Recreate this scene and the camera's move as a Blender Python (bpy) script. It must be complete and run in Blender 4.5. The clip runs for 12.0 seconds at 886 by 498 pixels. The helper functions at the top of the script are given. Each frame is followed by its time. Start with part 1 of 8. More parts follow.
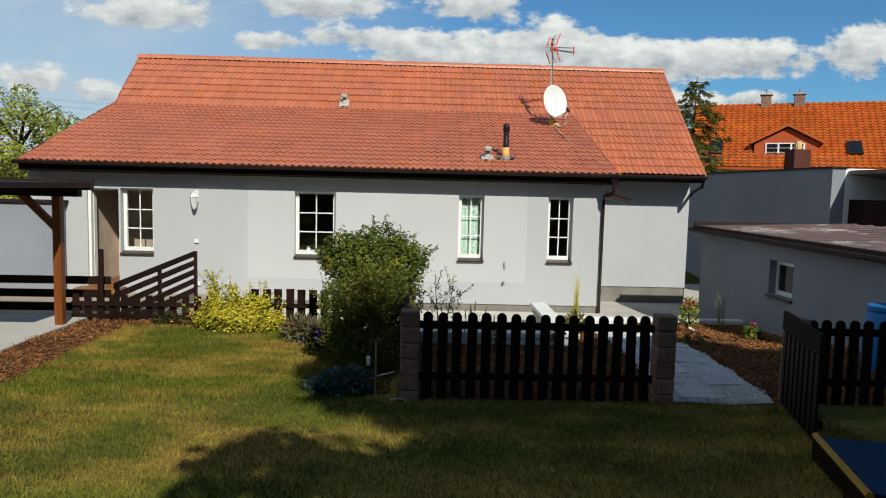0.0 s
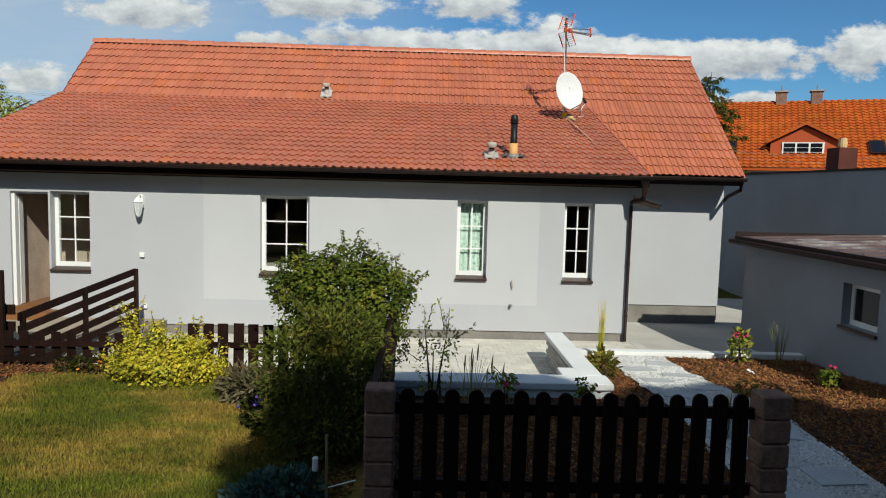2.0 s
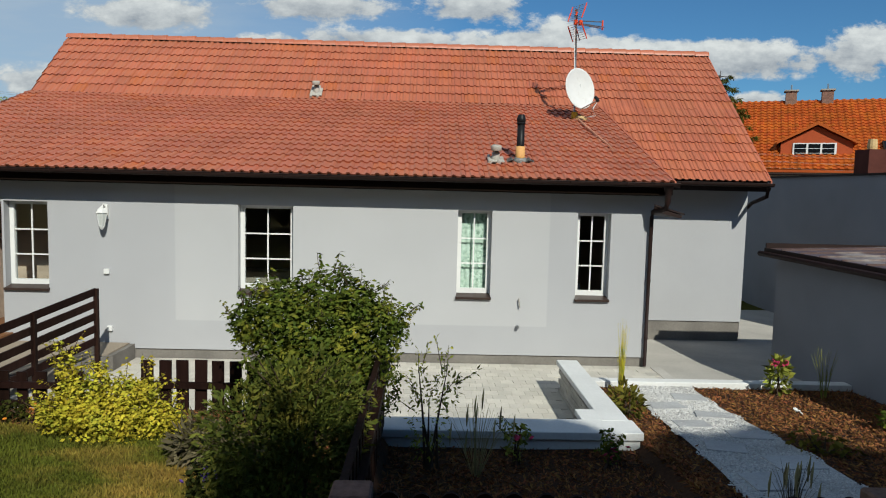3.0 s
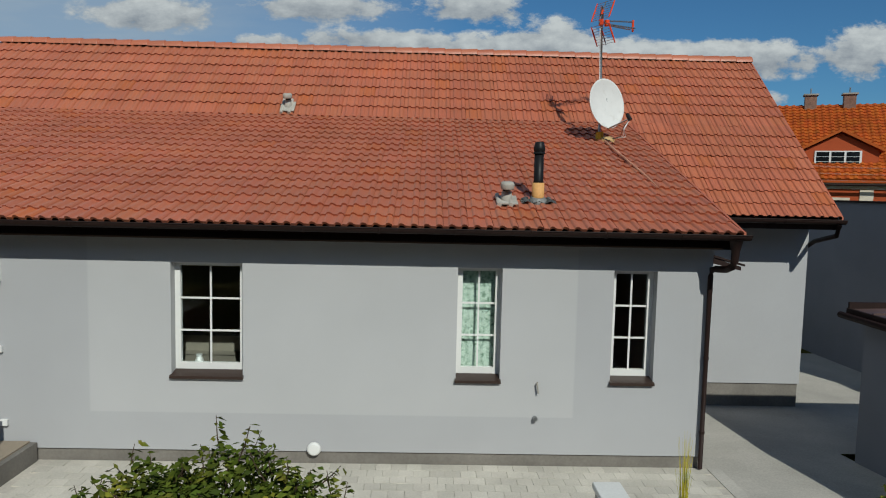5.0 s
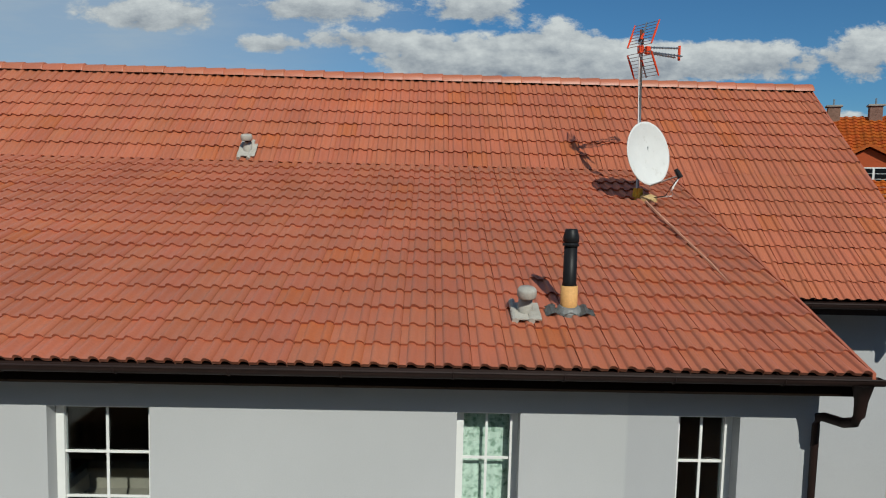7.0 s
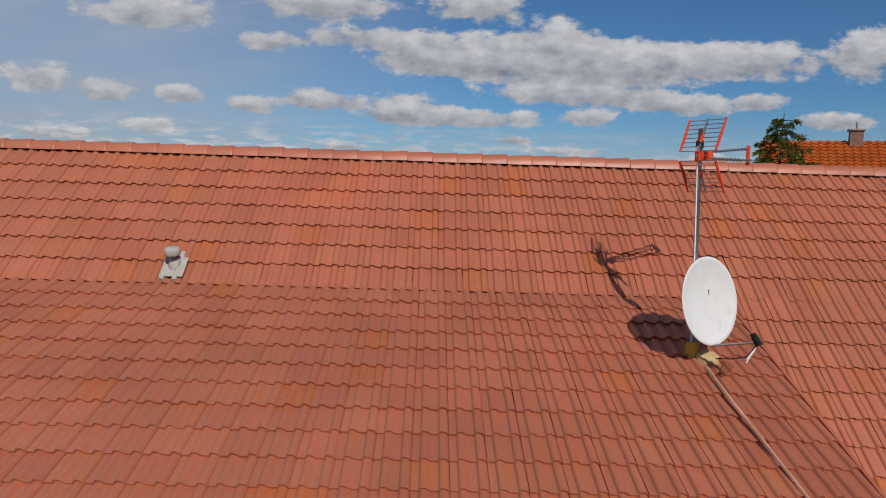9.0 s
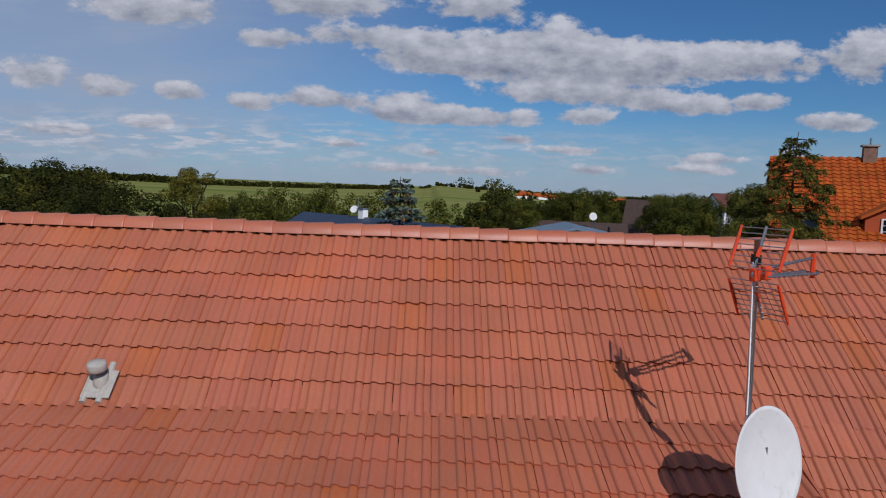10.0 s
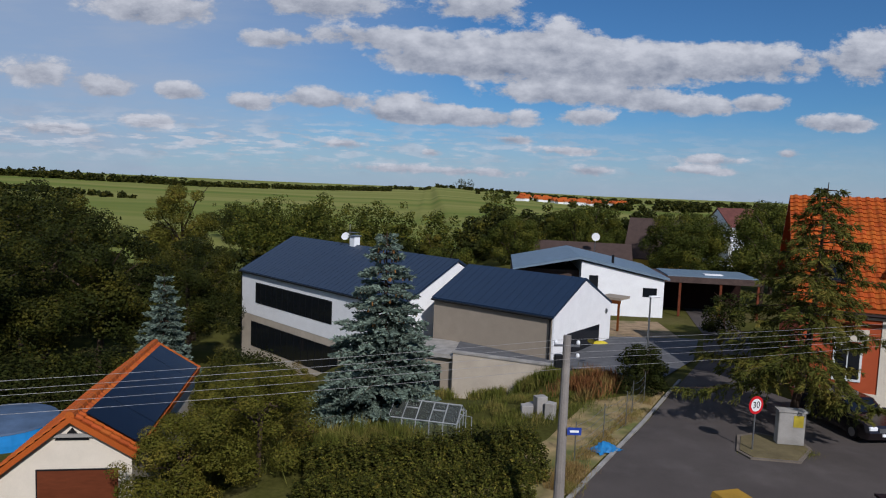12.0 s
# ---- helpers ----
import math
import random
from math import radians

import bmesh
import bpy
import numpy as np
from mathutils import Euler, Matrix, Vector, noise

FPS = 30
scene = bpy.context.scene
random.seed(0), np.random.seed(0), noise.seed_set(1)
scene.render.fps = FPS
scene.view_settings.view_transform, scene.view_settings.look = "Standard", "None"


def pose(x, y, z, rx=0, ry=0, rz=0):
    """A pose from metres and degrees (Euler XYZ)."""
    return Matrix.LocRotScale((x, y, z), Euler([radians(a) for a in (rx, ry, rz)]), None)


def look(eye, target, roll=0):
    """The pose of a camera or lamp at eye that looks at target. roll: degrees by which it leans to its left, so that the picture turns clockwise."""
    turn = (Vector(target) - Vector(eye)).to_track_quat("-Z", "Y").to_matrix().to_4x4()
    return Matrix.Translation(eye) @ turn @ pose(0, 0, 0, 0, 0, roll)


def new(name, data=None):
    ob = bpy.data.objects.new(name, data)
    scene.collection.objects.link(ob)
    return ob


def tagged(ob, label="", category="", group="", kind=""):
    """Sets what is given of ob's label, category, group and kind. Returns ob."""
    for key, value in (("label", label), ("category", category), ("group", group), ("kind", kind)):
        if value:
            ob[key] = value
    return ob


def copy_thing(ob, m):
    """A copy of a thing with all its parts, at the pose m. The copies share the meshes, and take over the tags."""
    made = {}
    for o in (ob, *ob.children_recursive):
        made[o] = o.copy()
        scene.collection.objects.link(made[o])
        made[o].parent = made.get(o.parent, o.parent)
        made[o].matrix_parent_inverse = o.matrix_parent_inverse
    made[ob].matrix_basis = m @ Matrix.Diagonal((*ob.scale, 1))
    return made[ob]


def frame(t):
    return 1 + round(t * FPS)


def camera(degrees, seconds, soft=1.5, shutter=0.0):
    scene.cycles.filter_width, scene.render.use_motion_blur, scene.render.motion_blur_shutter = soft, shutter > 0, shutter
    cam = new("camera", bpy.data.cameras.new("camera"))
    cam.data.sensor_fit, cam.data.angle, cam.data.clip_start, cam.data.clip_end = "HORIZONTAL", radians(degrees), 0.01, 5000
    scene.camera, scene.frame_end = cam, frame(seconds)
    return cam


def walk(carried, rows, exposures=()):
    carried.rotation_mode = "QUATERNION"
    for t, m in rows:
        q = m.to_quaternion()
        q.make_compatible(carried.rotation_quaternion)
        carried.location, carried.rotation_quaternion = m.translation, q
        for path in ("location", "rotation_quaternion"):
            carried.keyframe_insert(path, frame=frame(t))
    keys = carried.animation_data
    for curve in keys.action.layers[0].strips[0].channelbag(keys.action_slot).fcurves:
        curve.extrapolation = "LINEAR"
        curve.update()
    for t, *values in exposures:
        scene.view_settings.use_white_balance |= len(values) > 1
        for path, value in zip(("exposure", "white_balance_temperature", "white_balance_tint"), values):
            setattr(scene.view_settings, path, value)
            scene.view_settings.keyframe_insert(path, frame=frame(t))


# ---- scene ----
cam = camera(65.5, 12.0, soft=1.1)
PATH = [
    (0, (-0.015, -15.618, 2.796), (0.036, -13.627, 2.619), 1.4),
    (0.5, (-0.002, -14.961, 2.798), (0.05, -12.97, 2.621), 1.4),
    (1, (0.03, -14.311, 2.814), (0.082, -12.319, 2.637), 1.4),
    (1.5, (0.089, -13.666, 2.819), (0.141, -11.674, 2.642), 1.4),
    (2, (0.128, -13.004, 2.862), (0.18, -11.012, 2.686), 1.5),
    (2.5, (0.145, -12.328, 2.915), (0.197, -10.337, 2.739), 1.5),
    (3, (0.19, -11.651, 2.989), (0.239, -9.659, 2.815), 1.4),
    (5, (0.303, -8.865, 3.642), (0.351, -6.873, 3.47), 1.3),
    (5.5, (0.337, -8.161, 3.875), (0.382, -6.169, 3.705), 1.3),
    (6, (0.376, -7.462, 4.135), (0.42, -5.47, 3.966), 1.3),
    (6.5, (0.408, -6.809, 4.38), (0.451, -4.817, 4.211), 1.2),
    (7, (0.42, -6.122, 4.656), (0.464, -4.13, 4.485), 1.4),
    (9, (0.586, -3.369, 6.268), (0.631, -1.377, 6.094), 1.8),
    (9.5, (0.637, -2.576, 6.784), (0.684, -0.584, 6.606), 2.0),
    (10, (0.707, -1.725, 7.294), (0.754, 0.266, 7.115), 2.1),
    (10.5, (0.721, -0.868, 7.864), (0.768, 1.123, 7.684), 2.1),
    (11, (0.797, -0.004, 8.419), (0.844, 1.988, 8.239), 2.2),
    (11.5, (0.938, 0.806, 8.995), (0.985, 2.797, 8.817), 2.2),
    (12, (1.056, 1.618, 9.572), (1.103, 3.61, 9.394), 2.2),
]
# the clip's camera darkens and cools its picture as it rises
EXPOSURES = [(0, 0.20, 6500, 3), (3, -0.02, 6300, 3), (5, -0.42, 6150, 2), (7, -0.26, 6200, 2), (9, -0.41, 6300, 12), (10, -0.51, 5850, 16), (10.5, -0.50, 5750, 22), (12, -0.34, 5850, 14)]
walk(cam, [(t, look(eye, target, roll)) for t, eye, target, roll in PATH], EXPOSURES)

# ---------------------------------------------------------------- light
SUN_FROM = Vector((0.247, -0.758, 0.604)).normalized()
sun_data = bpy.data.lights.new("sun", "SUN")
sun_data.energy, sun_data.angle, sun_data.color = 4.95, radians(0.53), (1.0, 0.94, 0.85)
sun = new("sun", sun_data)
sun.matrix_world = look(SUN_FROM * 60, (0, 0, 0))

# clouds of the sky ahead: place and half size as x/y and z/y of their direction
CUMULUS = [
    (-0.396, 0.238, 0.090, 0.023), (-0.159, 0.253, 0.090, 0.020), (0.056, 0.258, 0.074, 0.020),
    (-0.230, 0.201, 0.043, 0.012), (0.026, 0.195, 0.107, 0.026), (0.175, 0.211, 0.070, 0.031),
    (0.116, 0.175, 0.173, 0.018), (0.310, 0.187, 0.123, 0.030), (0.457, 0.199, 0.107, 0.025),
    (0.624, 0.214, 0.049, 0.037), (0.190, 0.144, 0.115, 0.018), (0.355, 0.133, 0.099, 0.015),
    (0.478, 0.140, 0.033, 0.012), (-0.460, 0.126, 0.035, 0.015), (-0.356, 0.122, 0.036, 0.012),
    (-0.257, 0.112, 0.035, 0.012), (-0.157, 0.121, 0.054, 0.014), (-0.040, 0.111, 0.064, 0.021),
    (0.054, 0.103, 0.111, 0.013), (0.229, 0.110, 0.039, 0.012), (0.588, 0.115, 0.054, 0.012),
    (-0.403, 0.078, 0.038, 0.011),
]
STREAKS = [
    (-0.554, 0.140, 0.058, 0.021), (-0.531, 0.064, 0.074, 0.010),
    (-0.131, 0.058, 0.049, 0.008), (-0.001, 0.050, 0.018, 0.007),
    (0.195, 0.060, 0.053, 0.007), (0.401, 0.055, 0.053, 0.008), (0.016, 0.025, 0.131, 0.008),
    (0.229, 0.033, 0.033, 0.008), (0.116, 0.073, 0.035, 0.007), (0.521, 0.068, 0.018, 0.007),
    (-0.103, 0.211, 0.090, 0.015), (0.386, 0.039, 0.074, 0.007),
]


def build_sky():
    world = bpy.data.worlds.new("sky")
    scene.world = world
    world.use_nodes = True
    nt = world.node_tree
    nt.nodes.clear()

    def node(kind, **kw):
        n = nt.nodes.new(kind)
        for key, value in kw.items():
            if key == "op":
                n.operation = value
        return n

    def math2(op, a, b=None, c=None, clamp=False):
        n = node("ShaderNodeMath", op=op)
        n.use_clamp = clamp
        for i, v in enumerate((a, b, c)):
            if v is None:
                continue
            if isinstance(v, (int, float)):
                n.inputs[i].default_value = v
            else:
                nt.links.new(v, n.inputs[i])
        return n.outputs[0]

    sky = node("ShaderNodeTexSky")
    sky.sky_type = "NISHITA"
    sky.sun_disc = False
    sky.sun_elevation = math.asin(SUN_FROM.z)
    sky.sun_rotation = math.atan2(SUN_FROM.x, SUN_FROM.y)
    sky.air_density, sky.dust_density, sky.ozone_density, sky.altitude = 1.0, 0.2, 2.6, 400

    tc = node("ShaderNodeTexCoord")
    sep = node("ShaderNodeSeparateXYZ")
    nt.links.new(tc.outputs["Generated"], sep.inputs[0])
    x, y, z = sep.outputs
    ahead = math2("MAXIMUM", math2("ABSOLUTE", y), 0.12)
    u = math2("DIVIDE", x, ahead)
    v = math2("DIVIDE", z, ahead)
    flat = node("ShaderNodeCombineXYZ")
    nt.links.new(u, flat.inputs[0])
    nt.links.new(v, flat.inputs[1])
    nt.links.new(y, flat.inputs[2])

    def noise_of(scale, detail, rough, shift):
        m = node("ShaderNodeMapping")
        m.inputs["Scale"].default_value = scale
        m.inputs["Location"].default_value = shift
        nt.links.new(flat.outputs[0], m.inputs["Vector"])
        n = node("ShaderNodeTexNoise")
        n.inputs["Scale"].default_value = 1.0
        n.inputs["Detail"].default_value = detail
        n.inputs["Roughness"].default_value = rough
        nt.links.new(m.outputs[0], n.inputs["Vector"])
        return n.outputs[0]

    puff = noise_of((26, 46, 3), 6, 0.62, (0, 0, 0))
    wisp = noise_of((5, 26, 2), 6, 0.6, (3, 1, 0))
    warp = noise_of((14, 22, 2), 3, 0.5, (7, 2, 0))

    cover, light = None, None
    for group, gain in ((CUMULUS, 1.0), (STREAKS, 0.72)):
        for cx, cy, w, h in group:
            q = node("ShaderNodeVectorMath", op="MULTIPLY_ADD")
            nt.links.new(flat.outputs[0], q.inputs[0])
            q.inputs[1].default_value = (0.7 / w, 0.7 / h, 0)
            q.inputs[2].default_value = (-0.7 * cx / w, -0.7 * cy / h, 0)
            d = node("ShaderNodeVectorMath", op="LENGTH")
            nt.links.new(q.outputs[0], d.inputs[0])
            body = math2("MULTIPLY_ADD", d.outputs["Value"], -gain, gain, clamp=True)
            part_y = node("ShaderNodeSeparateXYZ")
            nt.links.new(q.outputs[0], part_y.inputs[0])
            lit = math2("MULTIPLY", part_y.outputs[1], body)
            cover = body if cover is None else math2("ADD", cover, body)
            light = lit if light is None else math2("ADD", light, lit)

    # clouds of the sky on all sides, from a layer overhead
    over = node("ShaderNodeVectorMath", op="DIVIDE")
    nt.links.new(tc.outputs["Generated"], over.inputs[0])
    down = node("ShaderNodeCombineXYZ")
    zz = math2("MAXIMUM", z, 0.05)
    for i in range(3):
        nt.links.new(zz, down.inputs[i])
    nt.links.new(down.outputs[0], over.inputs[1])
    layer = node("ShaderNodeTexNoise")
    layer.inputs["Scale"].default_value = 1.3
    layer.inputs["Detail"].default_value = 6
    nt.links.new(over.outputs[0], layer.inputs["Vector"])
    above = math2("MULTIPLY", math2("SUBTRACT", layer.outputs[0], 0.70), 2.2, clamp=True)
    side = math2("MULTIPLY", math2("SUBTRACT", z, 0.27), 6.0, clamp=True)
    behind = math2("MULTIPLY", math2("MULTIPLY", y, -5.0, clamp=True), 0.9)
    general = math2("MULTIPLY", above, math2("MAXIMUM", side, behind))

    edge = math2("ADD", math2("MULTIPLY", math2("SUBTRACT", puff, 0.5), 2.3), math2("MULTIPLY", math2("SUBTRACT", warp, 0.5), 0.9))
    solid = math2("MULTIPLY", cover, 1.5)
    thick = math2("ADD", math2("SUBTRACT", solid, 0.26), edge)
    present = math2("MULTIPLY", cover, 6.0, clamp=True)
    dens = math2("MULTIPLY", math2("MULTIPLY", thick, 2.4, clamp=True), present)
    haze = math2("MULTIPLY", math2("SUBTRACT", wisp, 0.42), 2.4, clamp=True)
    leftness = math2("MULTIPLY_ADD", u, -2.1, 0.12, clamp=True)
    veil = math2("MULTIPLY", math2("MULTIPLY_ADD", haze, 0.35, 0.72), leftness)
    broad = math2("MULTIPLY", veil, 0.95, clamp=True)
    low = math2("MULTIPLY_ADD", math2("ABSOLUTE", z), -6.0, 0.85, clamp=True)
    veil = math2("MULTIPLY", math2("MULTIPLY", low, haze), 0.6)
    bank = noise_of((19, 105, 2), 5, 0.58, (1, 4, 0))
    belt = math2("MULTIPLY", math2("MULTIPLY_ADD", math2("ABSOLUTE", math2("SUBTRACT", v, 0.055)), -22.0, 1.1, clamp=True), math2("MULTIPLY_ADD", u, -0.9, 0.72, clamp=True))
    streak = math2("MULTIPLY", math2("MULTIPLY", math2("SUBTRACT", bank, 0.46), 9.0, clamp=True), belt)
    veil = math2("MAXIMUM", veil, streak)
    dens = math2("MAXIMUM", math2("MAXIMUM", dens, math2("MULTIPLY", veil, 0.8)), general)

    tone = math2("ADD", math2("MULTIPLY", light, 0.9), math2("MULTIPLY", math2("SUBTRACT", puff, 0.5), 1.6))
    tone = math2("MULTIPLY_ADD", tone, 1.0, math2("MULTIPLY_ADD", streak, 0.34, 0.58), clamp=True)
    ramp = node("ShaderNodeMix")
    ramp.data_type = "RGBA"
    nt.links.new(tone, ramp.inputs["Factor"])
    ramp.inputs["A"].default_value = (0.24, 0.27, 0.33, 1)
    ramp.inputs["B"].default_value = (0.74, 0.74, 0.74, 1)

    tint = node("ShaderNodeMix")
    tint.data_type, tint.blend_type = "RGBA", "MULTIPLY"
    tint.inputs["Factor"].default_value = 1.0
    nt.links.new(sky.outputs[0], tint.inputs["A"])
    tint.inputs["B"].default_value = (SKY_GAIN * 0.60, SKY_GAIN * 0.98, SKY_GAIN * 1.25, 1)
    mix = node("ShaderNodeMix")
    mix.data_type = "RGBA"
    nt.links.new(dens, mix.inputs["Factor"])
    misty = node("ShaderNodeMix")
    misty.data_type = "RGBA"
    nt.links.new(math2("MAXIMUM", broad, math2("MULTIPLY_ADD", math2("ABSOLUTE", z), -7.5, 0.78, clamp=True)), misty.inputs["Factor"])
    nt.links.new(tint.outputs["Result"], misty.inputs["A"])
    misty.inputs["B"].default_value = (0.43, 0.50, 0.59, 1)
    nt.links.new(misty.outputs["Result"], mix.inputs["A"])
    nt.links.new(ramp.outputs["Result"], mix.inputs["B"])
    bg = node("ShaderNodeBackground")
    nt.links.new(mix.outputs["Result"], bg.inputs["Color"])
    bg.inputs["Strength"].default_value = 1.0
    out = node("ShaderNodeOutputWorld")
    nt.links.new(bg.outputs[0], out.inputs["Surface"])


SKY_GAIN = 0.066
build_sky()

# ---------------------------------------------------------------- materials

BASE_SCALE = 0.85   # scales down every base colour, so shade falls deeper under the strong sun


def mat(name, base, rough=0.8, var=0.2, scale=1.5, fine=30.0, fine_var=0.12, bump=0.15, metal=0.0, rnd=0.0,
        island=False, spec=0.18, rare=None, other=None, other_scale=2.0, other_amount=0.5, stretch=(1, 1, 1), bump_dist=0.01):
    """A procedural surface: base colour with broad stains, fine grain, relief, and an optional second colour in patches."""
    m = bpy.data.materials.new(name)
    m.use_nodes = True
    nt = m.node_tree
    base, other, rare = (None if c is None else tuple(BASE_SCALE * v for v in c) for c in (base, other, rare))
    b = nt.nodes["Principled BSDF"]
    b.inputs["Roughness"].default_value, b.inputs["Metallic"].default_value = rough, metal
    b.inputs["Specular IOR Level"].default_value = spec
    geo = nt.nodes.new("ShaderNodeNewGeometry")
    tc = nt.nodes.new("ShaderNodeMapping")
    tc.inputs["Scale"].default_value = stretch
    nt.links.new(geo.outputs["Position"], tc.inputs["Vector"])

    def noise_tex(s, detail=4, rough_n=0.55):
        n = nt.nodes.new("ShaderNodeTexNoise")
        n.inputs["Scale"].default_value, n.inputs["Detail"].default_value, n.inputs["Roughness"].default_value = s, detail, rough_n
        nt.links.new(tc.outputs[0], n.inputs["Vector"])
        return n.outputs[0]

    def remap(v, lo, hi):
        r = nt.nodes.new("ShaderNodeMapRange")
        r.inputs["From Min"].default_value, r.inputs["From Max"].default_value = 0.3, 0.7
        r.inputs["To Min"].default_value, r.inputs["To Max"].default_value = lo, hi
        nt.links.new(v, r.inputs["Value"])
        return r.outputs[0]

    def times(a, c):
        n = nt.nodes.new("ShaderNodeMath")
        n.operation = "MULTIPLY"
        nt.links.new(a, n.inputs[0])
        nt.links.new(c, n.inputs[1])
        return n.outputs[0]

    broad, grain = noise_tex(scale), noise_tex(fine, 6, 0.65)
    value = times(remap(broad, 1 - var, 1 + var), remap(grain, 1 - fine_var, 1 + fine_var))
    rgb = nt.nodes.new("ShaderNodeRGB")
    rgb.outputs[0].default_value = (*base, 1)
    colour = rgb.outputs[0]
    if other is not None:
        mixn = nt.nodes.new("ShaderNodeMix")
        mixn.data_type = "RGBA"
        mixn.inputs["B"].default_value = (*other, 1)
        nt.links.new(colour, mixn.inputs["A"])
        where = noise_tex(other_scale, 5, 0.6)
        r = nt.nodes.new("ShaderNodeMapRange")
        r.inputs["From Min"].default_value, r.inputs["From Max"].default_value = 0.62 - 0.35 * other_amount, 0.82 - 0.35 * other_amount
        nt.links.new(where, r.inputs["Value"])
        nt.links.new(r.outputs[0], mixn.inputs["Factor"])
        colour = mixn.outputs["Result"]
    hsv = nt.nodes.new("ShaderNodeHueSaturation")
    nt.links.new(colour, hsv.inputs["Color"])
    if rnd:
        if island:
            source = geo.outputs["Random Per Island"]
        else:
            info = nt.nodes.new("ShaderNodeObjectInfo")
            source = info.outputs["Random"]
        r = nt.nodes.new("ShaderNodeMapRange")
        r.inputs["To Min"].default_value, r.inputs["To Max"].default_value = 1 - rnd, 1 + rnd
        nt.links.new(source, r.inputs["Value"])
        value = times(value, r.outputs[0])
        wn = nt.nodes.new("ShaderNodeTexWhiteNoise")
        wn.noise_dimensions = "1D"
        nt.links.new(source, wn.inputs["W"])
        if rare is not None:
            pick = nt.nodes.new("ShaderNodeMapRange")
            pick.inputs["From Min"].default_value, pick.inputs["From Max"].default_value = 0.93, 0.97
            nt.links.new(wn.outputs["Value"], pick.inputs["Value"])
            odd = nt.nodes.new("ShaderNodeMix")
            odd.data_type = "RGBA"
            odd.inputs["B"].default_value = (*rare, 1)
            nt.links.new(pick.outputs[0], odd.inputs["Factor"])
            nt.links.new(colour, odd.inputs["A"])
            nt.links.new(odd.outputs["Result"], hsv.inputs["Color"])
        hr = nt.nodes.new("ShaderNodeMapRange")
        hr.inputs["To Min"].default_value, hr.inputs["To Max"].default_value = 0.5 - 0.04 * rnd, 0.5 + 0.04 * rnd
        nt.links.new(wn.outputs["Value"], hr.inputs["Value"])
        nt.links.new(hr.outputs[0], hsv.inputs["Hue"])
    nt.links.new(value, hsv.inputs["Value"])
    nt.links.new(hsv.outputs[0], b.inputs["Base Color"])
    if bump:
        bn = nt.nodes.new("ShaderNodeBump")
        bn.inputs["Strength"].default_value, bn.inputs["Distance"].default_value = bump, bump_dist
        nt.links.new(grain, bn.inputs["Height"])
        nt.links.new(bn.outputs[0], b.inputs["Normal"])
    return m


def glass_mat(name, tint=(0.9, 0.95, 0.95)):
    m = bpy.data.materials.new(name)
    m.use_nodes = True
    nt = m.node_tree
    nt.nodes.clear()
    out = nt.nodes.new("ShaderNodeOutputMaterial")
    clear = nt.nodes.new("ShaderNodeBsdfTransparent")
    clear.inputs["Color"].default_value = (*tint, 1)
    shine = nt.nodes.new("ShaderNodeBsdfGlossy")
    shine.inputs["Roughness"].default_value = 0.02
    fres = nt.nodes.new("ShaderNodeFresnel")
    fres.inputs["IOR"].default_value = 1.5
    mixs = nt.nodes.new("ShaderNodeMixShader")
    nt.links.new(fres.outputs[0], mixs.inputs[0])
    nt.links.new(clear.outputs[0], mixs.inputs[1])
    nt.links.new(shine.outputs[0], mixs.inputs[2])
    nt.links.new(mixs.outputs[0], out.inputs["Surface"])
    return m


TERRACOTTA = (0.440, 0.131, 0.063)
M_tile = mat("roof_tile", TERRACOTTA, rough=0.5, var=0.10, scale=0.7, fine=45, fine_var=0.10, bump=0.12, rnd=0.07, rare=(0.46, 0.118, 0.040), spec=0.45, other=(0.45, 0.125, 0.048), other_scale=1.2, other_amount=0.24)
M_tile_field = mat("roof_tile_field", TERRACOTTA, rough=0.5, var=0.10, scale=0.7, fine=45, fine_var=0.10, bump=0.12, rnd=0.07, rare=(0.46, 0.118, 0.040), island=True, spec=0.45, other=(0.45, 0.125, 0.048), other_scale=1.2, other_amount=0.24)
for m_roof in (M_tile, M_tile_field):
    coat = m_roof.node_tree.nodes["Principled BSDF"].inputs
    coat["Coat Weight"].default_value, coat["Coat Roughness"].default_value = 0.30, 0.45
    coat["Sheen Weight"].default_value, coat["Sheen Roughness"].default_value = 0.08, 0.45
    coat["Sheen Tint"].default_value = (1.0, 0.86, 0.78, 1)
M_mortar = mat("weathered_mortar", (0.36, 0.34, 0.30), rough=0.9)
M_plinth = mat("plinth_concrete", (0.20, 0.185, 0.165), rough=0.9, var=0.2, fine=25)
M_brown = mat("brown_metal", (0.021, 0.010, 0.008), rough=0.62, var=0.2, fine=12, spec=0.2, bump=0.03)
M_darkwood = mat("dark_stained_wood", (0.017, 0.008, 0.006), rough=0.6, var=0.3, scale=2, fine=18, fine_var=0.3, stretch=(1, 1, 0.15), bump=0.3, rnd=0.2, spec=0.06)
M_postwood = mat("orange_stained_wood", (0.16, 0.048, 0.010), rough=0.45, var=0.2, fine=14, fine_var=0.25, stretch=(1, 1, 0.08), bump=0.2)
M_white = mat("white_window_plastic", (0.78, 0.78, 0.76), rough=0.3, var=0.03, fine_var=0.02, bump=0.0, spec=0.5)
M_sill = mat("brown_sill_metal", (0.048, 0.031, 0.025), rough=0.4, var=0.1, bump=0.02)
M_glass = glass_mat("window_glass")
# near-black colour carries the shade under the eaves
M_soffit = mat("eave_shade_board", (0.011, 0.007, 0.005), rough=0.95, spec=0.03)
M_room = mat("room_wall", (0.55, 0.47, 0.34), rough=0.9, var=0.1)
M_roomfloor = mat("room_floor", (0.20, 0.10, 0.05), rough=0.6)
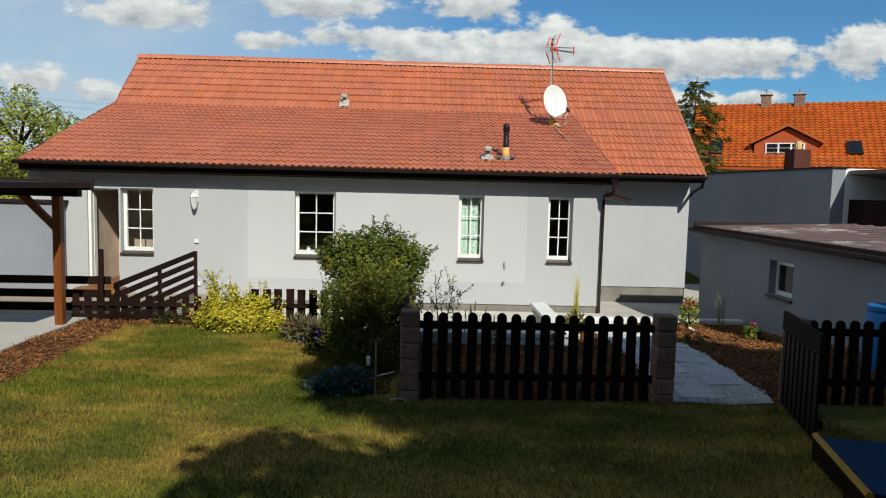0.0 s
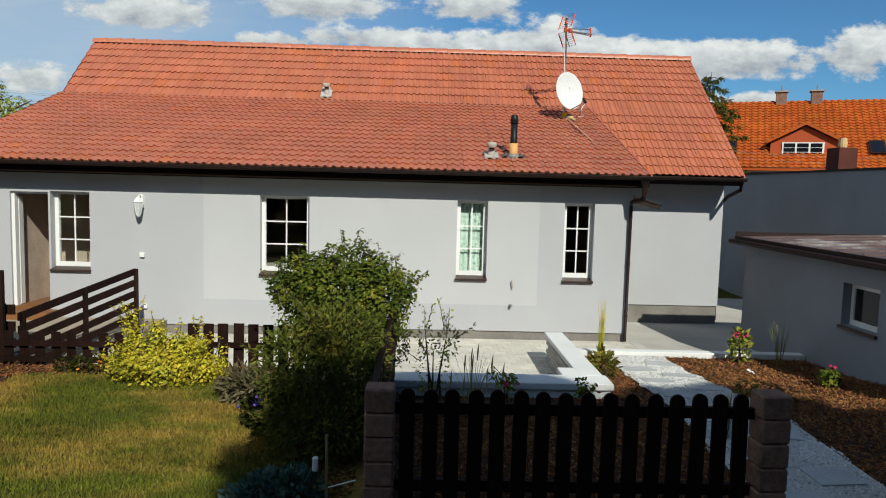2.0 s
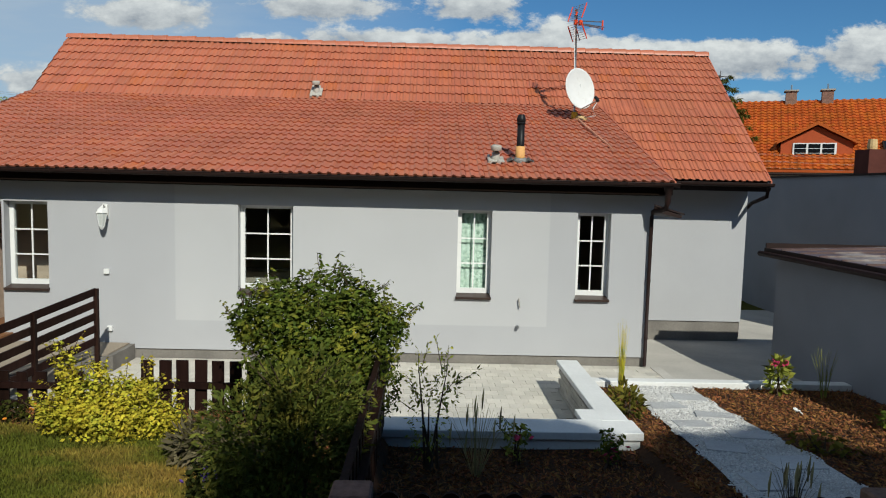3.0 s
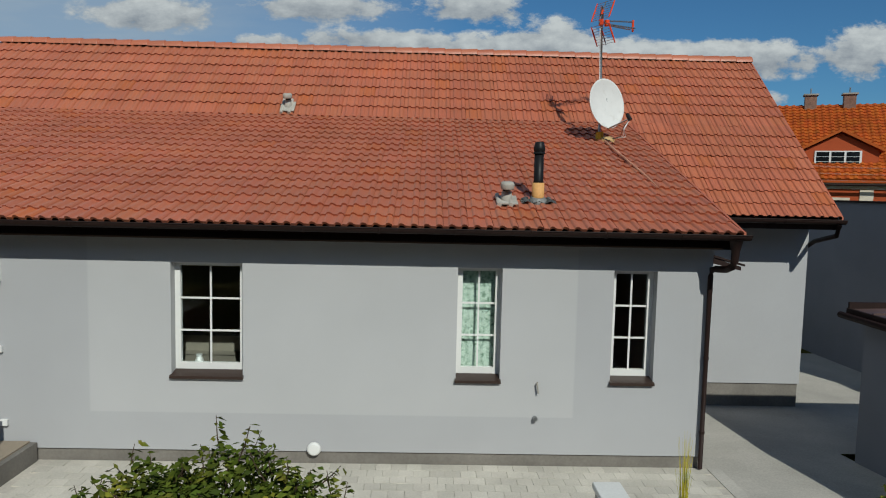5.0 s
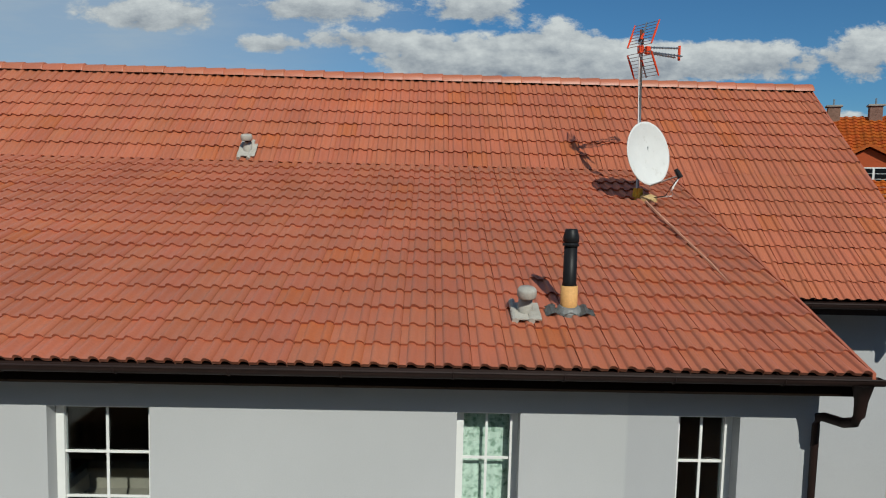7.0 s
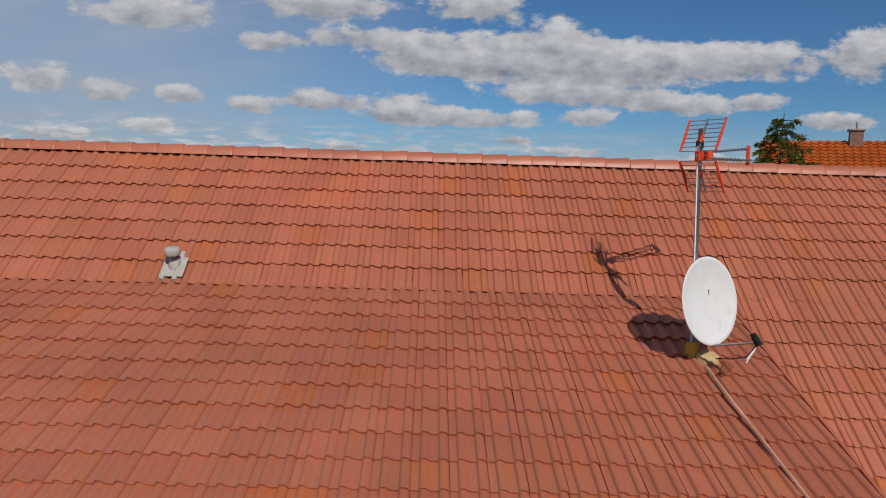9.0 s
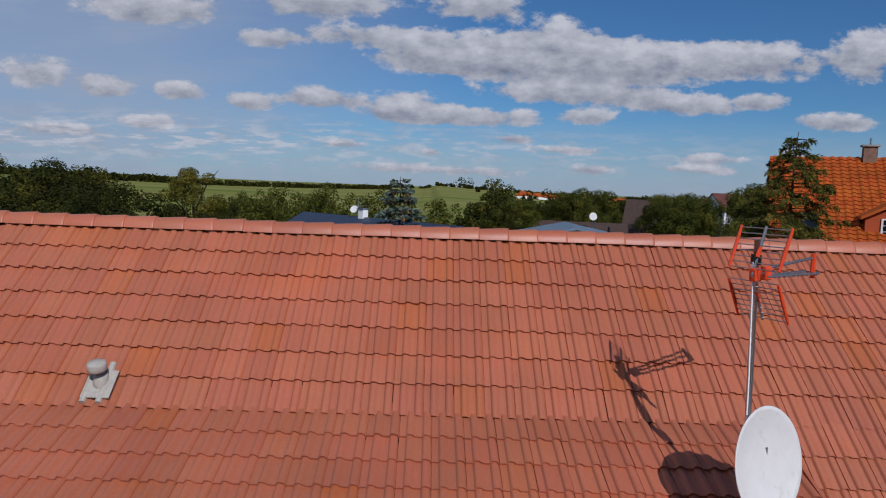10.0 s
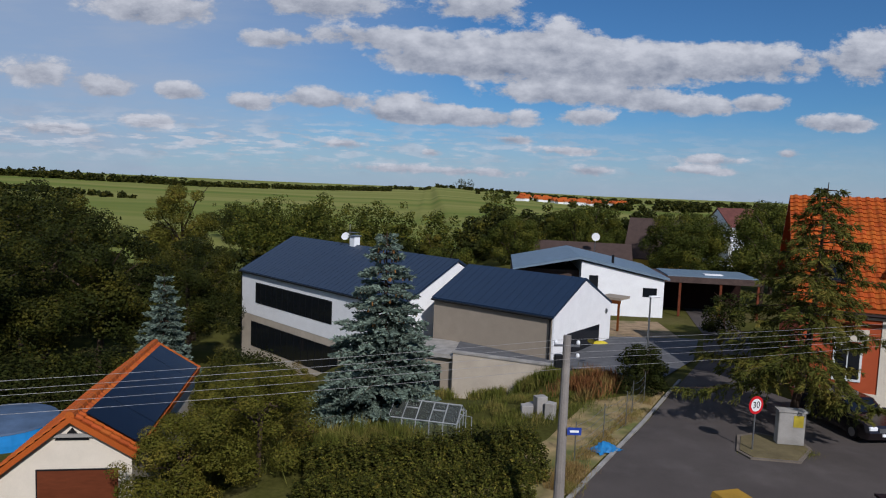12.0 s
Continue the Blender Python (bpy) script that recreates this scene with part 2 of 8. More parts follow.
M_sofa = mat("pale_fabric", (0.30, 0.27, 0.22), rough=0.9)
M_tiledfloor = mat("brown_floor_tile", (0.20, 0.09, 0.035), rough=0.5)
M_metal = mat("galvanised_steel", (0.42, 0.43, 0.44), rough=0.35, metal=0.9, var=0.1, bump=0.03)
M_dish = mat("white_dish_enamel", (0.72, 0.72, 0.70), rough=0.45, var=0.05, fine=8, fine_var=0.04, bump=0.03, other=(0.5, 0.48, 0.42), other_scale=9, other_amount=0.05)
M_black = mat("black_plastic", (0.012, 0.012, 0.013), rough=0.45, var=0.2, bump=0.05)
M_red = mat("orange_red_plastic", (0.75, 0.075, 0.022), rough=0.4, var=0.08, bump=0.02)
M_binyellow = mat("faded_bin_plastic", (0.40, 0.23, 0.03), rough=0.6, var=0.15)
M_yellow = mat("yellow_foam", (0.62, 0.40, 0.05), rough=0.9, fine=40, bump=0.5)
M_cream = mat("cream_plastic", (0.60, 0.42, 0.20), rough=0.6, var=0.1)
M_vent = mat("grey_vent_plastic", (0.44, 0.41, 0.36), rough=0.6, var=0.15, scale=5)
M_paver = mat("concrete_paver", (0.58, 0.545, 0.475), rough=0.9, var=0.12, scale=1.2, fine=45, fine_var=0.12, bump=0.2, rnd=0.10)
M_paverdark = mat("worn_concrete", (0.48, 0.455, 0.41), rough=0.9, var=0.15, scale=0.8, fine=35, fine_var=0.15, bump=0.2)
M_joint = mat("paving_sand", (0.54, 0.50, 0.44), rough=1.0)
M_cap = mat("white_cap_concrete", (0.72, 0.72, 0.70), rough=0.85, var=0.06, fine=30, fine_var=0.05)
M_block = mat("split_block_stone", (0.25, 0.145, 0.11), rough=0.95, var=0.2, scale=4, fine=22, fine_var=0.25, bump=0.8, rnd=0.15, bump_dist=0.02)
M_walltile = mat("pale_wall_stone", (0.42, 0.40, 0.36), rough=0.9, rnd=0.15, fine=25, bump=0.6)
M_soil = mat("mulch_soil", (0.055, 0.026, 0.013), rough=1.0, var=0.3, fine=25, fine_var=0.4, bump=0.6)
M_chip = mat("bark_chip", (0.20, 0.085, 0.030), rough=0.95, var=0.25, fine=30, rnd=0.55, island=True, bump=0.2)
M_gravel = mat("white_gravel", (0.60, 0.59, 0.57), rough=0.9, var=0.1, fine=60, rnd=0.18, island=True, bump=0.2)
M_slab = mat("grey_slab", (0.46, 0.46, 0.455), rough=0.85, var=0.15, fine=35, bump=0.25)
M_lawn = mat("lawn_soil", (0.098, 0.098, 0.014), rough=1.0, var=0.25, scale=1.2, fine=20, fine_var=0.3, bump=0.5, other=(0.27, 0.18, 0.045), other_scale=0.9, other_amount=0.55, stretch=(0.7, 1.6, 1))
M_blade = mat("grass_blade", (0.098, 0.112, 0.011), rough=0.75, var=0.25, scale=1.2, fine=4, rnd=0.25, island=True, bump=0.0, other=(0.30, 0.20, 0.04), other_scale=0.9, other_amount=0.58, stretch=(0.7, 1.6, 1))
M_boundary = mat("grey_render", (0.255, 0.265, 0.30), rough=0.9, var=0.08, scale=0.8, fine=80, bump=0.25)
M_annexroof = mat("brown_sheet_roof", (0.115, 0.07, 0.062), rough=0.45, var=0.3, scale=1.2, fine=9, fine_var=0.2, bump=0.1, spec=0.5, other=(0.33, 0.30, 0.28), other_scale=1.6, other_amount=0.28, stretch=(1, 0.35, 1))
M_blue = mat("blue_plastic", (0.02, 0.16, 0.42), rough=0.4, var=0.1)
M_orangetile = mat("orange_roof_tile", (0.42, 0.090, 0.014), rough=0.6, var=0.12, scale=0.4, fine=30, rnd=0.14, island=True)
M_orangewall = mat("orange_render", (0.42, 0.085, 0.03), rough=0.9, var=0.06, fine=60)
M_creamwall = mat("cream_render", (0.72, 0.64, 0.52), rough=0.9, var=0.05, fine=60)
M_whitewall = mat("white_render", (0.88, 0.88, 0.87), rough=0.9, var=0.04, fine=60)
M_tanwall = mat("tan_render", (0.33, 0.275, 0.21), rough=0.9, var=0.06, fine=60)
M_slateroof = mat("dark_blue_standing_seam", (0.015, 0.030, 0.062), rough=0.38, var=0.1, fine=10, bump=0.03, spec=0.4)
M_bluegreyroof = mat("blue_grey_sheet", (0.16, 0.22, 0.28), rough=0.5, var=0.1)
M_brownroof = mat("brown_shingle", (0.075, 0.05, 0.042), rough=0.8, var=0.15, fine=6)
M_darkglass = mat("dark_glazing", (0.010, 0.012, 0.015), rough=0.08, var=0.1, bump=0.0, spec=0.6)
M_solar = mat("solar_panel", (0.004, 0.005, 0.012), rough=0.22, var=0.1, bump=0.0, spec=0.3)
M_asphalt = mat("asphalt", (0.088, 0.074, 0.066), rough=0.9, var=0.15, scale=0.4, fine=50, fine_var=0.2, bump=0.3, other=(0.108, 0.092, 0.083), other_scale=0.5, other_amount=0.3)
M_kerb = mat("kerb_concrete", (0.33, 0.31, 0.28), rough=0.9)
M_bark = mat("tree_bark", (0.075, 0.050, 0.034), rough=0.95, var=0.3, fine=18, fine_var=0.3, bump=0.8, stretch=(1, 1, 0.3))
M_poleconc = mat("pole_concrete", (0.27, 0.24, 0.21), rough=0.9, var=0.15, fine=20)
M_wire = mat("wire_aluminium", (0.42, 0.40, 0.38), rough=0.5, metal=0.4, bump=0.0)
M_doorbrown = mat("brown_garage_door", (0.13, 0.035, 0.014), rough=0.5, var=0.2, fine=12, stretch=(0.2, 1, 1))


def leaf_mat(name, base, rnd=0.35, other=None, amount=0.4, scale=0.6, thin=0.12):
    """A matt leaf that lets some light through."""
    m = mat(name, base, rough=0.7, var=0.22, scale=scale, fine=3, fine_var=0.1, bump=0.0, rnd=rnd, island=True, spec=0.10, other=other, other_scale=scale, other_amount=amount)
    nt = m.node_tree
    b = nt.nodes["Principled BSDF"]
    through_leaf = nt.nodes.new("ShaderNodeBsdfTranslucent")
    nt.links.new(b.inputs["Base Color"].links[0].from_socket, through_leaf.inputs["Color"])
    both = nt.nodes.new("ShaderNodeMixShader")
    both.inputs[0].default_value = thin
    out = nt.nodes["Material Output"]
    nt.links.new(b.outputs[0], both.inputs[1])
    nt.links.new(through_leaf.outputs[0], both.inputs[2])
    nt.links.new(both.outputs[0], out.inputs["Surface"])
    return m


M_leaf = leaf_mat("green_leaf", (0.078, 0.110, 0.014), other=(0.19, 0.18, 0.022), amount=0.42, scale=5)
M_leafmid = leaf_mat("mid_green_leaf", (0.060, 0.072, 0.010), other=(0.125, 0.112, 0.014), amount=0.4, scale=0.5)
M_leafdark = leaf_mat("dark_green_leaf", (0.027, 0.033, 0.005), other=(0.095, 0.082, 0.010), amount=0.36, scale=0.35)
M_leafolive = leaf_mat("olive_leaf", (0.098, 0.094, 0.012), other=(0.17, 0.13, 0.02), amount=0.35, scale=0.5)
M_leafyellow = leaf_mat("golden_leaf", (0.54, 0.45, 0.04), other=(0.26, 0.28, 0.03), amount=0.45, scale=5)
M_leafpale = leaf_mat("pale_green_leaf", (0.27, 0.29, 0.050))
M_leafrust = leaf_mat("rusty_leaf", (0.15, 0.095, 0.03), other=(0.08, 0.085, 0.02), amount=0.4)
M_bluespruce = leaf_mat("blue_spruce_needle", (0.165, 0.215, 0.165), rnd=0.5, thin=0.15)
M_larch = leaf_mat("larch_needle", (0.090, 0.095, 0.016), other=(0.17, 0.135, 0.025), amount=0.4)
M_hedge = leaf_mat("hedge_leaf", (0.058, 0.060, 0.008), rnd=0.6, other=(0.16, 0.135, 0.02), amount=0.32, scale=3.5)
M_cone = mat("spruce_cone", (0.30, 0.15, 0.05), rough=0.8)
M_juniper = leaf_mat("juniper_needle", (0.075, 0.13, 0.105))
M_lavender = leaf_mat("dry_stem", (0.13, 0.11, 0.06))
M_reed = leaf_mat("reed_stem", (0.42, 0.36, 0.17))
M_flower = mat("pink_flower", (0.42, 0.03, 0.09), rough=0.7, bump=0.0)
M_whiteflower = mat("white_flower", (0.7, 0.7, 0.68), rough=0.7, bump=0.0)
M_orangeflower = mat("orange_flower", (0.65, 0.22, 0.02), rough=0.7, bump=0.0)
M_purple = mat("purple_flower", (0.12, 0.06, 0.30), rough=0.7, bump=0.0)


def house_paint():
    """Light grey render with a paler repainted field and faint roller marks."""
    m = mat("grey_house_render", (0.430, 0.432, 0.445), rough=0.9, var=0.035, scale=0.7, fine=90, fine_var=0.05, bump=0.3, bump_dist=0.004)
    nt = m.node_tree
    b = nt.nodes["Principled BSDF"]
    link = b.inputs["Base Color"].links[0]
    source = link.from_socket
    geo = nt.nodes.new("ShaderNodeNewGeometry")
    sep = nt.nodes.new("ShaderNodeSeparateXYZ")
    nt.links.new(geo.outputs["Position"], sep.inputs[0])

    def step(sock, lo, hi):
        r = nt.nodes.new("ShaderNodeMapRange")
        r.inputs["From Min"].default_value, r.inputs["From Max"].default_value = lo, hi
        nt.links.new(sock, r.inputs["Value"])
        return r.outputs[0]

    def times(a, c):
        n = nt.nodes.new("ShaderNodeMath")
        n.operation = "MULTIPLY"
        nt.links.new(a, n.inputs[0])
        nt.links.new(c, n.inputs[1])
        return n.outputs[0]

    field = times(times(step(sep.outputs[0], -4.05, -4.02), step(sep.outputs[0], 2.30, 2.27)), step(sep.outputs[2], 0.655, 0.67))
    mixn = nt.nodes.new("ShaderNodeMix")
    mixn.data_type = "RGBA"
    nt.links.new(field, mixn.inputs["Factor"])
    nt.links.new(source, mixn.inputs["A"])
    bright = nt.nodes.new("ShaderNodeHueSaturation")
    bright.inputs["Value"].default_value, bright.inputs["Saturation"].default_value = 1.10, 0.45
    nt.links.new(source, bright.inputs["Color"])
    nt.links.new(bright.outputs[0], mixn.inputs["B"])
    nt.links.new(mixn.outputs["Result"], b.inputs["Base Color"])
    return m


M_house = house_paint()


def dirty_glass(name):
    """Old glass with a film of dust on it."""
    m = glass_mat(name, (0.85, 0.9, 0.86))
    nt = m.node_tree
    out = nt.nodes["Material Output"]
    clean = out.inputs["Surface"].links[0].from_socket
    dust = nt.nodes.new("ShaderNodeBsdfDiffuse")
    dust.inputs["Color"].default_value = (0.42, 0.44, 0.40, 1)
    film = nt.nodes.new("ShaderNodeMixShader")
    film.inputs[0].default_value = 0.035
    nt.links.new(clean, film.inputs[1])
    nt.links.new(dust.outputs[0], film.inputs[2])
    nt.links.new(film.outputs[0], out.inputs["Surface"])
    return m


M_oldglass = dirty_glass("dusty_glass")
M_palewall = mat("pale_tan_render", (0.50, 0.43, 0.34), rough=0.9, var=0.12, scale=0.8, fine=40)

# ---------------------------------------------------------------- mesh helpers
def thing(name, at=(0, 0, 0), turn=0.0, label="", category="", group="", kind=""):
    """An Empty at a thing's base, which parents its parts."""
    ob = new(name)
    ob.empty_display_size = 0.1
    ob.matrix_basis = pose(*at, 0, 0, turn)
    return tagged(ob, label, category, group, kind)


def mesh_of(name, bm, material):
    me = bpy.data.meshes.new(name)
    bm.normal_update()
    bm.to_mesh(me)
    bm.free()
    if material:
        me.materials.append(material)
    return me


def part(name, bm, material, parent=None, label="", smooth=False):
    """Links a bmesh as one mesh object under a thing or under a part."""
    me = mesh_of(name, bm, material)
    if smooth:
        me.polygons.foreach_set("use_smooth", [True] * len(me.polygons))
    ob = new(name, me)
    ob.parent = parent
    return tagged(ob, label)


def pydata(name, verts, faces, material, parent=None, label="", smooth=False):
    me = bpy.data.meshes.new(name)
    me.from_pydata([tuple(v) for v in verts], [], [tuple(f) for f in faces])
    me.materials.append(material)
    if smooth:
        me.polygons.foreach_set("use_smooth", [True] * len(me.polygons))
    ob = new(name, me)
    ob.parent = parent
    return tagged(ob, label)


def box(bm, x0, x1, y0, y1, z0, z1, m=None, bevel=0.0):
    vs = [bm.verts.new(p) for p in ((x0, y0, z0), (x1, y0, z0), (x1, y1, z0), (x0, y1, z0), (x0, y0, z1), (x1, y0, z1), (x1, y1, z1), (x0, y1, z1))]
    fs = [bm.faces.new([vs[i] for i in f]) for f in ((3, 2, 1, 0), (4, 5, 6, 7), (0, 1, 5, 4), (1, 2, 6, 5), (2, 3, 7, 6), (3, 0, 4, 7))]
    if bevel:
        geom = bmesh.ops.bevel(bm, geom=list({e for f in fs for e in f.edges}), offset=bevel, segments=1, affect="EDGES")
        vs = list({v for f in geom["faces"] for v in f.verts} | {v for v in vs if v.is_valid})
    if m is not None:
        bmesh.ops.transform(bm, matrix=m, verts=[v for v in vs if v.is_valid])
    return bm


def boxed(*a, **k):
    return box(bmesh.new(), *a, **k)


def tube(bm, path, radius, sides=8, caps=True):
    """A round bar along points; radius may be one per point."""
    pts = [Vector(p) for p in path]
    radii = radius if isinstance(radius, (list, tuple)) else [radius] * len(pts)
    rings = []
    for i, p in enumerate(pts):
        d = (pts[min(i + 1, len(pts) - 1)] - pts[max(i - 1, 0)]).normalized()
        side = d.cross(Vector((0, 0, 1)) if abs(d.z) < 0.9 else Vector((1, 0, 0))).normalized()
        up = side.cross(d)
        rings.append([bm.verts.new(p + radii[i] * (math.cos(2 * math.pi * k / sides) * side + math.sin(2 * math.pi * k / sides) * up)) for k in range(sides)])
    for a, b in zip(rings, rings[1:]):
        for k in range(sides):
            bm.faces.new((a[k], a[(k + 1) % sides], b[(k + 1) % sides], b[k]))
    if caps and len(rings) > 1:
        bm.faces.new(rings[0])
        bm.faces.new(rings[-1][::-1])
    return bm


def tubed(*a, **k):
    return tube(bmesh.new(), *a, **k)


def lathe(bm, profile, sides=16, m=None):
    """Turns (radius, height) pairs round the z axis."""
    rings = [[bm.verts.new((r * math.cos(2 * math.pi * k / sides), r * math.sin(2 * math.pi * k / sides), z)) for k in range(sides)] for r, z in profile]
    for a, b in zip(rings, rings[1:]):
        for k in range(sides):
            bm.faces.new((a[k], a[(k + 1) % sides], b[(k + 1) % sides], b[k]))
    bm.faces.new(rings[0][::-1])
    bm.faces.new(rings[-1])
    if m is not None:
        bmesh.ops.transform(bm, matrix=m, verts=[v for r in rings for v in r])
    return bm


def prism(bm, outline, axis, lo, hi, m=None):
    """Pulls an outline of pairs along an axis: 'x' takes (y, z), 'y' takes (x, z), 'z' takes (x, y)."""
    def at(p, h):
        return {"x": (h, p[0], p[1]), "y": (p[0], h, p[1]), "z": (p[0], p[1], h)}[axis]
    a, b = [bm.verts.new(at(p, lo)) for p in outline], [bm.verts.new(at(p, hi)) for p in outline]
    fs = [bm.faces.new(a), bm.faces.new(b[::-1])]
    n = len(outline)
    for i in range(n):
        fs.append(bm.faces.new((a[i], b[i], b[(i + 1) % n], a[(i + 1) % n])))
    bmesh.ops.recalc_face_normals(bm, faces=fs)
    if m is not None:
        bmesh.ops.transform(bm, matrix=m, verts=a + b)
    return bm


def prismed(*a, **k):
    return prism(bmesh.new(), *a, **k)


def wall_cells(bm, x0, x1, y0, y1, z0, z1, openings):
    """A wall along x with openings (xa, xb, za, zb) that go right through it."""
    xs = sorted({x0, x1, *(o[0] for o in openings), *(o[1] for o in openings)})
    for xa, xb in zip(xs, xs[1:]):
        cuts = sorted((o[2], o[3]) for o in openings if o[0] <= xa + 1e-6 and o[1] >= xb - 1e-6)
        z = z0
        for za, zb in cuts:
            if za > z:
                box(bm, xa, xb, y0, y1, z, za)
            z = zb
        if z1 > z:
            box(bm, xa, xb, y0, y1, z, z1)
    return bm


rng = np.random.default_rng(7)


def leaf_cloud(centres, normals, size, rng, aspect=1.8, droop=0.0, jitter=0.6, flat=False):
    """Folded leaves round given points: vertices and faces."""
    n = len(centres)
    d = normals + rng.normal(0, jitter, (n, 3))
    d[:, 2] -= droop
    d /= np.linalg.norm(d, axis=1, keepdims=True) + 1e-9
    if flat:
        d = np.cross(d, rng.normal(0, 1, (n, 3)) + np.array([0, 0, 0.6]))
        d[:, 2] = -np.abs(d[:, 2]) * 0.6
        d /= np.linalg.norm(d, axis=1, keepdims=True) + 1e-9
        out = normals + rng.normal(0, jitter, (n, 3))
        side = np.cross(d, out)
    else:
        side = np.cross(d, rng.normal(0, 1, (n, 3)))
    side /= np.linalg.norm(side, axis=1, keepdims=True) + 1e-9
    lift = np.cross(side, d)
    s = size * rng.uniform(0.65, 1.35, (n, 1))
    a = centres
    tip = centres + d * s * aspect
    mid = centres + d * s * aspect * 0.5 + lift * s * 0.15
    l, r = mid - side * s * 0.5, mid + side * s * 0.5
    verts = np.stack([a, l, tip, r], 1).reshape(-1, 3)
    faces = np.arange(4 * n).reshape(-1, 4)
    return verts, faces


def mesh_arrays(name, verts, faces, material):
    me = bpy.data.meshes.new(name)
    k = faces.shape[1]
    me.vertices.add(len(verts))
    me.vertices.foreach_set("co", np.asarray(verts, np.float32).ravel())
    me.loops.add(faces.size)
    me.loops.foreach_set("vertex_index", faces.astype(np.int32).ravel())
    me.polygons.add(len(faces))
    me.polygons.foreach_set("loop_start", np.arange(0, faces.size, k, dtype=np.int32))
    me.update(calc_edges=True)
    me.materials.append(material)
    return me


def array_part(name, verts, faces, material, parent=None, label=""):
    ob = new(name, mesh_arrays(name, verts, faces, material))
    ob.parent = parent
    return tagged(ob, label)


def crown_points(rng, count, lobes, shell=0.55):
    """Points in the outer part of a union of lobes (x, y, z, rx, ry, rz), with outward normals."""
    lobes = np.array(lobes)
    weight = lobes[:, 3] * lobes[:, 4] + lobes[:, 4] * lobes[:, 5]
    pick = rng.choice(len(lobes), count, p=weight / weight.sum())
    d = rng.normal(0, 1, (count, 3))
    d /= np.linalg.norm(d, axis=1, keepdims=True)
    r = shell + (1 - shell) * rng.uniform(0, 1, (count, 1)) ** 0.6
    r *= 1 + 0.16 * np.sin(d[:, :1] * 9 + pick[:, None]) * np.sin(d[:, 1:2] * 8 + 2 * d[:, 2:] * 7)
    return lobes[pick, :3] + d * r * lobes[pick, 3:], d


def lobed(rng, n, w, h, z0):
    """Lobes of a round crown of width w and height h that starts at z0."""
    out = [(0, 0, z0 + h * 0.48, w * 0.22, w * 0.22, h * 0.34)]
    for i in range(n):
        a, t = rng.uniform(0, 2 * math.pi), rng.uniform(0.12, 0.92)
        reach = w * 0.5 * math.sin(math.pi * (0.18 + 0.72 * t)) * rng.uniform(0.50, 1.0)
        s = w * rng.uniform(0.075, 0.165) * (1.15 - 0.4 * t)
        out.append((reach * math.cos(a), reach * math.sin(a), z0 + h * t, s, s, s * 0.85 * min(1, h / w)))
    return out


def branches(bm, rng, height, spread, base, n=7):
    tube(bm, [(0, 0, -0.1), (0.02 * height, 0.01 * height, height * 0.35), (-0.01 * height, 0.02 * height, height * 0.75)], [base, base * 0.75, base * 0.3], 7)
    for i in range(n):
        a, t = 2 * math.pi * i / n + rng.uniform(-0.4, 0.4), rng.uniform(0.25, 0.7)
        s = (0.015 * height, 0.01 * height, height * t)
        e = (spread * math.cos(a), spread * math.sin(a), height * min(0.95, t + rng.uniform(0.15, 0.35)))
        mid = tuple((p + q) / 2 + (0, 0, 0.05 * height)[k] for k, (p, q) in enumerate(zip(s, e)))
        tube(bm, [s, mid, e], [base * 0.45, base * 0.28, base * 0.08], 5)
    return bm

# ---------------------------------------------------------------- ground
def smooth(a, b, v):
    t = min(1.0, max(0.0, (v - a) / (b - a)))
    return t * t * (3 - 2 * t)


def ground_z(x, y):
    """Height of the open land."""
    z = -0.45 + 0.40 * smooth(9, 17, y)
    fall = smooth(27, 75, y) * (1 - smooth(2, 14, x) * 0.80)
    z -= 6.5 * fall
    z -= 5.0 * smooth(75, 260, y)
    hill = 1 - 1.12 * smooth(-0.04, 0.28, x / max(y, 200.0)) if y > 0 else 0.0
    z += smooth(260, 1500, y) * 17.0 * hill + 2.0 * hill * smooth(1500, 3500, y)
    z += 9.0 * smooth(-0.12, -0.60, x / max(y, 200.0)) * smooth(260, 1400, y)
    z -= 3.0 * smooth(-4, -9, x) * smooth(13, 20, y) * (1 - 0.5 * smooth(40, 70, y))
    z -= 1.7 * smooth(10, 5, x) * smooth(-6, -2, x) * smooth(33, 38, y) * (1 - smooth(43.6, 46.5, y))
    z += 0.5 * noise.noise((x * 0.01, y * 0.01, 0.3)) * smooth(60, 200, y) * 3
    return z


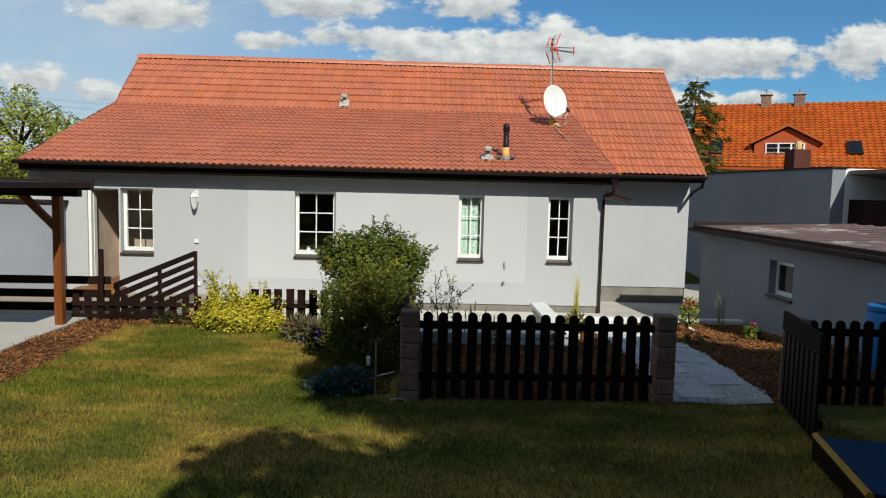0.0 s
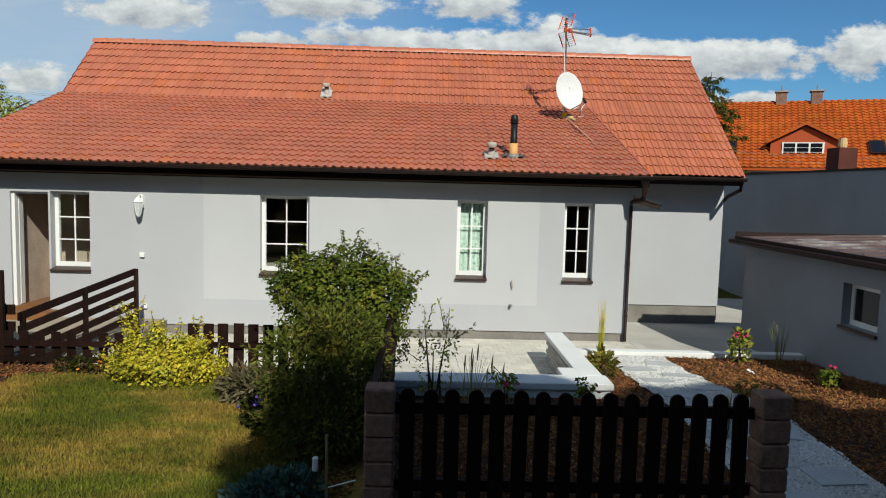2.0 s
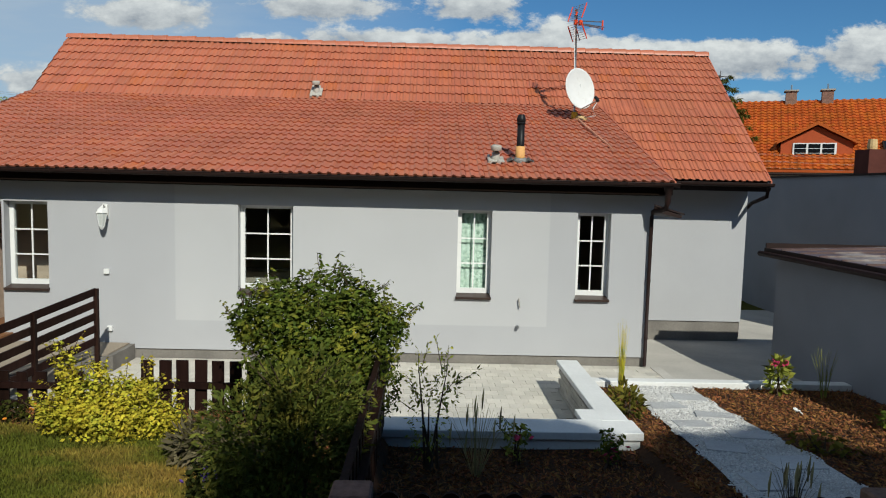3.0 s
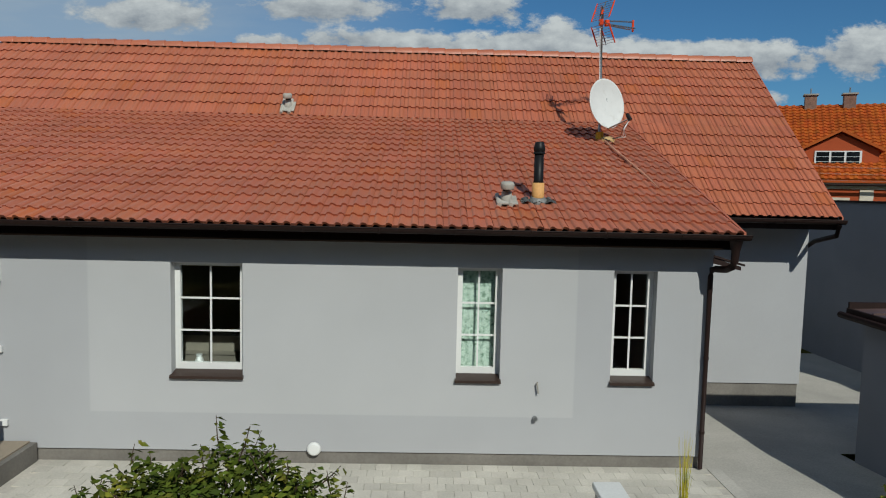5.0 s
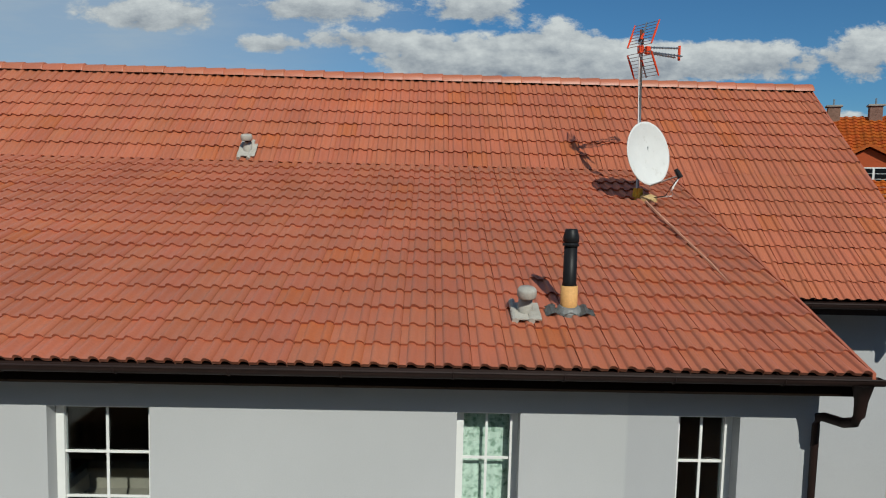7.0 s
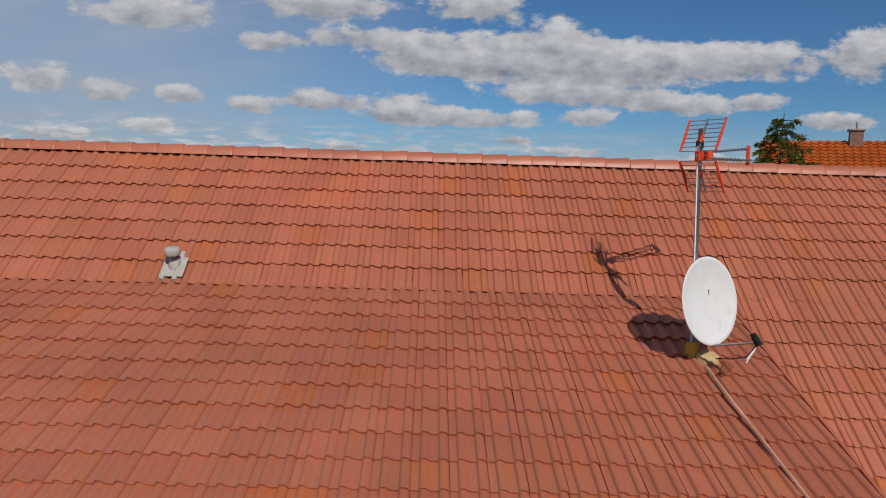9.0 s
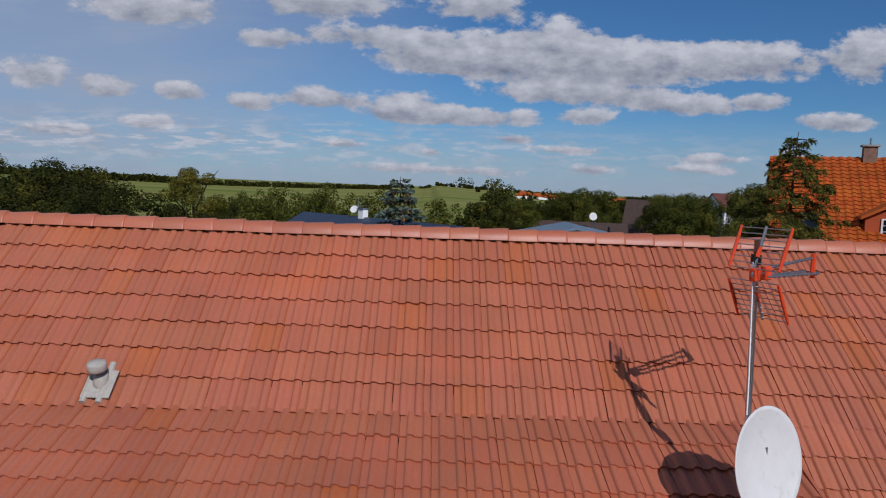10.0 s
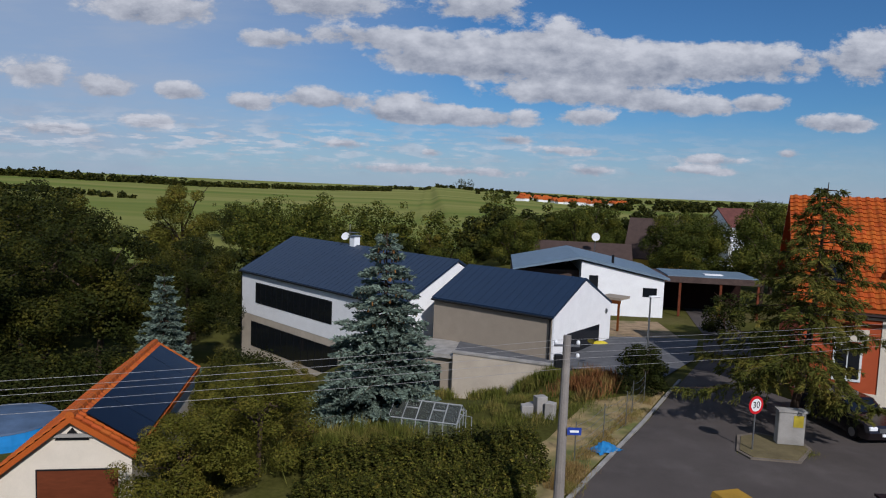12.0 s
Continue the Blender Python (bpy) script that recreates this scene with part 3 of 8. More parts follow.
def build_ground():
    xs = sorted({*np.round(np.linspace(-60, 60, 61), 2), *np.round(60 * 1.13 ** np.arange(1, 36), 1), *np.round(-60 * 1.13 ** np.arange(1, 36), 1)})
    ys = sorted({*np.round(np.linspace(-60, 90, 76), 2), *np.round(90 * 1.11 ** np.arange(1, 38), 1), -120.0, -250.0, -600.0, -1500.0, -3500.0})
    verts = [(x, y, ground_z(x, y)) for y in ys for x in xs]
    n = len(xs)
    faces = [(j * n + i, j * n + i + 1, (j + 1) * n + i + 1, (j + 1) * n + i) for j in range(len(ys) - 1) for i in range(n - 1)]
    m = mat("meadow", (0.082, 0.080, 0.019), spec=0.03, rough=1.0, var=0.3, scale=0.25, fine=6, fine_var=0.3, bump=0.4, other=(0.15, 0.125, 0.05), other_scale=0.12, other_amount=0.35)
    nt = m.node_tree
    b = nt.nodes["Principled BSDF"]
    source = b.inputs["Base Color"].links[0].from_socket
    geo = nt.nodes.new("ShaderNodeNewGeometry")
    sep = nt.nodes.new("ShaderNodeSeparateXYZ")
    nt.links.new(geo.outputs["Position"], sep.inputs[0])
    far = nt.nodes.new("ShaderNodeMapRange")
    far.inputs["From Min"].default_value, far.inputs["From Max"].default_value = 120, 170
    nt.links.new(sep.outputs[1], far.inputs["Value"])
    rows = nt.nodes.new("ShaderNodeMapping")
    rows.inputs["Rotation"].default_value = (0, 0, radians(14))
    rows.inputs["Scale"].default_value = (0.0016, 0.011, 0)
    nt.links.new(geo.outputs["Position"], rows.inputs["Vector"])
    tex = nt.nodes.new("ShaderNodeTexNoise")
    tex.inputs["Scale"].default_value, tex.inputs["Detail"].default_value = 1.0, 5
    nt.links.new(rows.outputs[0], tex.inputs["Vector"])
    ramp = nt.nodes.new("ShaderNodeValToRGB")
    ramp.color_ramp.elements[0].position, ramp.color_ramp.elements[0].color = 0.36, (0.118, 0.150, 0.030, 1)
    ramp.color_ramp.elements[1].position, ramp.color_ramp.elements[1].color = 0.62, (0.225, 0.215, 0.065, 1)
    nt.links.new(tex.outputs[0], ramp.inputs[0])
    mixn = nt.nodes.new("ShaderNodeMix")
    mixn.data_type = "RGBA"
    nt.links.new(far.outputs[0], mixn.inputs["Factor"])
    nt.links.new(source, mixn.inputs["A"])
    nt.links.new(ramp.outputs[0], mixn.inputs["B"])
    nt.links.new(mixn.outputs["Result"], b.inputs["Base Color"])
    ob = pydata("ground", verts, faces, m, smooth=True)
    tagged(ob, "rolling green meadow and farm fields reaching the horizon", "ground", kind="structure")


build_ground()

# ---------------------------------------------------------------- the house
XL, XR = -9.0, 4.05          # long front part
WX = 7.46                    # far corner of the set-back wing
EAVE_Y, EAVE_Z = -0.47, 3.165
KINK_Y, KINK_Z = 4.92, 5.02
RIDGE_Y, RIDGE_Z = 6.92, 6.70
WING_Y, WING_Z = 2.98, 3.29
COVER, GAUGE = 0.309, 0.358

house = thing("house", label="low grey rendered house with a long terracotta tiled roof", category="house")
OPENINGS = [(-7.60, -6.90, 0.42, 2.60), (-6.86, -6.14, 1.13, 2.62), (-2.98, -2.06, 1.12, 2.64), (0.72, 1.30, 1.12, 2.64), (2.76, 3.33, 1.12, 2.64)]
front_bm = wall_cells(bmesh.new(), XL + 0.1, XR, 0.0, 0.32, 0.16, 3.05, OPENINGS)
bmesh.ops.remove_doubles(front_bm, verts=front_bm.verts, dist=0.0005)
part("wall", front_bm, M_house, house, "grey rendered front wall with a paler repainted field")
part("wall", boxed(XR - 0.3, XR, 0.32, 4.0, 0.16, 3.3), M_house, house)
part("wall", boxed(XR, WX, 3.86, 4.16, 0.10, 3.36), M_house, house, "grey rendered wall of the set-back wing")
part("wall", prismed([(4.16, 0.1), (9.9, 0.1), (9.9, 3.36), (RIDGE_Y, 6.3), (4.16, 3.95)], "x", WX - 0.3, WX), M_house, house, "grey rendered gable wall")
part("wall", prismed([(0.32, 0.1), (9.9, 0.1), (9.9, 3.4), (RIDGE_Y, 6.35), (KINK_Y, 4.85), (0.32, 3.2)], "x", XL + 0.1, XL + 0.4), M_house, house, "grey rendered gable wall")
part("wall", boxed(XL + 0.1, WX, 9.9, 10.2, 0.1, 3.4), M_house, house)
part("plinth", boxed(XL + 0.1, XR - 0.01, 0.03, 0.3, -0.5, 0.16), M_plinth, house, "bare concrete plinth")
part("plinth", boxed(XR - 0.05, WX - 0.02, 3.89, 4.1, -0.6, 0.10), M_plinth, house, "bare concrete plinth")
part("plinth", boxed(WX - 0.3, WX - 0.02, 4.1, 10.1, -0.6, 0.10), M_plinth, house)

# rooms behind the windows
room = bmesh.new()
box(room, XL + 0.4, XR - 0.3, 4.2, 4.3, 0.4, 3.0)
for x in (-5.6, -0.4, 2.0):
    box(room, x, x + 0.1, 0.32, 4.2, 0.4, 3.0)
part("room_wall", room, M_room, house)
part("room_ceiling", boxed(XL + 0.4, XR - 0.3, 0.32, 4.3, 2.95, 3.03), M_room, house)
part("room_floor", boxed(XL + 0.4, XR - 0.3, 0.32, 4.3, 0.30, 0.42), M_roomfloor, house)


def window(x0, x1, z0, z1, rows=3, cols=2, kind_label="white plastic casement window with glazing bars"):
    """A recessed casement with bars and panes, and a brown sill."""
    w = part("window", bmesh.new(), M_white, house, kind_label)
    y0, y1, f = 0.155, 0.225, 0.072
    frame_bm = bmesh.new()
    box(frame_bm, x0, x0 + f, y0, y1, z0, z1)
    box(frame_bm, x1 - f, x1, y0, y1, z0, z1)
    box(frame_bm, x0 + f, x1 - f, y0, y1, z0, z0 + f * 1.25)
    box(frame_bm, x0 + f, x1 - f, y0, y1, z1 - f * 0.8, z1)
    part("window_frame", frame_bm, M_white, w)
    gx0, gx1, gz0, gz1 = x0 + f, x1 - f, z0 + f * 1.25, z1 - f * 0.8
    b = 0.012
    for i in range(1, cols):
        x = gx0 + (gx1 - gx0) * i / cols
        part("glazing_bar", boxed(x - b, x + b, y0 + 0.02, y0 + 0.032, gz0, gz1), M_white, w)
    for i in range(1, rows):
        z = gz0 + (gz1 - gz0) * i / rows
        part("glazing_bar", boxed(gx0, gx1, y0 + 0.018, y0 + 0.030, z - b, z + b), M_white, w)
    pane = part("pane", boxed(gx0, gx1, y0 + 0.04, y0 + 0.046, gz0, gz1), M_glass, w, "clear glass pane")
    pane.visible_shadow = False
    sill = prismed([(-0.055, z0 - 0.075), (-0.055, z0 - 0.04), (0.155, z0 + 0.005), (0.155, z0 - 0.075)], "x", x0 - 0.012, x1 + 0.012)
    part("window_sill", sill, M_sill, w, "brown sheet metal sill")
    return w


window(-6.86, -6.14, 1.20, 2.62)
window(-2.98, -2.06, 1.20, 2.64)
window(0.72, 1.30, 1.20, 2.64)
window(2.76, 3.33, 1.20, 2.64)

# door: frame, open leaf, lit passage
door = part("door", bmesh.new(), M_white, house, "white front door standing open inwards")
df = bmesh.new()
box(df, -7.60, -7.54, 0.05, 0.16, 0.45, 2.60)
box(df, -6.925, -6.90, 0.05, 0.16, 0.45, 2.60)
box(df, -7.54, -6.925, 0.05, 0.16, 2.56, 2.60)
part("door_frame", df, M_white, door)
part("door_leaf", boxed(-7.57, -7.53, 0.17, 0.30, 0.46, 2.5), M_white, door)
part("passage_wall", boxed(-7.72, -7.62, 0.32, 1.6, 0.42, 2.95), mat("tan_passage_wall", (0.58, 0.46, 0.37), rough=0.9), house)
part("threshold", boxed(-7.60, -6.90, -0.02, 0.45, 0.36, 0.45), M_tiledfloor, door)
part("passage_wall", boxed(-7.9, -6.0, 1.6, 1.7, 0.42, 2.95), mat("brown_passage_wall", (0.50, 0.39, 0.30), rough=0.9), house)

# ---------------------------------------------------------------- roof
roof = part("roof", bmesh.new(), M_tile_field, house, "terracotta concrete tile roof with a flatter lower slope")


def tile_mesh():
    """A double-roll roof tile, its lower edge at the origin, running up along y: points, faces, and how many faces make the top."""
    half = COVER / 2
    prof = [(0.0, 0.001), (0.004, 0.0), (0.060, -0.002), (0.063, 0.0), (0.069, 0.016), (0.080, 0.026), (0.100, 0.028), (0.122, 0.022), (0.140, 0.009)]
    line = [(0.0, -0.009)] + prof + [(x + half, z) for x, z in prof] + [(COVER - 0.009, 0.002), (COVER - 0.008, -0.009), (COVER - 0.001, -0.009)]
    n, length = len(line), GAUGE + 0.02
    rows = [(0.0, 0.032), (length, 0.002), (0.0, 0.032), (0.002, 0.026), (0.016, -0.004)]
    verts = [(x, y, z + lift) for y, lift in rows for x, z in line]
    faces = [(i, i + 1, n + i + 1, n + i) for i in range(n - 1)]
    for r in (2, 3):
        faces += [((r + 1) * n + i, (r + 1) * n + i + 1, r * n + i + 1, r * n + i) for i in range(n - 1)]
    faces.append((0, n, 3 * n))
    return verts, faces, n - 1


TILE_V, TILE_F, TILE_TOP = tile_mesh()
tile_me = bpy.data.meshes.new("tile")
tile_me.from_pydata(TILE_V, [], TILE_F)
tile_me.polygons.foreach_set("use_smooth", [i < TILE_TOP for i in range(len(TILE_F))])
tile_me.materials.append(M_tile)


def slope_matrix(x, foot, head, along):
    """The pose of a tile whose lower left corner lies at x, so many metres up the slope."""
    d = Vector((0, head[0] - foot[0], head[1] - foot[1])).normalized()
    nrm = Vector((1, 0, 0)).cross(d)
    p = Vector((x, foot[0], foot[1])) + d * along
    return Matrix(((1, d.x, nrm.x, p.x), (0, d.y, nrm.y, p.y), (0, d.z, nrm.z, p.z), (0, 0, 0, 1)))


def left_verge(y):
    return -8.86 - 0.048 * (y - EAVE_Y)


field_v, field_f = [], []
tile_np = np.array(TILE_V)


def lay(foot, head, x_right, x_left, rows, single, dip=0.0):
    """Covers a slope with tiles from its eave up; those named by single become pieces of their own."""
    length = math.hypot(head[0] - foot[0], head[1] - foot[1])
    for r in range(rows):
        along = r * length / rows
        cols = int((x_right - x_left) / COVER + 0.999)
        for c in range(cols):
            x = x_right - (c + 1) * COVER
            m = slope_matrix(x, foot, head, along)
            m = m @ pose(0, 0, random.uniform(-0.003, 0.003), random.uniform(-0.5, 0.5), random.uniform(-0.4, 0.4), 0)
            if dip and r == 0:
                m = m @ pose(0, 0, -dip, math.degrees(dip / GAUGE))
            if single(x, r) and x > x_left:
                ob = new("tile", tile_me)
                ob.parent = roof
                ob.matrix_basis = m
            else:
                pts = tile_np @ np.array(m.to_3x3()).T + np.array(m.translation)
                edge = [left_verge(p[1]) if x_left < -8 else x_left for p in pts]
                pts[:, 0] = np.maximum(pts[:, 0], edge)
                base = len(field_v)
                field_v.extend(map(tuple, pts))
                field_f.extend(tuple(base + i for i in f) for f in TILE_F)


UPPER_ROWS, LOWER_ROWS, WING_ROWS = 7, 17, 8
lower_right, wing_right = 4.215, 7.526
lay((EAVE_Y, EAVE_Z), (KINK_Y, KINK_Z), lower_right, -9.4, LOWER_ROWS, lambda x, r: False)
lay((KINK_Y, KINK_Z), (RIDGE_Y - 0.07, RIDGE_Z - 0.06), wing_right, -9.5, UPPER_ROWS, lambda x, r: -3.4 < x < 6.4, dip=0.022)
lay((WING_Y, WING_Z), (KINK_Y, KINK_Z), wing_right, lower_right - 0.2, WING_ROWS, lambda x, r: x > 4.2 and r >= 5)
field = pydata("tile_field", field_v, field_f, M_tile_field, roof)
field.data.polygons.foreach_set("use_smooth", [i % len(TILE_F) < TILE_TOP for i in range(len(field_f))])
tagged(field, kind="stuff")

# boards under the tiles, ridge caps, verges
deck = bmesh.new()
prism(deck, [(EAVE_Y + 0.03, EAVE_Z - 0.10), (EAVE_Y + 0.03, EAVE_Z - 0.01), (KINK_Y, KINK_Z - 0.005), (RIDGE_Y, RIDGE_Z - 0.02), (RIDGE_Y, RIDGE_Z - 0.2), (KINK_Y, KINK_Z - 0.12)], "x", -8.8, 4.19)
prism(deck, [(WING_Y + 0.03, WING_Z - 0.10), (WING_Y + 0.03, WING_Z - 0.01), (RIDGE_Y, RIDGE_Z - 0.02), (RIDGE_Y, RIDGE_Z - 0.2)], "x", 4.19, wing_right - 0.04)
prism(deck, [(RIDGE_Y, RIDGE_Z - 0.02), (10.6, 3.4), (10.6, 3.3), (RIDGE_Y, RIDGE_Z - 0.2)], "x", -9.1, wing_right - 0.04)
part("roof_boarding", deck, M_darkwood, roof)
back = bmesh.new()
prism(back, [(RIDGE_Y, RIDGE_Z + 0.02), (10.65, 3.44), (10.65, 3.40), (RIDGE_Y, RIDGE_Z - 0.015)], "x", -9.2, wing_right)
part("rear_slope", back, M_tile_field, roof)


def ridge_cap_mesh():
    bm = bmesh.new()
    rings = []
    for x, r in ((0.0, 0.116), (0.375, 0.140), (0.40, 0.134)):
        ring = []
        for k in range(9):
            a = math.pi * (k / 8)
            ring.append(bm.verts.new((x, r * math.cos(a), 0.72 * r * math.sin(a) - 0.045 * (abs(math.cos(a)) ** 2))))
        rings.append(ring)
    for a, b in zip(rings, rings[1:]):
        for k in range(8):
            bm.faces.new((a[k], a[k + 1], b[k + 1], b[k]))
    bm.faces.new(rings[-1])
    me = mesh_of("ridge_tile", bm, M_tile)
    me.polygons.foreach_set("use_smooth", [True] * len(me.polygons))
    return me


cap_me = ridge_cap_mesh()
x = -9.26
while x < wing_right - 0.05:
    ob = new("ridge_tile", cap_me)
    ob.parent = roof
    ob.matrix_basis = pose(x, RIDGE_Y, RIDGE_Z + 0.005 + random.uniform(-0.004, 0.004), 0, random.uniform(-0.9, 0.1), random.uniform(-0.6, 0.6))
    x += 0.365

for ya, za, yb, zb, xv in ((EAVE_Y, EAVE_Z, KINK_Y, KINK_Z, lower_right), (WING_Y, WING_Z, RIDGE_Y, RIDGE_Z, wing_right)):
    verge = bmesh.new()
    prism(verge, [(ya, za - 0.07), (ya, za + 0.03), (yb, zb + 0.035), (yb, zb - 0.12)], "x", xv, xv + 0.03)
    part("verge_trim", verge, M_tile_field, roof, "terracotta verge edge")
cheek = bmesh.new()
prism(cheek, [(EAVE_Y + 0.1, EAVE_Z - 0.14), (KINK_Y, KINK_Z - 0.1), (WING_Y, WING_Z - 0.1), (0.3, 3.05)], "x", 4.09, 4.17)
part("gable_cheek", cheek, M_house, roof)

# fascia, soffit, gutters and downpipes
# main fascia and both soffits hold the eave shade in their colour
part("fascia", boxed(XL + 0.15, 4.21, EAVE_Y + 0.05, EAVE_Y + 0.09, EAVE_Z - 0.19, EAVE_Z - 0.02), M_soffit, house, "dark brown fascia board, taken near-black for eave shade")
part("soffit", prismed([(EAVE_Y + 0.09, EAVE_Z - 0.19), (0.0, EAVE_Z - 0.21), (0.0, EAVE_Z - 0.10), (EAVE_Y + 0.09, EAVE_Z - 0.10)], "x", XL + 0.15, 4.19), M_soffit, house, "dark boarded soffit, coloured near-black for eave shade")
part("fascia", boxed(4.22, wing_right, WING_Y + 0.05, WING_Y + 0.09, WING_Z - 0.20, WING_Z - 0.02), M_brown, house)
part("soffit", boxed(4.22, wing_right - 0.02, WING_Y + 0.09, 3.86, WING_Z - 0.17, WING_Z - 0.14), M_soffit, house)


def gutter(x0, x1, y, z, r=0.072):
    bm = bmesh.new()
    for ra, flip in ((r, False), (r - 0.006, True)):
        ring = [(y + ra * math.cos(math.pi * (1 + k / 10)), z + ra * math.sin(math.pi * (1 + k / 10))) for k in range(11)]
        a = [bm.verts.new((x0, *p)) for p in ring]
        b = [bm.verts.new((x1, *p)) for p in ring]
        for k in range(10):
            f = (a[k], a[k + 1], b[k + 1], b[k])
            bm.faces.new(f[::-1] if flip else f)
    tube(bm, [(x0, y - r, z + 0.004), (x1, y - r, z + 0.004)], 0.009, 6)
    for xe in (x0, x1):
        ring = [bm.verts.new((xe, y + r * math.cos(math.pi * (1 + k / 10)), z + r * math.sin(math.pi * (1 + k / 10)))) for k in range(11)]
        bm.faces.new(ring)
    g = part("gutter", bm, M_brown, house, "dark brown half-round gutter", smooth=False)
    xb = x0 + 0.35
    while xb < x1:
        br = bmesh.new()
        tube(br, [(xb, y + r + 0.05, z + 0.03), (xb, y + r, z)] + [(xb, y + (r + 0.004) * math.cos(math.pi * (2 - k / 6)), z + (r + 0.004) * math.sin(math.pi * (2 - k / 6))) for k in range(1, 6)] + [(xb, y - r - 0.004, z + 0.012)], 0.008, 4)
        part("gutter_bracket", br, M_brown, g)
        xb += 0.92
    return g


gutter(XL + 0.1, 4.27, EAVE_Y - 0.055, EAVE_Z - 0.005, 0.064)
gutter(4.28, wing_right + 0.03, WING_Y - 0.06, WING_Z - 0.03)
dp = part("downpipe", tubed([(4.10, EAVE_Y - 0.055, EAVE_Z - 0.055), (4.10, EAVE_Y - 0.05, EAVE_Z - 0.20), (4.10, EAVE_Y - 0.04, EAVE_Z - 0.32), (4.095, EAVE_Y + 0.01, EAVE_Z - 0.40), (4.07, EAVE_Y + 0.12, EAVE_Z - 0.445), (4.02, -0.16, EAVE_Z - 0.46), (4.005, -0.09, EAVE_Z - 0.48), (4.00, -0.062, EAVE_Z - 0.56), (4.00, -0.06, 1.5), (4.00, -0.06, 0.02)], [0.085, 0.052, 0.046, 0.045, 0.044, 0.044, 0.042, 0.034, 0.030, 0.030], 12), M_brown, house, "dark brown downpipe at the wall corner", smooth=True)
for z in (0.5, 1.5, 2.4):
    part("pipe_clip", tubed([(4.00, -0.06, z), (4.00, -0.06, z + 0.03)], 0.037, 10), M_brown, dp)
part("downpipe", tubed([(wing_right - 0.06, WING_Y - 0.06, WING_Z - 0.11), (wing_right - 0.07, WING_Y, WING_Z - 0.3), (WX + 0.05, 3.75, WING_Z - 0.45), (WX + 0.05, 4.05, WING_Z - 0.6), (WX + 0.05, 4.12, WING_Z - 0.8), (WX + 0.05, 4.12, -0.3)], 0.042, 10), M_brown, house, "dark brown downpipe at the wing corner", smooth=True)
# small brown tiled canopy over the side door
can = part("door_canopy", prismed([(4.05, 2.76), (4.05, 2.86), (4.98, 2.60), (4.98, 2.54)], "y", 1.2, 2.6), M_brown, house, "small brown canopy on the side wall")
for i in range(6):
    part("canopy_tile", prismed([(4.06, 2.875), (4.06, 2.905), (5.03, 2.635), (5.03, 2.605)], "y", 1.18 + i * 0.24, 1.40 + i * 0.24), M_brown, can)

# ---------------------------------------------------------------- yard
def garden_z(x, y):
    if x < -0.25 or y < -8.3:
        return 0.5
    if x < 2.5:
        return 0.5 - 0.21 * smooth(-7.4, -4.7, y)
    return 0.5 - 0.40 * smooth(-6.5, -1.6, y)


def garden_sheet(name, x0, x1, y0, y1, material, step, label, skirt=0.6):
    nx, ny = max(1, int((x1 - x0) / step)), max(1, int((y1 - y0) / step))
    verts, faces = [], []
    for j in range(ny + 1):
        for i in range(nx + 1):
            x, y = x0 + (x1 - x0) * i / nx, y0 + (y1 - y0) * j / ny
            verts.append((x, y, garden_z(x + 1e-4, y) + 0.025 * noise.noise((x * 1.3, y * 1.3, 0))))
    for j in range(ny):
        for i in range(nx):
            a = j * (nx + 1) + i
            faces.append((a, a + 1, a + nx + 2, a + nx + 1))
    rim = [i for i in range(nx + 1)] + [j * (nx + 1) + nx for j in range(1, ny + 1)] + [ny * (nx + 1) + i for i in range(nx - 1, -1, -1)] + [j * (nx + 1) for j in range(ny - 1, 0, -1)]
    base = len(verts)
    n = len(rim)
    verts += [verts[i] for i in rim] + [(verts[i][0], verts[i][1], -0.6) for i in rim]
    faces += [(base + k, base + n + k, base + n + (k + 1) % n, base + (k + 1) % n) for k in range(n)]
    ob = pydata(name, verts, faces, material, smooth=True)
    return tagged(ob, label, "garden bed" if "bed" in name else "lawn", kind="structure")


garden_sheet("lawn", -4.62, -0.30, -8.3, -4.75, M_lawn, 0.15, "patchy green and straw-coloured lawn")
garden_sheet("lawn", -24, 24, -34, -8.3, M_lawn, 0.4, "patchy green and straw-coloured lawn in shade")
garden_sheet("mulch_bed", -0.30, 2.72, -8.3, -4.55, M_soil, 0.15, "dark bark mulch bed behind the fence")
garden_sheet("mulch_bed", 2.72, 6.66, -8.3, -1.5, M_soil, 0.15, "bark mulch bed beside the annex wall")
garden_sheet("mulch_bed", 2.42, 2.72, -4.55, -1.5, M_soil, 0.15, "bark mulch strip beside the terrace wall")
garden_sheet("mulch_bed", -6.2, -4.62, -8.3, -4.4, M_soil, 0.15, "bark mulch strip beside the concrete slab")
garden_sheet("mulch_bed", -4.62, -1.2, -4.75, -4.2, M_soil, 0.15, "bark mulch strip along the picket fence")

# paving: slab below, pavers on top
tagged(part("paving_base", boxed(-9.5, 4.12, -4.6, 0.03, -0.5, -0.012), M_joint), "sandy bed of the terrace paving", "paving", kind="structure")
paving = tagged(part("pavement", boxed(4.12, 4.3, -1.55, -0.0, -0.4, -0.004), M_paverdark), "pale concrete paving beside the house", "paving", kind="structure")
side = tagged(pydata("side_yard", [(3.95, -1.5, -0.006), (6.67, -1.5, -0.02), (6.67, 1.2, -0.24), (3.95, 1.2, -0.24), (3.95, 4.0, -0.36), (10.6, 4.0, -0.36), (10.6, 1.2, -0.24), (10.6, 12, -0.5), (3.95, 12, -0.5)], [(0, 1, 2, 3), (3, 2, 6, 5, 4), (4, 5, 7, 8)], M_paverdark), "pale concrete side yard between the house and the annex", "paving", kind="structure")
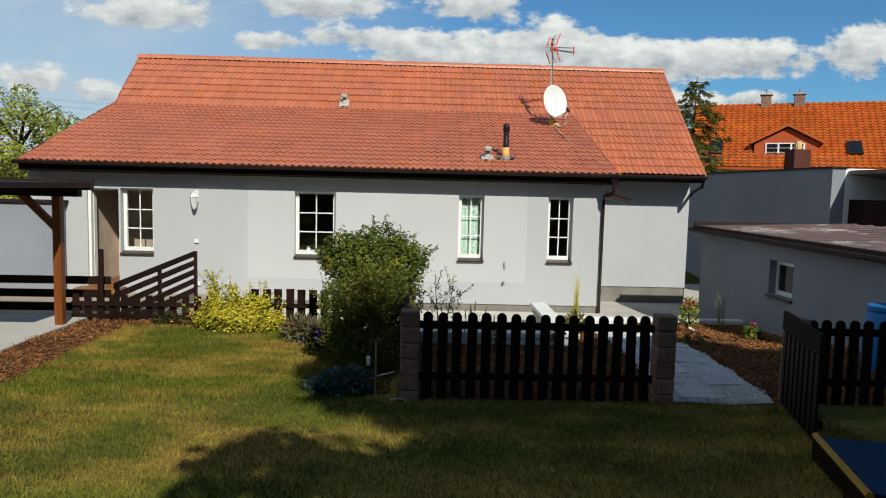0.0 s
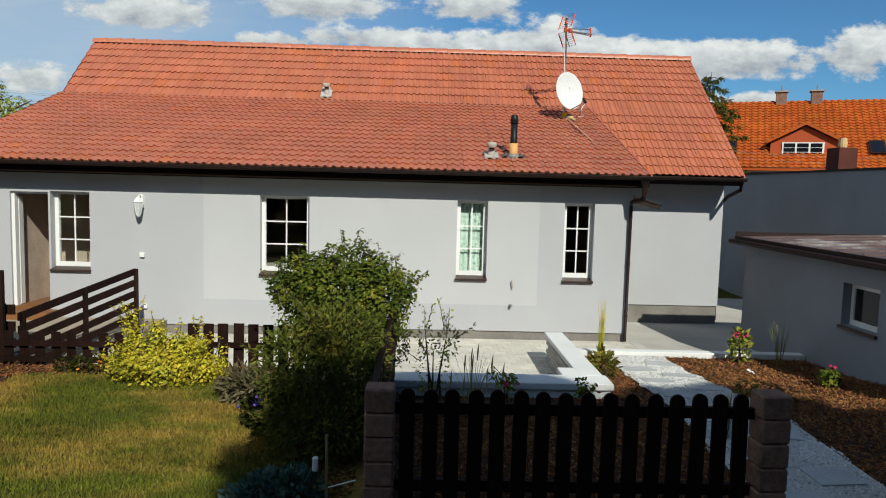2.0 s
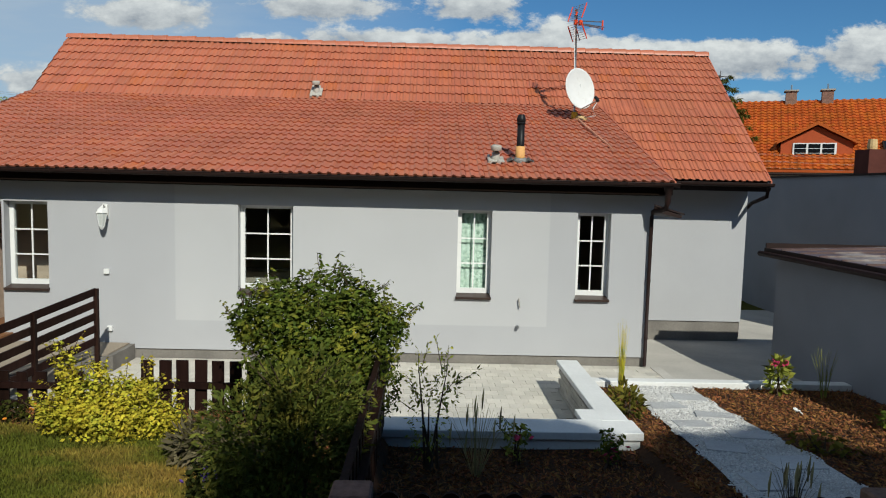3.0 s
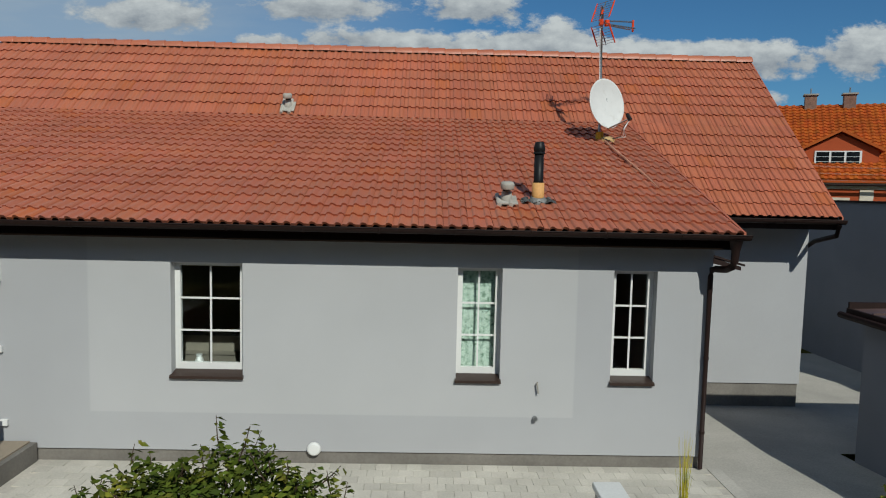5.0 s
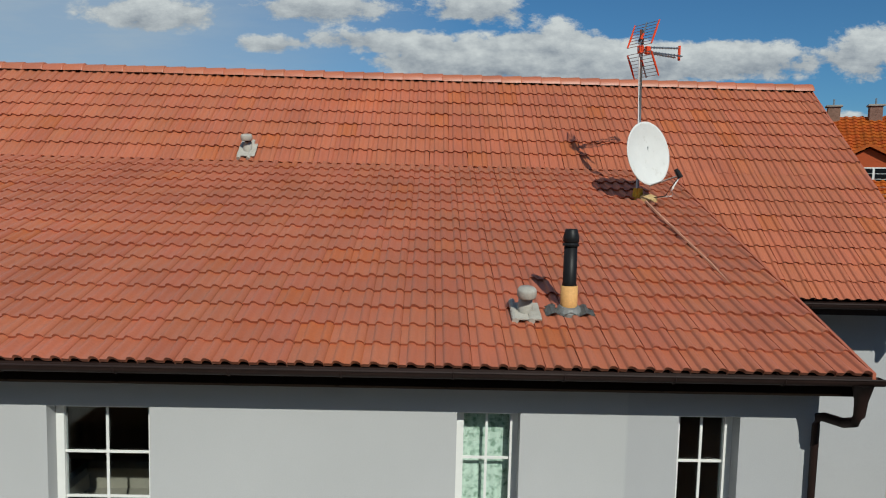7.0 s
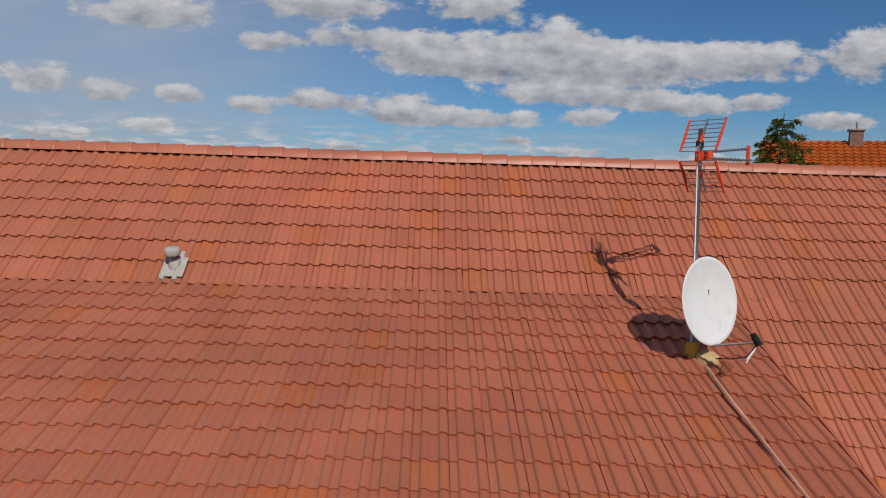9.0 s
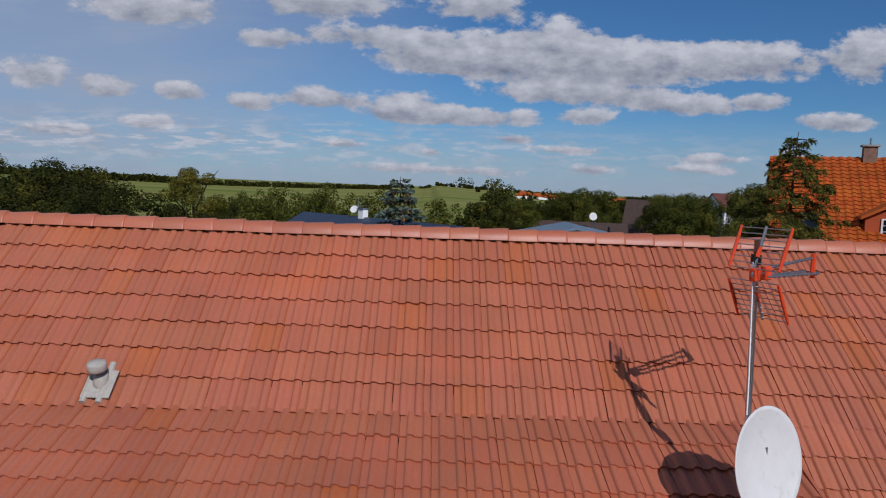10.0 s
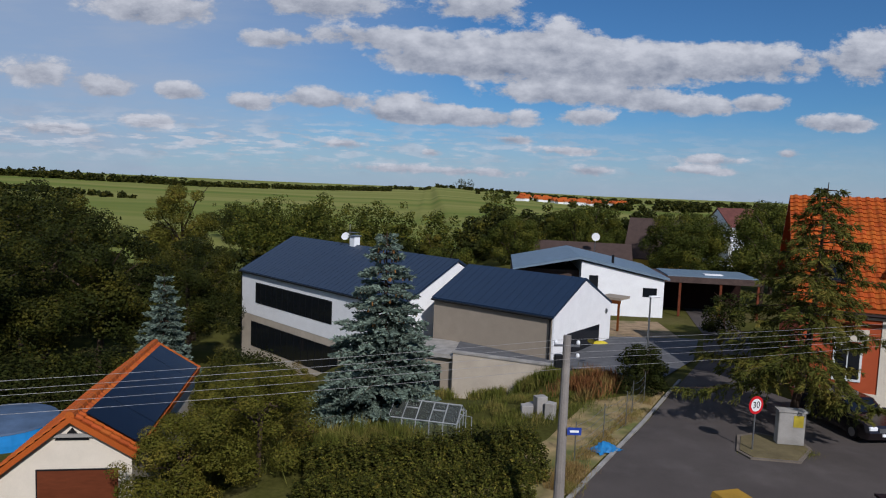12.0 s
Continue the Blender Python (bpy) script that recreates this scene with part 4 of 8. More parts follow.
curb = tagged(part("garden_curb", boxed(2.45, 6.65, -1.64, -1.44, -0.3, 0.19, bevel=0.01), M_cap), "low white concrete edging", "edging", kind="structure")

# low terrace wall with white cap
twall = thing("terrace_wall", (0, 0, 0), label="low pale stone terrace wall with a white concrete cap", category="garden wall")
part("wall_core", boxed(2.24, 2.44, -4.40, -1.62, -0.3, 0.42), M_joint, twall)
part("wall_core", boxed(-0.9, 2.44, -4.60, -4.32, -0.3, 0.42), M_joint, twall)
part("cap", boxed(2.17, 2.48, -4.30, -1.60, 0.42, 0.49, bevel=0.008), M_cap, twall)
part("cap", boxed(-0.95, 2.52, -4.68, -4.26, 0.40, 0.487, bevel=0.008), M_cap, twall)
part("cap_face", boxed(-0.92, 2.49, -4.65, -4.60, -0.1, 0.40), M_cap, twall)
part("cap_corner", boxed(1.95, 2.24, -4.28, -3.9, 0.42, 0.488, bevel=0.008), M_cap, twall)
st = mesh_of("stone", boxed(-0.02, 0.0, 0.004, 0.296, 0.004, 0.066), M_walltile)
for r in range(6):
    for c in range(9):
        ob = new("stone", st)
        ob.parent = twall
        ob.matrix_basis = pose(2.238 - random.uniform(0, 0.006), -4.28 + c * 0.3 - (0.15 if r % 2 else 0), 0.0 + r * 0.07)

# carport at the side: posts, braces, beam, roof edge
carport = thing("carport", (-5.72, -4.8, 0.5), label="brown timber carport with an orange-stained post", category="carport")
part("post", boxed(-0.06, 0.06, -0.06, 0.06, 0.0, 2.02), M_postwood, carport)
part("brace", boxed(-0.05, 0.05, -0.045, 0.045, -0.30, 0.48, m=pose(-0.22, 0, 1.72, 0, -45, 0)), M_postwood, carport)
part("beam", boxed(-6.0, 0.34, -0.07, 0.07, 2.02, 2.16), M_darkwood, carport)
part("roof_panel", boxed(-6.2, 0.41, -2.6, 0.20, 2.16, 2.24), M_brown, carport)
part("roof_edge", boxed(-6.2, 0.44, 0.20, 0.25, 2.12, 2.28), M_brown, carport)
slabl = tagged(part("concrete_slab", boxed(-16, -5.6, -9.5, -4.1, -0.4, 0.515), M_paverdark), "pale concrete slab under the carport", "slab", kind="structure")

# boundary wall at the left of the house
bw = thing("boundary_wall", (-9.5, 0, 0), label="grey rendered boundary wall with a brown cap", category="wall")
part("wall_body", boxed(-7.0, 1.45, -0.35, -0.1, -0.3, 2.26), M_boundary, bw)
part("wall_cap", boxed(-7.0, 1.50, -0.42, -0.03, 2.26, 2.32), M_brown, bw)


def plank(parent, x0, y0, x1, y1, z0, z1, thick=0.028, name="board"):
    """A board between two plan points whose lower edges lie at z0 and z1 (pairs of low, high at each end)."""
    bm = bmesh.new()
    d = Vector((x1 - x0, y1 - y0, 0)).normalized()
    s = Vector((-d.y, d.x, 0)) * thick / 2
    vs = []
    for sx in (-1, 1):
        vs += [bm.verts.new((x0 + sx * s.x, y0 + sx * s.y, z0[0])), bm.verts.new((x1 + sx * s.x, y1 + sx * s.y, z1[0])), bm.verts.new((x1 + sx * s.x, y1 + sx * s.y, z1[1])), bm.verts.new((x0 + sx * s.x, y0 + sx * s.y, z0[1]))]
    a, b = vs[:4], vs[4:]
    fs = [bm.faces.new(a), bm.faces.new(b[::-1])]
    for i in range(4):
        fs.append(bm.faces.new((a[i], b[i], b[(i + 1) % 4], a[(i + 1) % 4])))
    bmesh.ops.recalc_face_normals(bm, faces=fs)
    return part(name, bm, M_darkwood, parent)


# horizontal board fence behind the slab, ramp and its railing
hf = thing("board_fence", label="dark brown fence of three horizontal boards", category="fence")
for z in (0.46, 0.70, 0.94):
    plank(hf, -12.0, -3.55, -5.60, -3.32, (z, z + 0.14), (z, z + 0.14))
for x in (-11.5, -9.5, -7.6, -5.75):
    part("post", boxed(x - 0.04, x + 0.04, -3.42, -3.34, 0.0, 1.1), M_darkwood, hf)
ramp = tagged(part("entrance_ramp", prismed([(-9.5, -0.02), (-4.72, -0.02), (-4.72, -0.85), (-6.2, -3.3), (-9.5, -3.3)], "z", -0.3, 0.24), M_plinth), "low concrete landing at the front door", "ramp", kind="structure")
part("ramp_top", prismed([(-9.5, -0.04), (-4.8, -0.04), (-4.8, -0.83), (-6.25, -3.2), (-9.5, -3.2)], "z", 0.24, 0.262), M_tanwall, ramp)
part("door_step", boxed(-7.75, -6.75, -0.4, -0.02, 0.262, 0.40), M_tiledfloor, ramp)
rail = thing("ramp_railing", label="dark brown board railing beside the entrance landing", category="railing")
for k in range(5):
    plank(rail, -5.50, -3.42, -4.85, -1.12, (0.13 + k * 0.185, 0.24 + k * 0.185), (0.48 + k * 0.19, 0.59 + k * 0.19))
for t in (0.0, 0.5, 1.0):
    x, y = -5.48 + 0.64 * t, -3.34 + 2.24 * t
    part("post", boxed(x - 0.03, x + 0.03, y - 0.03, y + 0.03, 0.0, 0.98 + 0.36 * t), M_darkwood, rail)
part("post", boxed(-5.72, -5.66, -3.5, -3.44, 0.0, 1.58), M_darkwood, rail)


def picket_mesh(w, h, thick=0.024):
    bm = bmesh.new()
    r = w / 2
    out = [(-r, 0), (r, 0), (r, h - r)] + [(r * math.cos(math.pi * k / 8), h - r + r * math.sin(math.pi * k / 8)) for k in range(1, 8)] + [(-r, h - r)]
    prism(bm, out, "y", -thick / 2, thick / 2)
    return mesh_of("picket", bm, M_darkwood)


# low picket fences of the lawn
def low_fence(x0, x1, y, z0, h, step, label, half=0.055):
    f = thing("picket_fence", ((x0 + x1) / 2, y, z0), label=label, category="fence", group="low picket fences")
    me = mesh_of("picket", boxed(-half, half, -0.012, 0.012, 0.0, h), M_darkwood)
    n = int((x1 - x0) / step)
    for i in range(n + 1):
        ob = new("picket", me)
        ob.parent = f
        ob.matrix_basis = pose(x0 + i * step - (x0 + x1) / 2, 0, random.uniform(-0.01, 0.01), 0, random.uniform(-1, 1), 0)
    for z in (h * 0.18, h * 0.62):
        part("rail", boxed((x0 - x1) / 2 - 0.05, (x1 - x0) / 2 + 0.05, -0.06, -0.014, z, z + 0.07), M_darkwood, f)
    return f


low_fence(-5.80, -3.45, -4.15, 0.42, 0.47, 0.20, "low dark brown picket fence beside the ramp")
low_fence(-2.85, -1.2, -4.15, 0.24, 0.80, 0.195, "low dark brown picket fence along the terrace", 0.065)

# front fence between block pillars
def pillar(x, y, label, top=True):
    p = thing("block_pillar", (x, y, 0.45), label=label, category="pillar", group="fence pillars")
    for k in range(6):
        bm = boxed(-0.105 + random.uniform(0, 0.006), 0.105, -0.105, 0.105 + random.uniform(-0.006, 0), k * 0.173, k * 0.173 + 0.168, bevel=0.012)
        part("block", bm, M_block, p)
    return p


pillar(-0.16, -8.30, "weathered pinkish split-block fence pillar")
pillar(2.60, -8.30, "weathered pinkish split-block fence pillar")
ff = thing("picket_fence", (1.22, -8.30, 0.5), label="dark brown picket fence with rounded tops between block pillars", category="fence")
pk = picket_mesh(0.105, 0.94)
for i in range(16):
    ob = new("picket", pk)
    ob.parent = ff
    ob.matrix_basis = pose(-1.19 + i * 0.158, 0, 0.02 + random.uniform(-0.008, 0.008), 0, random.uniform(-0.8, 0.8), 0)
for z in (0.22, 0.78):
    part("rail", boxed(-1.28, 1.28, 0.014, 0.06, z, z + 0.08), M_darkwood, ff)
# side fence running back from the pillar
sf = thing("picket_fence", (-0.22, -6.4, 0.5), label="dark brown board fence running back from the pillar", category="fence")
for i in range(18):
    part("picket", boxed(-0.012, 0.012, -1.7 + i * 0.2, -1.7 + i * 0.2 + 0.11, 0.02, 0.92), M_darkwood, sf)
part("rail", boxed(0.014, 0.06, -1.75, 1.9, 0.62, 0.70), M_darkwood, sf)
part("rail", boxed(-0.022, 0.022, -1.75, 1.9, 0.92, 0.945), M_darkwood, sf)

# annex
annex = thing("annex", (6.65, 0.80, 0), label="low grey rendered annex with a flat brown sheet metal roof", category="outbuilding")
AY0 = -12.0
def annex_wall():
    bm = bmesh.new()
    wall_cells(bm, AY0, 1.2, -0.3, 0.0, -0.5, 1.90, [(-3.00, -2.13, 0.91, 1.57)])
    bmesh.ops.remove_doubles(bm, verts=bm.verts, dist=0.0005)
    bmesh.ops.transform(bm, matrix=Matrix(((0, -1, 0, 0), (1, 0, 0, -1.2), (0, 0, 1, 0), (0, 0, 0, 1))), verts=bm.verts)
    return bm
part("wall", annex_wall(), M_boundary, annex)
part("wall", boxed(0.3, 3.4, -0.3, 0.0, -0.5, 1.95), M_boundary, annex)
aw = part("window", bmesh.new(), M_white, annex, "small white plastic window in a deep reveal")
fr = bmesh.new()
for a in ((-4.20, -4.13, 0.91, 1.57), (-3.40, -3.33, 0.91, 1.57), (-4.13, -3.40, 0.91, 0.99), (-4.13, -3.40, 1.49, 1.57)):
    box(fr, 0.14, 0.2, a[0], a[1], a[2], a[3])
part("window_frame", fr, M_white, aw)
part("pane", boxed(0.165, 0.17, -4.13, -3.40, 0.99, 1.49), M_darkglass, aw)
part("window_sill", boxed(-0.05, 0.14, -4.22, -3.31, 0.86, 0.905), M_sill, aw)
part("roof", prismed([(-0.10, 1.96), (-0.10, 2.03), (3.6, 2.16), (3.6, 2.06)], "y", AY0 - 1.2, 0.2), M_annexroof, annex)
for i in range(22):
    y = -12.9 + i * 0.6
    part("seam", prismed([(-0.09, 2.03), (-0.09, 2.055), (3.58, 2.185), (3.58, 2.16)], "y", y, y + 0.02), M_annexroof, annex)
part("barge_board", boxed(-0.12, 3.6, 0.2, 0.24, 1.95, 2.13), M_brown, annex)
part("eave_board", boxed(-0.14, -0.10, AY0 - 1.2, 0.24, 1.88, 2.04), M_brown, annex)
part("gutter", tubed([(-0.19, AY0 - 1.2, 1.93), (-0.19, 0.30, 1.93)], 0.05, 8), M_brown, annex)

# grey neighbour building behind the annex, with a dark wooden shed
nb = thing("neighbour_building", (10.55, 2.2, 0), label="long windowless grey rendered building with a flat top", category="outbuilding")
part("wall", boxed(0, 0.35, 0, 13, -0.6, 3.55), M_boundary, nb)
part("wall", boxed(0.35, 6, 0, 0.35, -0.5, 3.55), M_whitewall, nb)
part("roof", boxed(0.35, 6, 0.35, 13, 3.3, 3.45), M_brown, nb)
part("coping", boxed(-0.04, 0.4, -0.04, 13, 3.55, 3.6), M_brown, nb)
chim = thing("brick_chimney", (11.75, 6.2, 3.45), label="dark red brick chimney with a clay pot", category="chimney")
part("shaft", boxed(-0.26, 0.26, -0.3, 0.3, 0, 0.82), mat("dark_red_brick", (0.10, 0.032, 0.024), rough=0.9, fine=15), chim)
part("pot", lathe(bmesh.new(), [(0.11, 0.82), (0.12, 0.92), (0.10, 1.10)], 12), M_cream, chim)
shed = thing("wooden_shed", (11.02, 0.5, 0), label="dark brown wooden shed with a low roof", category="shed")
part("wall", boxed(0.0, 6, 0, 1.66, -0.5, 2.75), M_darkwood, shed)
part("roof", prismed([(-0.05, 3.40), (-0.05, 3.50), (6.2, 2.65), (6.2, 2.55)], "y", -0.25, 1.67), M_annexroof, shed)

# ---------------------------------------------------------------- trees
def broadleaf(name, height, width, material, leaves, size, label, seed, low=0.18, category="tree"):
    """A tree with a tapered trunk, limbs and an uneven crown of folded leaves, standing at the origin."""
    r = np.random.default_rng(seed)
    t = thing(name, label=label, category=category)
    part("trunk", branches(bmesh.new(), r, height, width * 0.32, 0.02 * height + 0.03), M_bark, t)
    c, d = crown_points(r, leaves, lobed(r, 40, width, height * (1 - low), height * low), 0.74)
    v, f = leaf_cloud(c, d, size, r, jitter=0.30, flat=True, aspect=1.6)
    array_part("crown", v, f, material, t)
    return t


def conifer(name, height, width, material, label, seed, droop=0.25, tiers=20, per=70, size=0.07, bare=0.05, cones=False):
    """A spruce: straight trunk, tiers of flat boughs, each with side twigs and needle sprays."""
    r = np.random.default_rng(seed)
    t = thing(name, label=label, category="tree")
    bm = tubed([(0, 0, -0.2), (0.03, 0.0, height * 0.5), (0, 0, height)], [0.016 * height + 0.03, 0.01 * height + 0.02, 0.012], 7)
    cs, ds = [], []
    cone_bm = bmesh.new()
    for k in range(tiers):
        h = height * (bare + (1 - bare) * (k + 0.25) / tiers)
        reach = width * 0.5 * (1 - h / height) ** 0.85 + 0.12
        n = int(9 * (1 - h / height) + 5)
        for i in range(n):
            a = 2 * math.pi * (i + 0.5 * (k % 2)) / n + r.uniform(-0.3, 0.3)
            L, hh = reach * r.uniform(0.72, 1.14), h + r.uniform(-0.12, 0.12)
            out, side = np.array([math.cos(a), math.sin(a), 0.0]), np.array([-math.sin(a), math.cos(a), 0.0])

            def bough(s):
                return out * L * s + np.array([0, 0, 1.0]) * (hh - droop * L * s * (1.35 - 0.75 * s))
            tube(bm, [tuple(bough(0.0)), tuple(bough(0.5)), tuple(bough(1.0))], [0.02 + 0.010 * L, 0.014, 0.005], 4)
            twigs = max(4, int(6 * L + 3))
            for j in range(twigs):
                s = 0.22 + 0.78 * (j + r.uniform(0, 1)) / twigs
                for w in (-1, 1):
                    tl = (0.16 + 0.30 * L * (1.05 - s)) * r.uniform(0.6, 1.15)
                    way = out * 0.75 + side * w * 0.75 + np.array([0, 0, r.uniform(-0.28, 0.06)])
                    m = max(4, int(per * tl))
                    u = r.uniform(0.05, 1, (m, 1))
                    cs.append(bough(s) + way * tl * u + r.normal(0, 0.022, (m, 3)))
                    ds.append(np.repeat(way[None] * 1.1 + np.array([0, 0, 0.15]), m, 0))
            if cones and 0.60 < h / height < 0.93 and r.random() < 0.7:
                for _ in range(5):
                    q = bough(r.uniform(0.45, 1.0)) + np.array([r.normal(0, 0.07), r.normal(0, 0.07), -0.02])
                    tube(cone_bm, [tuple(q), tuple(q - np.array([0, 0, 0.15]))], [0.032, 0.024], 5)
    part("trunk", bm, M_bark, t)
    v, f = leaf_cloud(np.concatenate(cs), np.concatenate(ds), size, r, aspect=2.4, jitter=0.35)
    array_part("crown", v, f, material, t)
    if cones:
        tagged(part("cone_cluster", cone_bm, M_cone, t, "hanging brown cones"), kind="stuff")
    else:
        cone_bm.free()
    return t


def larch_tree(name, height, reach, lean, material, label, seed):
    """A loose larch: curved trunk, long level boughs that dip and lift at their tips, side twigs and short hanging needle sprays."""
    r = np.random.default_rng(seed)
    t = thing(name, label=label, category="tree")

    def axis(h):
        q = h / height
        return np.array([lean * q + 0.28 * math.sin(4.2 * q), 0.15 * math.sin(4 * q), h])
    bm = tubed([tuple(axis(height * k / 8)) for k in range(9)], [0.20 - 0.023 * k for k in range(9)], 8)
    cs, ds = [], []
    up = np.array([0, 0, 1.0])
    for k in range(104):
        q = 0.15 + 0.83 * (k + r.uniform(0, 1)) / 104
        a = k * 2.4 + r.uniform(-0.5, 0.5)
        full = reach * (1 - q) ** 0.85 * min(1.0, 0.7 + 1.4 * q) + 0.30
        L = full * r.uniform(0.55, 1.08) * (1 - (0.85 if math.cos(a) > 0 else 0.05) * math.cos(a) * (1 - q))
        out, side = np.array([math.cos(a), math.sin(a), 0.0]), np.array([-math.sin(a), math.cos(a), 0.0])
        base = axis(height * q)

        def bough(s):
            return base + out * L * s + up * L * (0.16 * s - 0.42 * s * s + 0.22 * s ** 4)
        tube(bm, [tuple(bough(s)) for s in (0, 0.33, 0.66, 1.0)], [0.035, 0.022, 0.013, 0.004], 4)
        for j in range(int(6.5 * L + 4)):
            s = 0.18 + 0.82 * r.uniform(0, 1) ** 0.8
            tl = (0.22 + 0.26 * L * (1.1 - s)) * r.uniform(0.6, 1.2)
            w = r.choice((-1.0, 1.0))
            way = out * 0.6 + side * w * r.uniform(0.4, 0.9)
            m = int(46 * tl) + 6
            u = r.uniform(0, 1, (m, 1))
            cs.append(bough(s) + way * tl * u - up * tl * (0.10 * u + 0.38 * u ** 2) + r.normal(0, 0.034, (m, 3)))
            ds.append(way * 0.8 - up * (0.1 + 0.6 * u))
    part("trunk", bm, M_bark, t)
    v, f = leaf_cloud(np.concatenate(cs), np.concatenate(ds), 0.042, r, aspect=4.6, jitter=0.3)
    array_part("crown", v, f, material, t)
    return t


def stand(ob, x, y, scale=1.0, turn=0.0, z=None, squash=1.0):
    m = pose(x, y, ground_z(x, y) if z is None else z, 0, 0, turn) @ Matrix.Diagonal((scale, scale, scale * squash, 1))
    ob.matrix_basis = m
    return ob


def plant_more(ob, places):
    for x, y, s, turn in places:
        c = copy_thing(ob, pose(x, y, ground_z(x, y), 0, 0, turn) @ Matrix.Scale(s, 4))


spruce = stand(conifer("blue_spruce", 8.6, 6.6, M_bluespruce, "blue-green spruce with brown cones near the top", 3, droop=0.24, tiers=22, per=60, size=0.070, cones=True), -0.6, 30.0, z=-0.9)
small_spruce = stand(conifer("blue_spruce", 6.5, 3.6, M_bluespruce, "smaller blue-green spruce among dark trees", 5, tiers=17, per=34, size=0.08), -15.4, 45.0, 1.2, z=ground_z(-15.4, 45.0) + 0.7)
larch = stand(larch_tree("larch", 10.6, 5.9, 1.0, M_larch, "ragged larch with level boughs and olive needle sprays", 9), 16.75, 29.9, z=-0.2)

walnut = stand(broadleaf("broadleaf_tree", 11.5, 10.0, M_leafdark, 34000, 0.105, "large dark green leafy tree", 11), -22.0, 50.0, 1.08)
plant_more(walnut, [(-30.0, 58.0, 1.24, 70), (-36.5, 66.0, 1.28, 160), (-26.5, 42.0, 0.95, 240), (-19.5, 61.0, 0.85, 20), (-31.0, 47.0, 0.8, 300), (-15.0, 72.0, 0.72, 130), (-24.0, 76.0, 0.95, 80), (-48.0, 84.0, 1.42, 10), (-40.0, 74.0, 1.3, 200)])
poplar = stand(broadleaf("broadleaf_tree", 16.5, 9.5, M_leafolive, 26000, 0.145, "tall rounded olive green tree above the woods", 13, low=0.08), -31.0, 92.0, 1.06)
plant_more(poplar, [(-9.0, 112.0, 0.54, 50), (2.0, 118.0, 0.52, 210), (22.0, 120.0, 0.42, 120), (-20.0, 108.0, 0.53, 20)])
lime = stand(broadleaf("broadleaf_tree", 9.0, 8.0, M_leafmid, 24000, 0.105, "green leafy tree behind the houses", 17), -6.0, 82.0)
plant_more(lime, [(4.0, 86.0, 1.0, 90), (12.0, 88.0, 0.95, 200), (-14.0, 88.0, 0.97, 310), (20.5, 92.0, 1.05, 20), (29.5, 74.0, 1.02, 140), (35.0, 70.0, 1.08, 260), (31.5, 84.0, 1.05, 60), (41.0, 80.0, 1.2, 10), (47.0, 74.0, 1.25, 200), (25.0, 100.0, 1.1, 230), (38.0, 96.0, 1.05, 330), (50.0, 95.0, 1.3, 100)])
left_tree = stand(broadleaf("broadleaf_tree", 9.4, 7.0, M_leafpale, 20000, 0.085, "sunlit yellow-green tree behind the house", 19), -22.9, 23.5, 1.20)
plant_more(left_tree, [(-28.5, 27.0, 0.95, 120)])

orchard = stand(broadleaf("fruit_tree", 4.2, 4.6, M_leafolive, 30000, 0.050, "dense olive green fruit tree in the garden", 23, low=0.05), -4.3, 23.8, 0.9, squash=0.92)
plant_more(orchard, [(-5.6, 28.2, 0.88, 100), (-6.75, 23.6, 1.0, 60), (-7.0, 26.6, 0.92, 200), (-8.0, 33.0, 0.95, 210), (-5.0, 34.5, 0.42, 150), (-12.6, 38.5, 0.95, 40), (-13.4, 19.0, 0.62, 30)])
rusty = stand(broadleaf("shrub", 3.2, 3.6, M_leafrust, 6000, 0.06, "rusty brown shrub beside the modern house", 29, low=0.02, category="shrub"), -5.8, 37.0, 0.6)
plant_more(rusty, [(-3.2, 26.2, 0.55, 80), (9.3, 33.6, 0.42, 30)])
dark_bush = stand(broadleaf("shrub", 2.6, 2.4, M_leafdark, 5000, 0.07, "dark green shrub by the lamp post", 31, low=0.02, category="shrub"), 11.9, 34.6)
plant_more(dark_bush, [(12.6, 36.4, 0.8, 50), (23.5, 52.0, 1.3, 200)])


def woods(name, spots, height, material, seed, leaves, size, label):
    """Far woods as one sheet of many small crowns."""
    r = np.random.default_rng(seed)
    vs, fs, n = [], [], 0
    for x, y, s in spots:
        h, w = height * s, height * s * r.uniform(0.7, 1.0)
        c, d = crown_points(r, leaves, lobed(r, 16, w, h, 0.0), 0.6)
        v, f = leaf_cloud(c + np.array([x, y, ground_z(x, y) - 0.3]), d, size, r, jitter=0.2, flat=True, aspect=1.3)
        vs.append(v)
        fs.append(f + n)
        n += len(v)
    ob = array_part(name, np.concatenate(vs), np.concatenate(fs), material)
    return tagged(ob, label, "woods", kind="stuff")


def row(x0, y0, x1, y1, n, spread, seed, lo=0.7, hi=1.2):
    r = np.random.default_rng(seed)
    t = np.linspace(0, 1, n)
    return [(x0 + (x1 - x0) * k + r.normal(0, spread), y0 + (y1 - y0) * k + r.normal(0, spread), r.uniform(lo, hi)) for k in t]


woods("valley_woods", row(-75, 100, 10, 100, 26, 6, 1) + row(-60, 85, -30, 78, 10, 5, 2) + row(0, 128, 70, 118, 26, 7, 3) + row(30, 150, 130, 150, 26, 10, 4) + row(-78, 268, -36, 228, 26, 5, 19, 1.2, 1.9), 8.5, M_leafdark, 41, 2400, 0.30, "dark belt of trees in the valley")
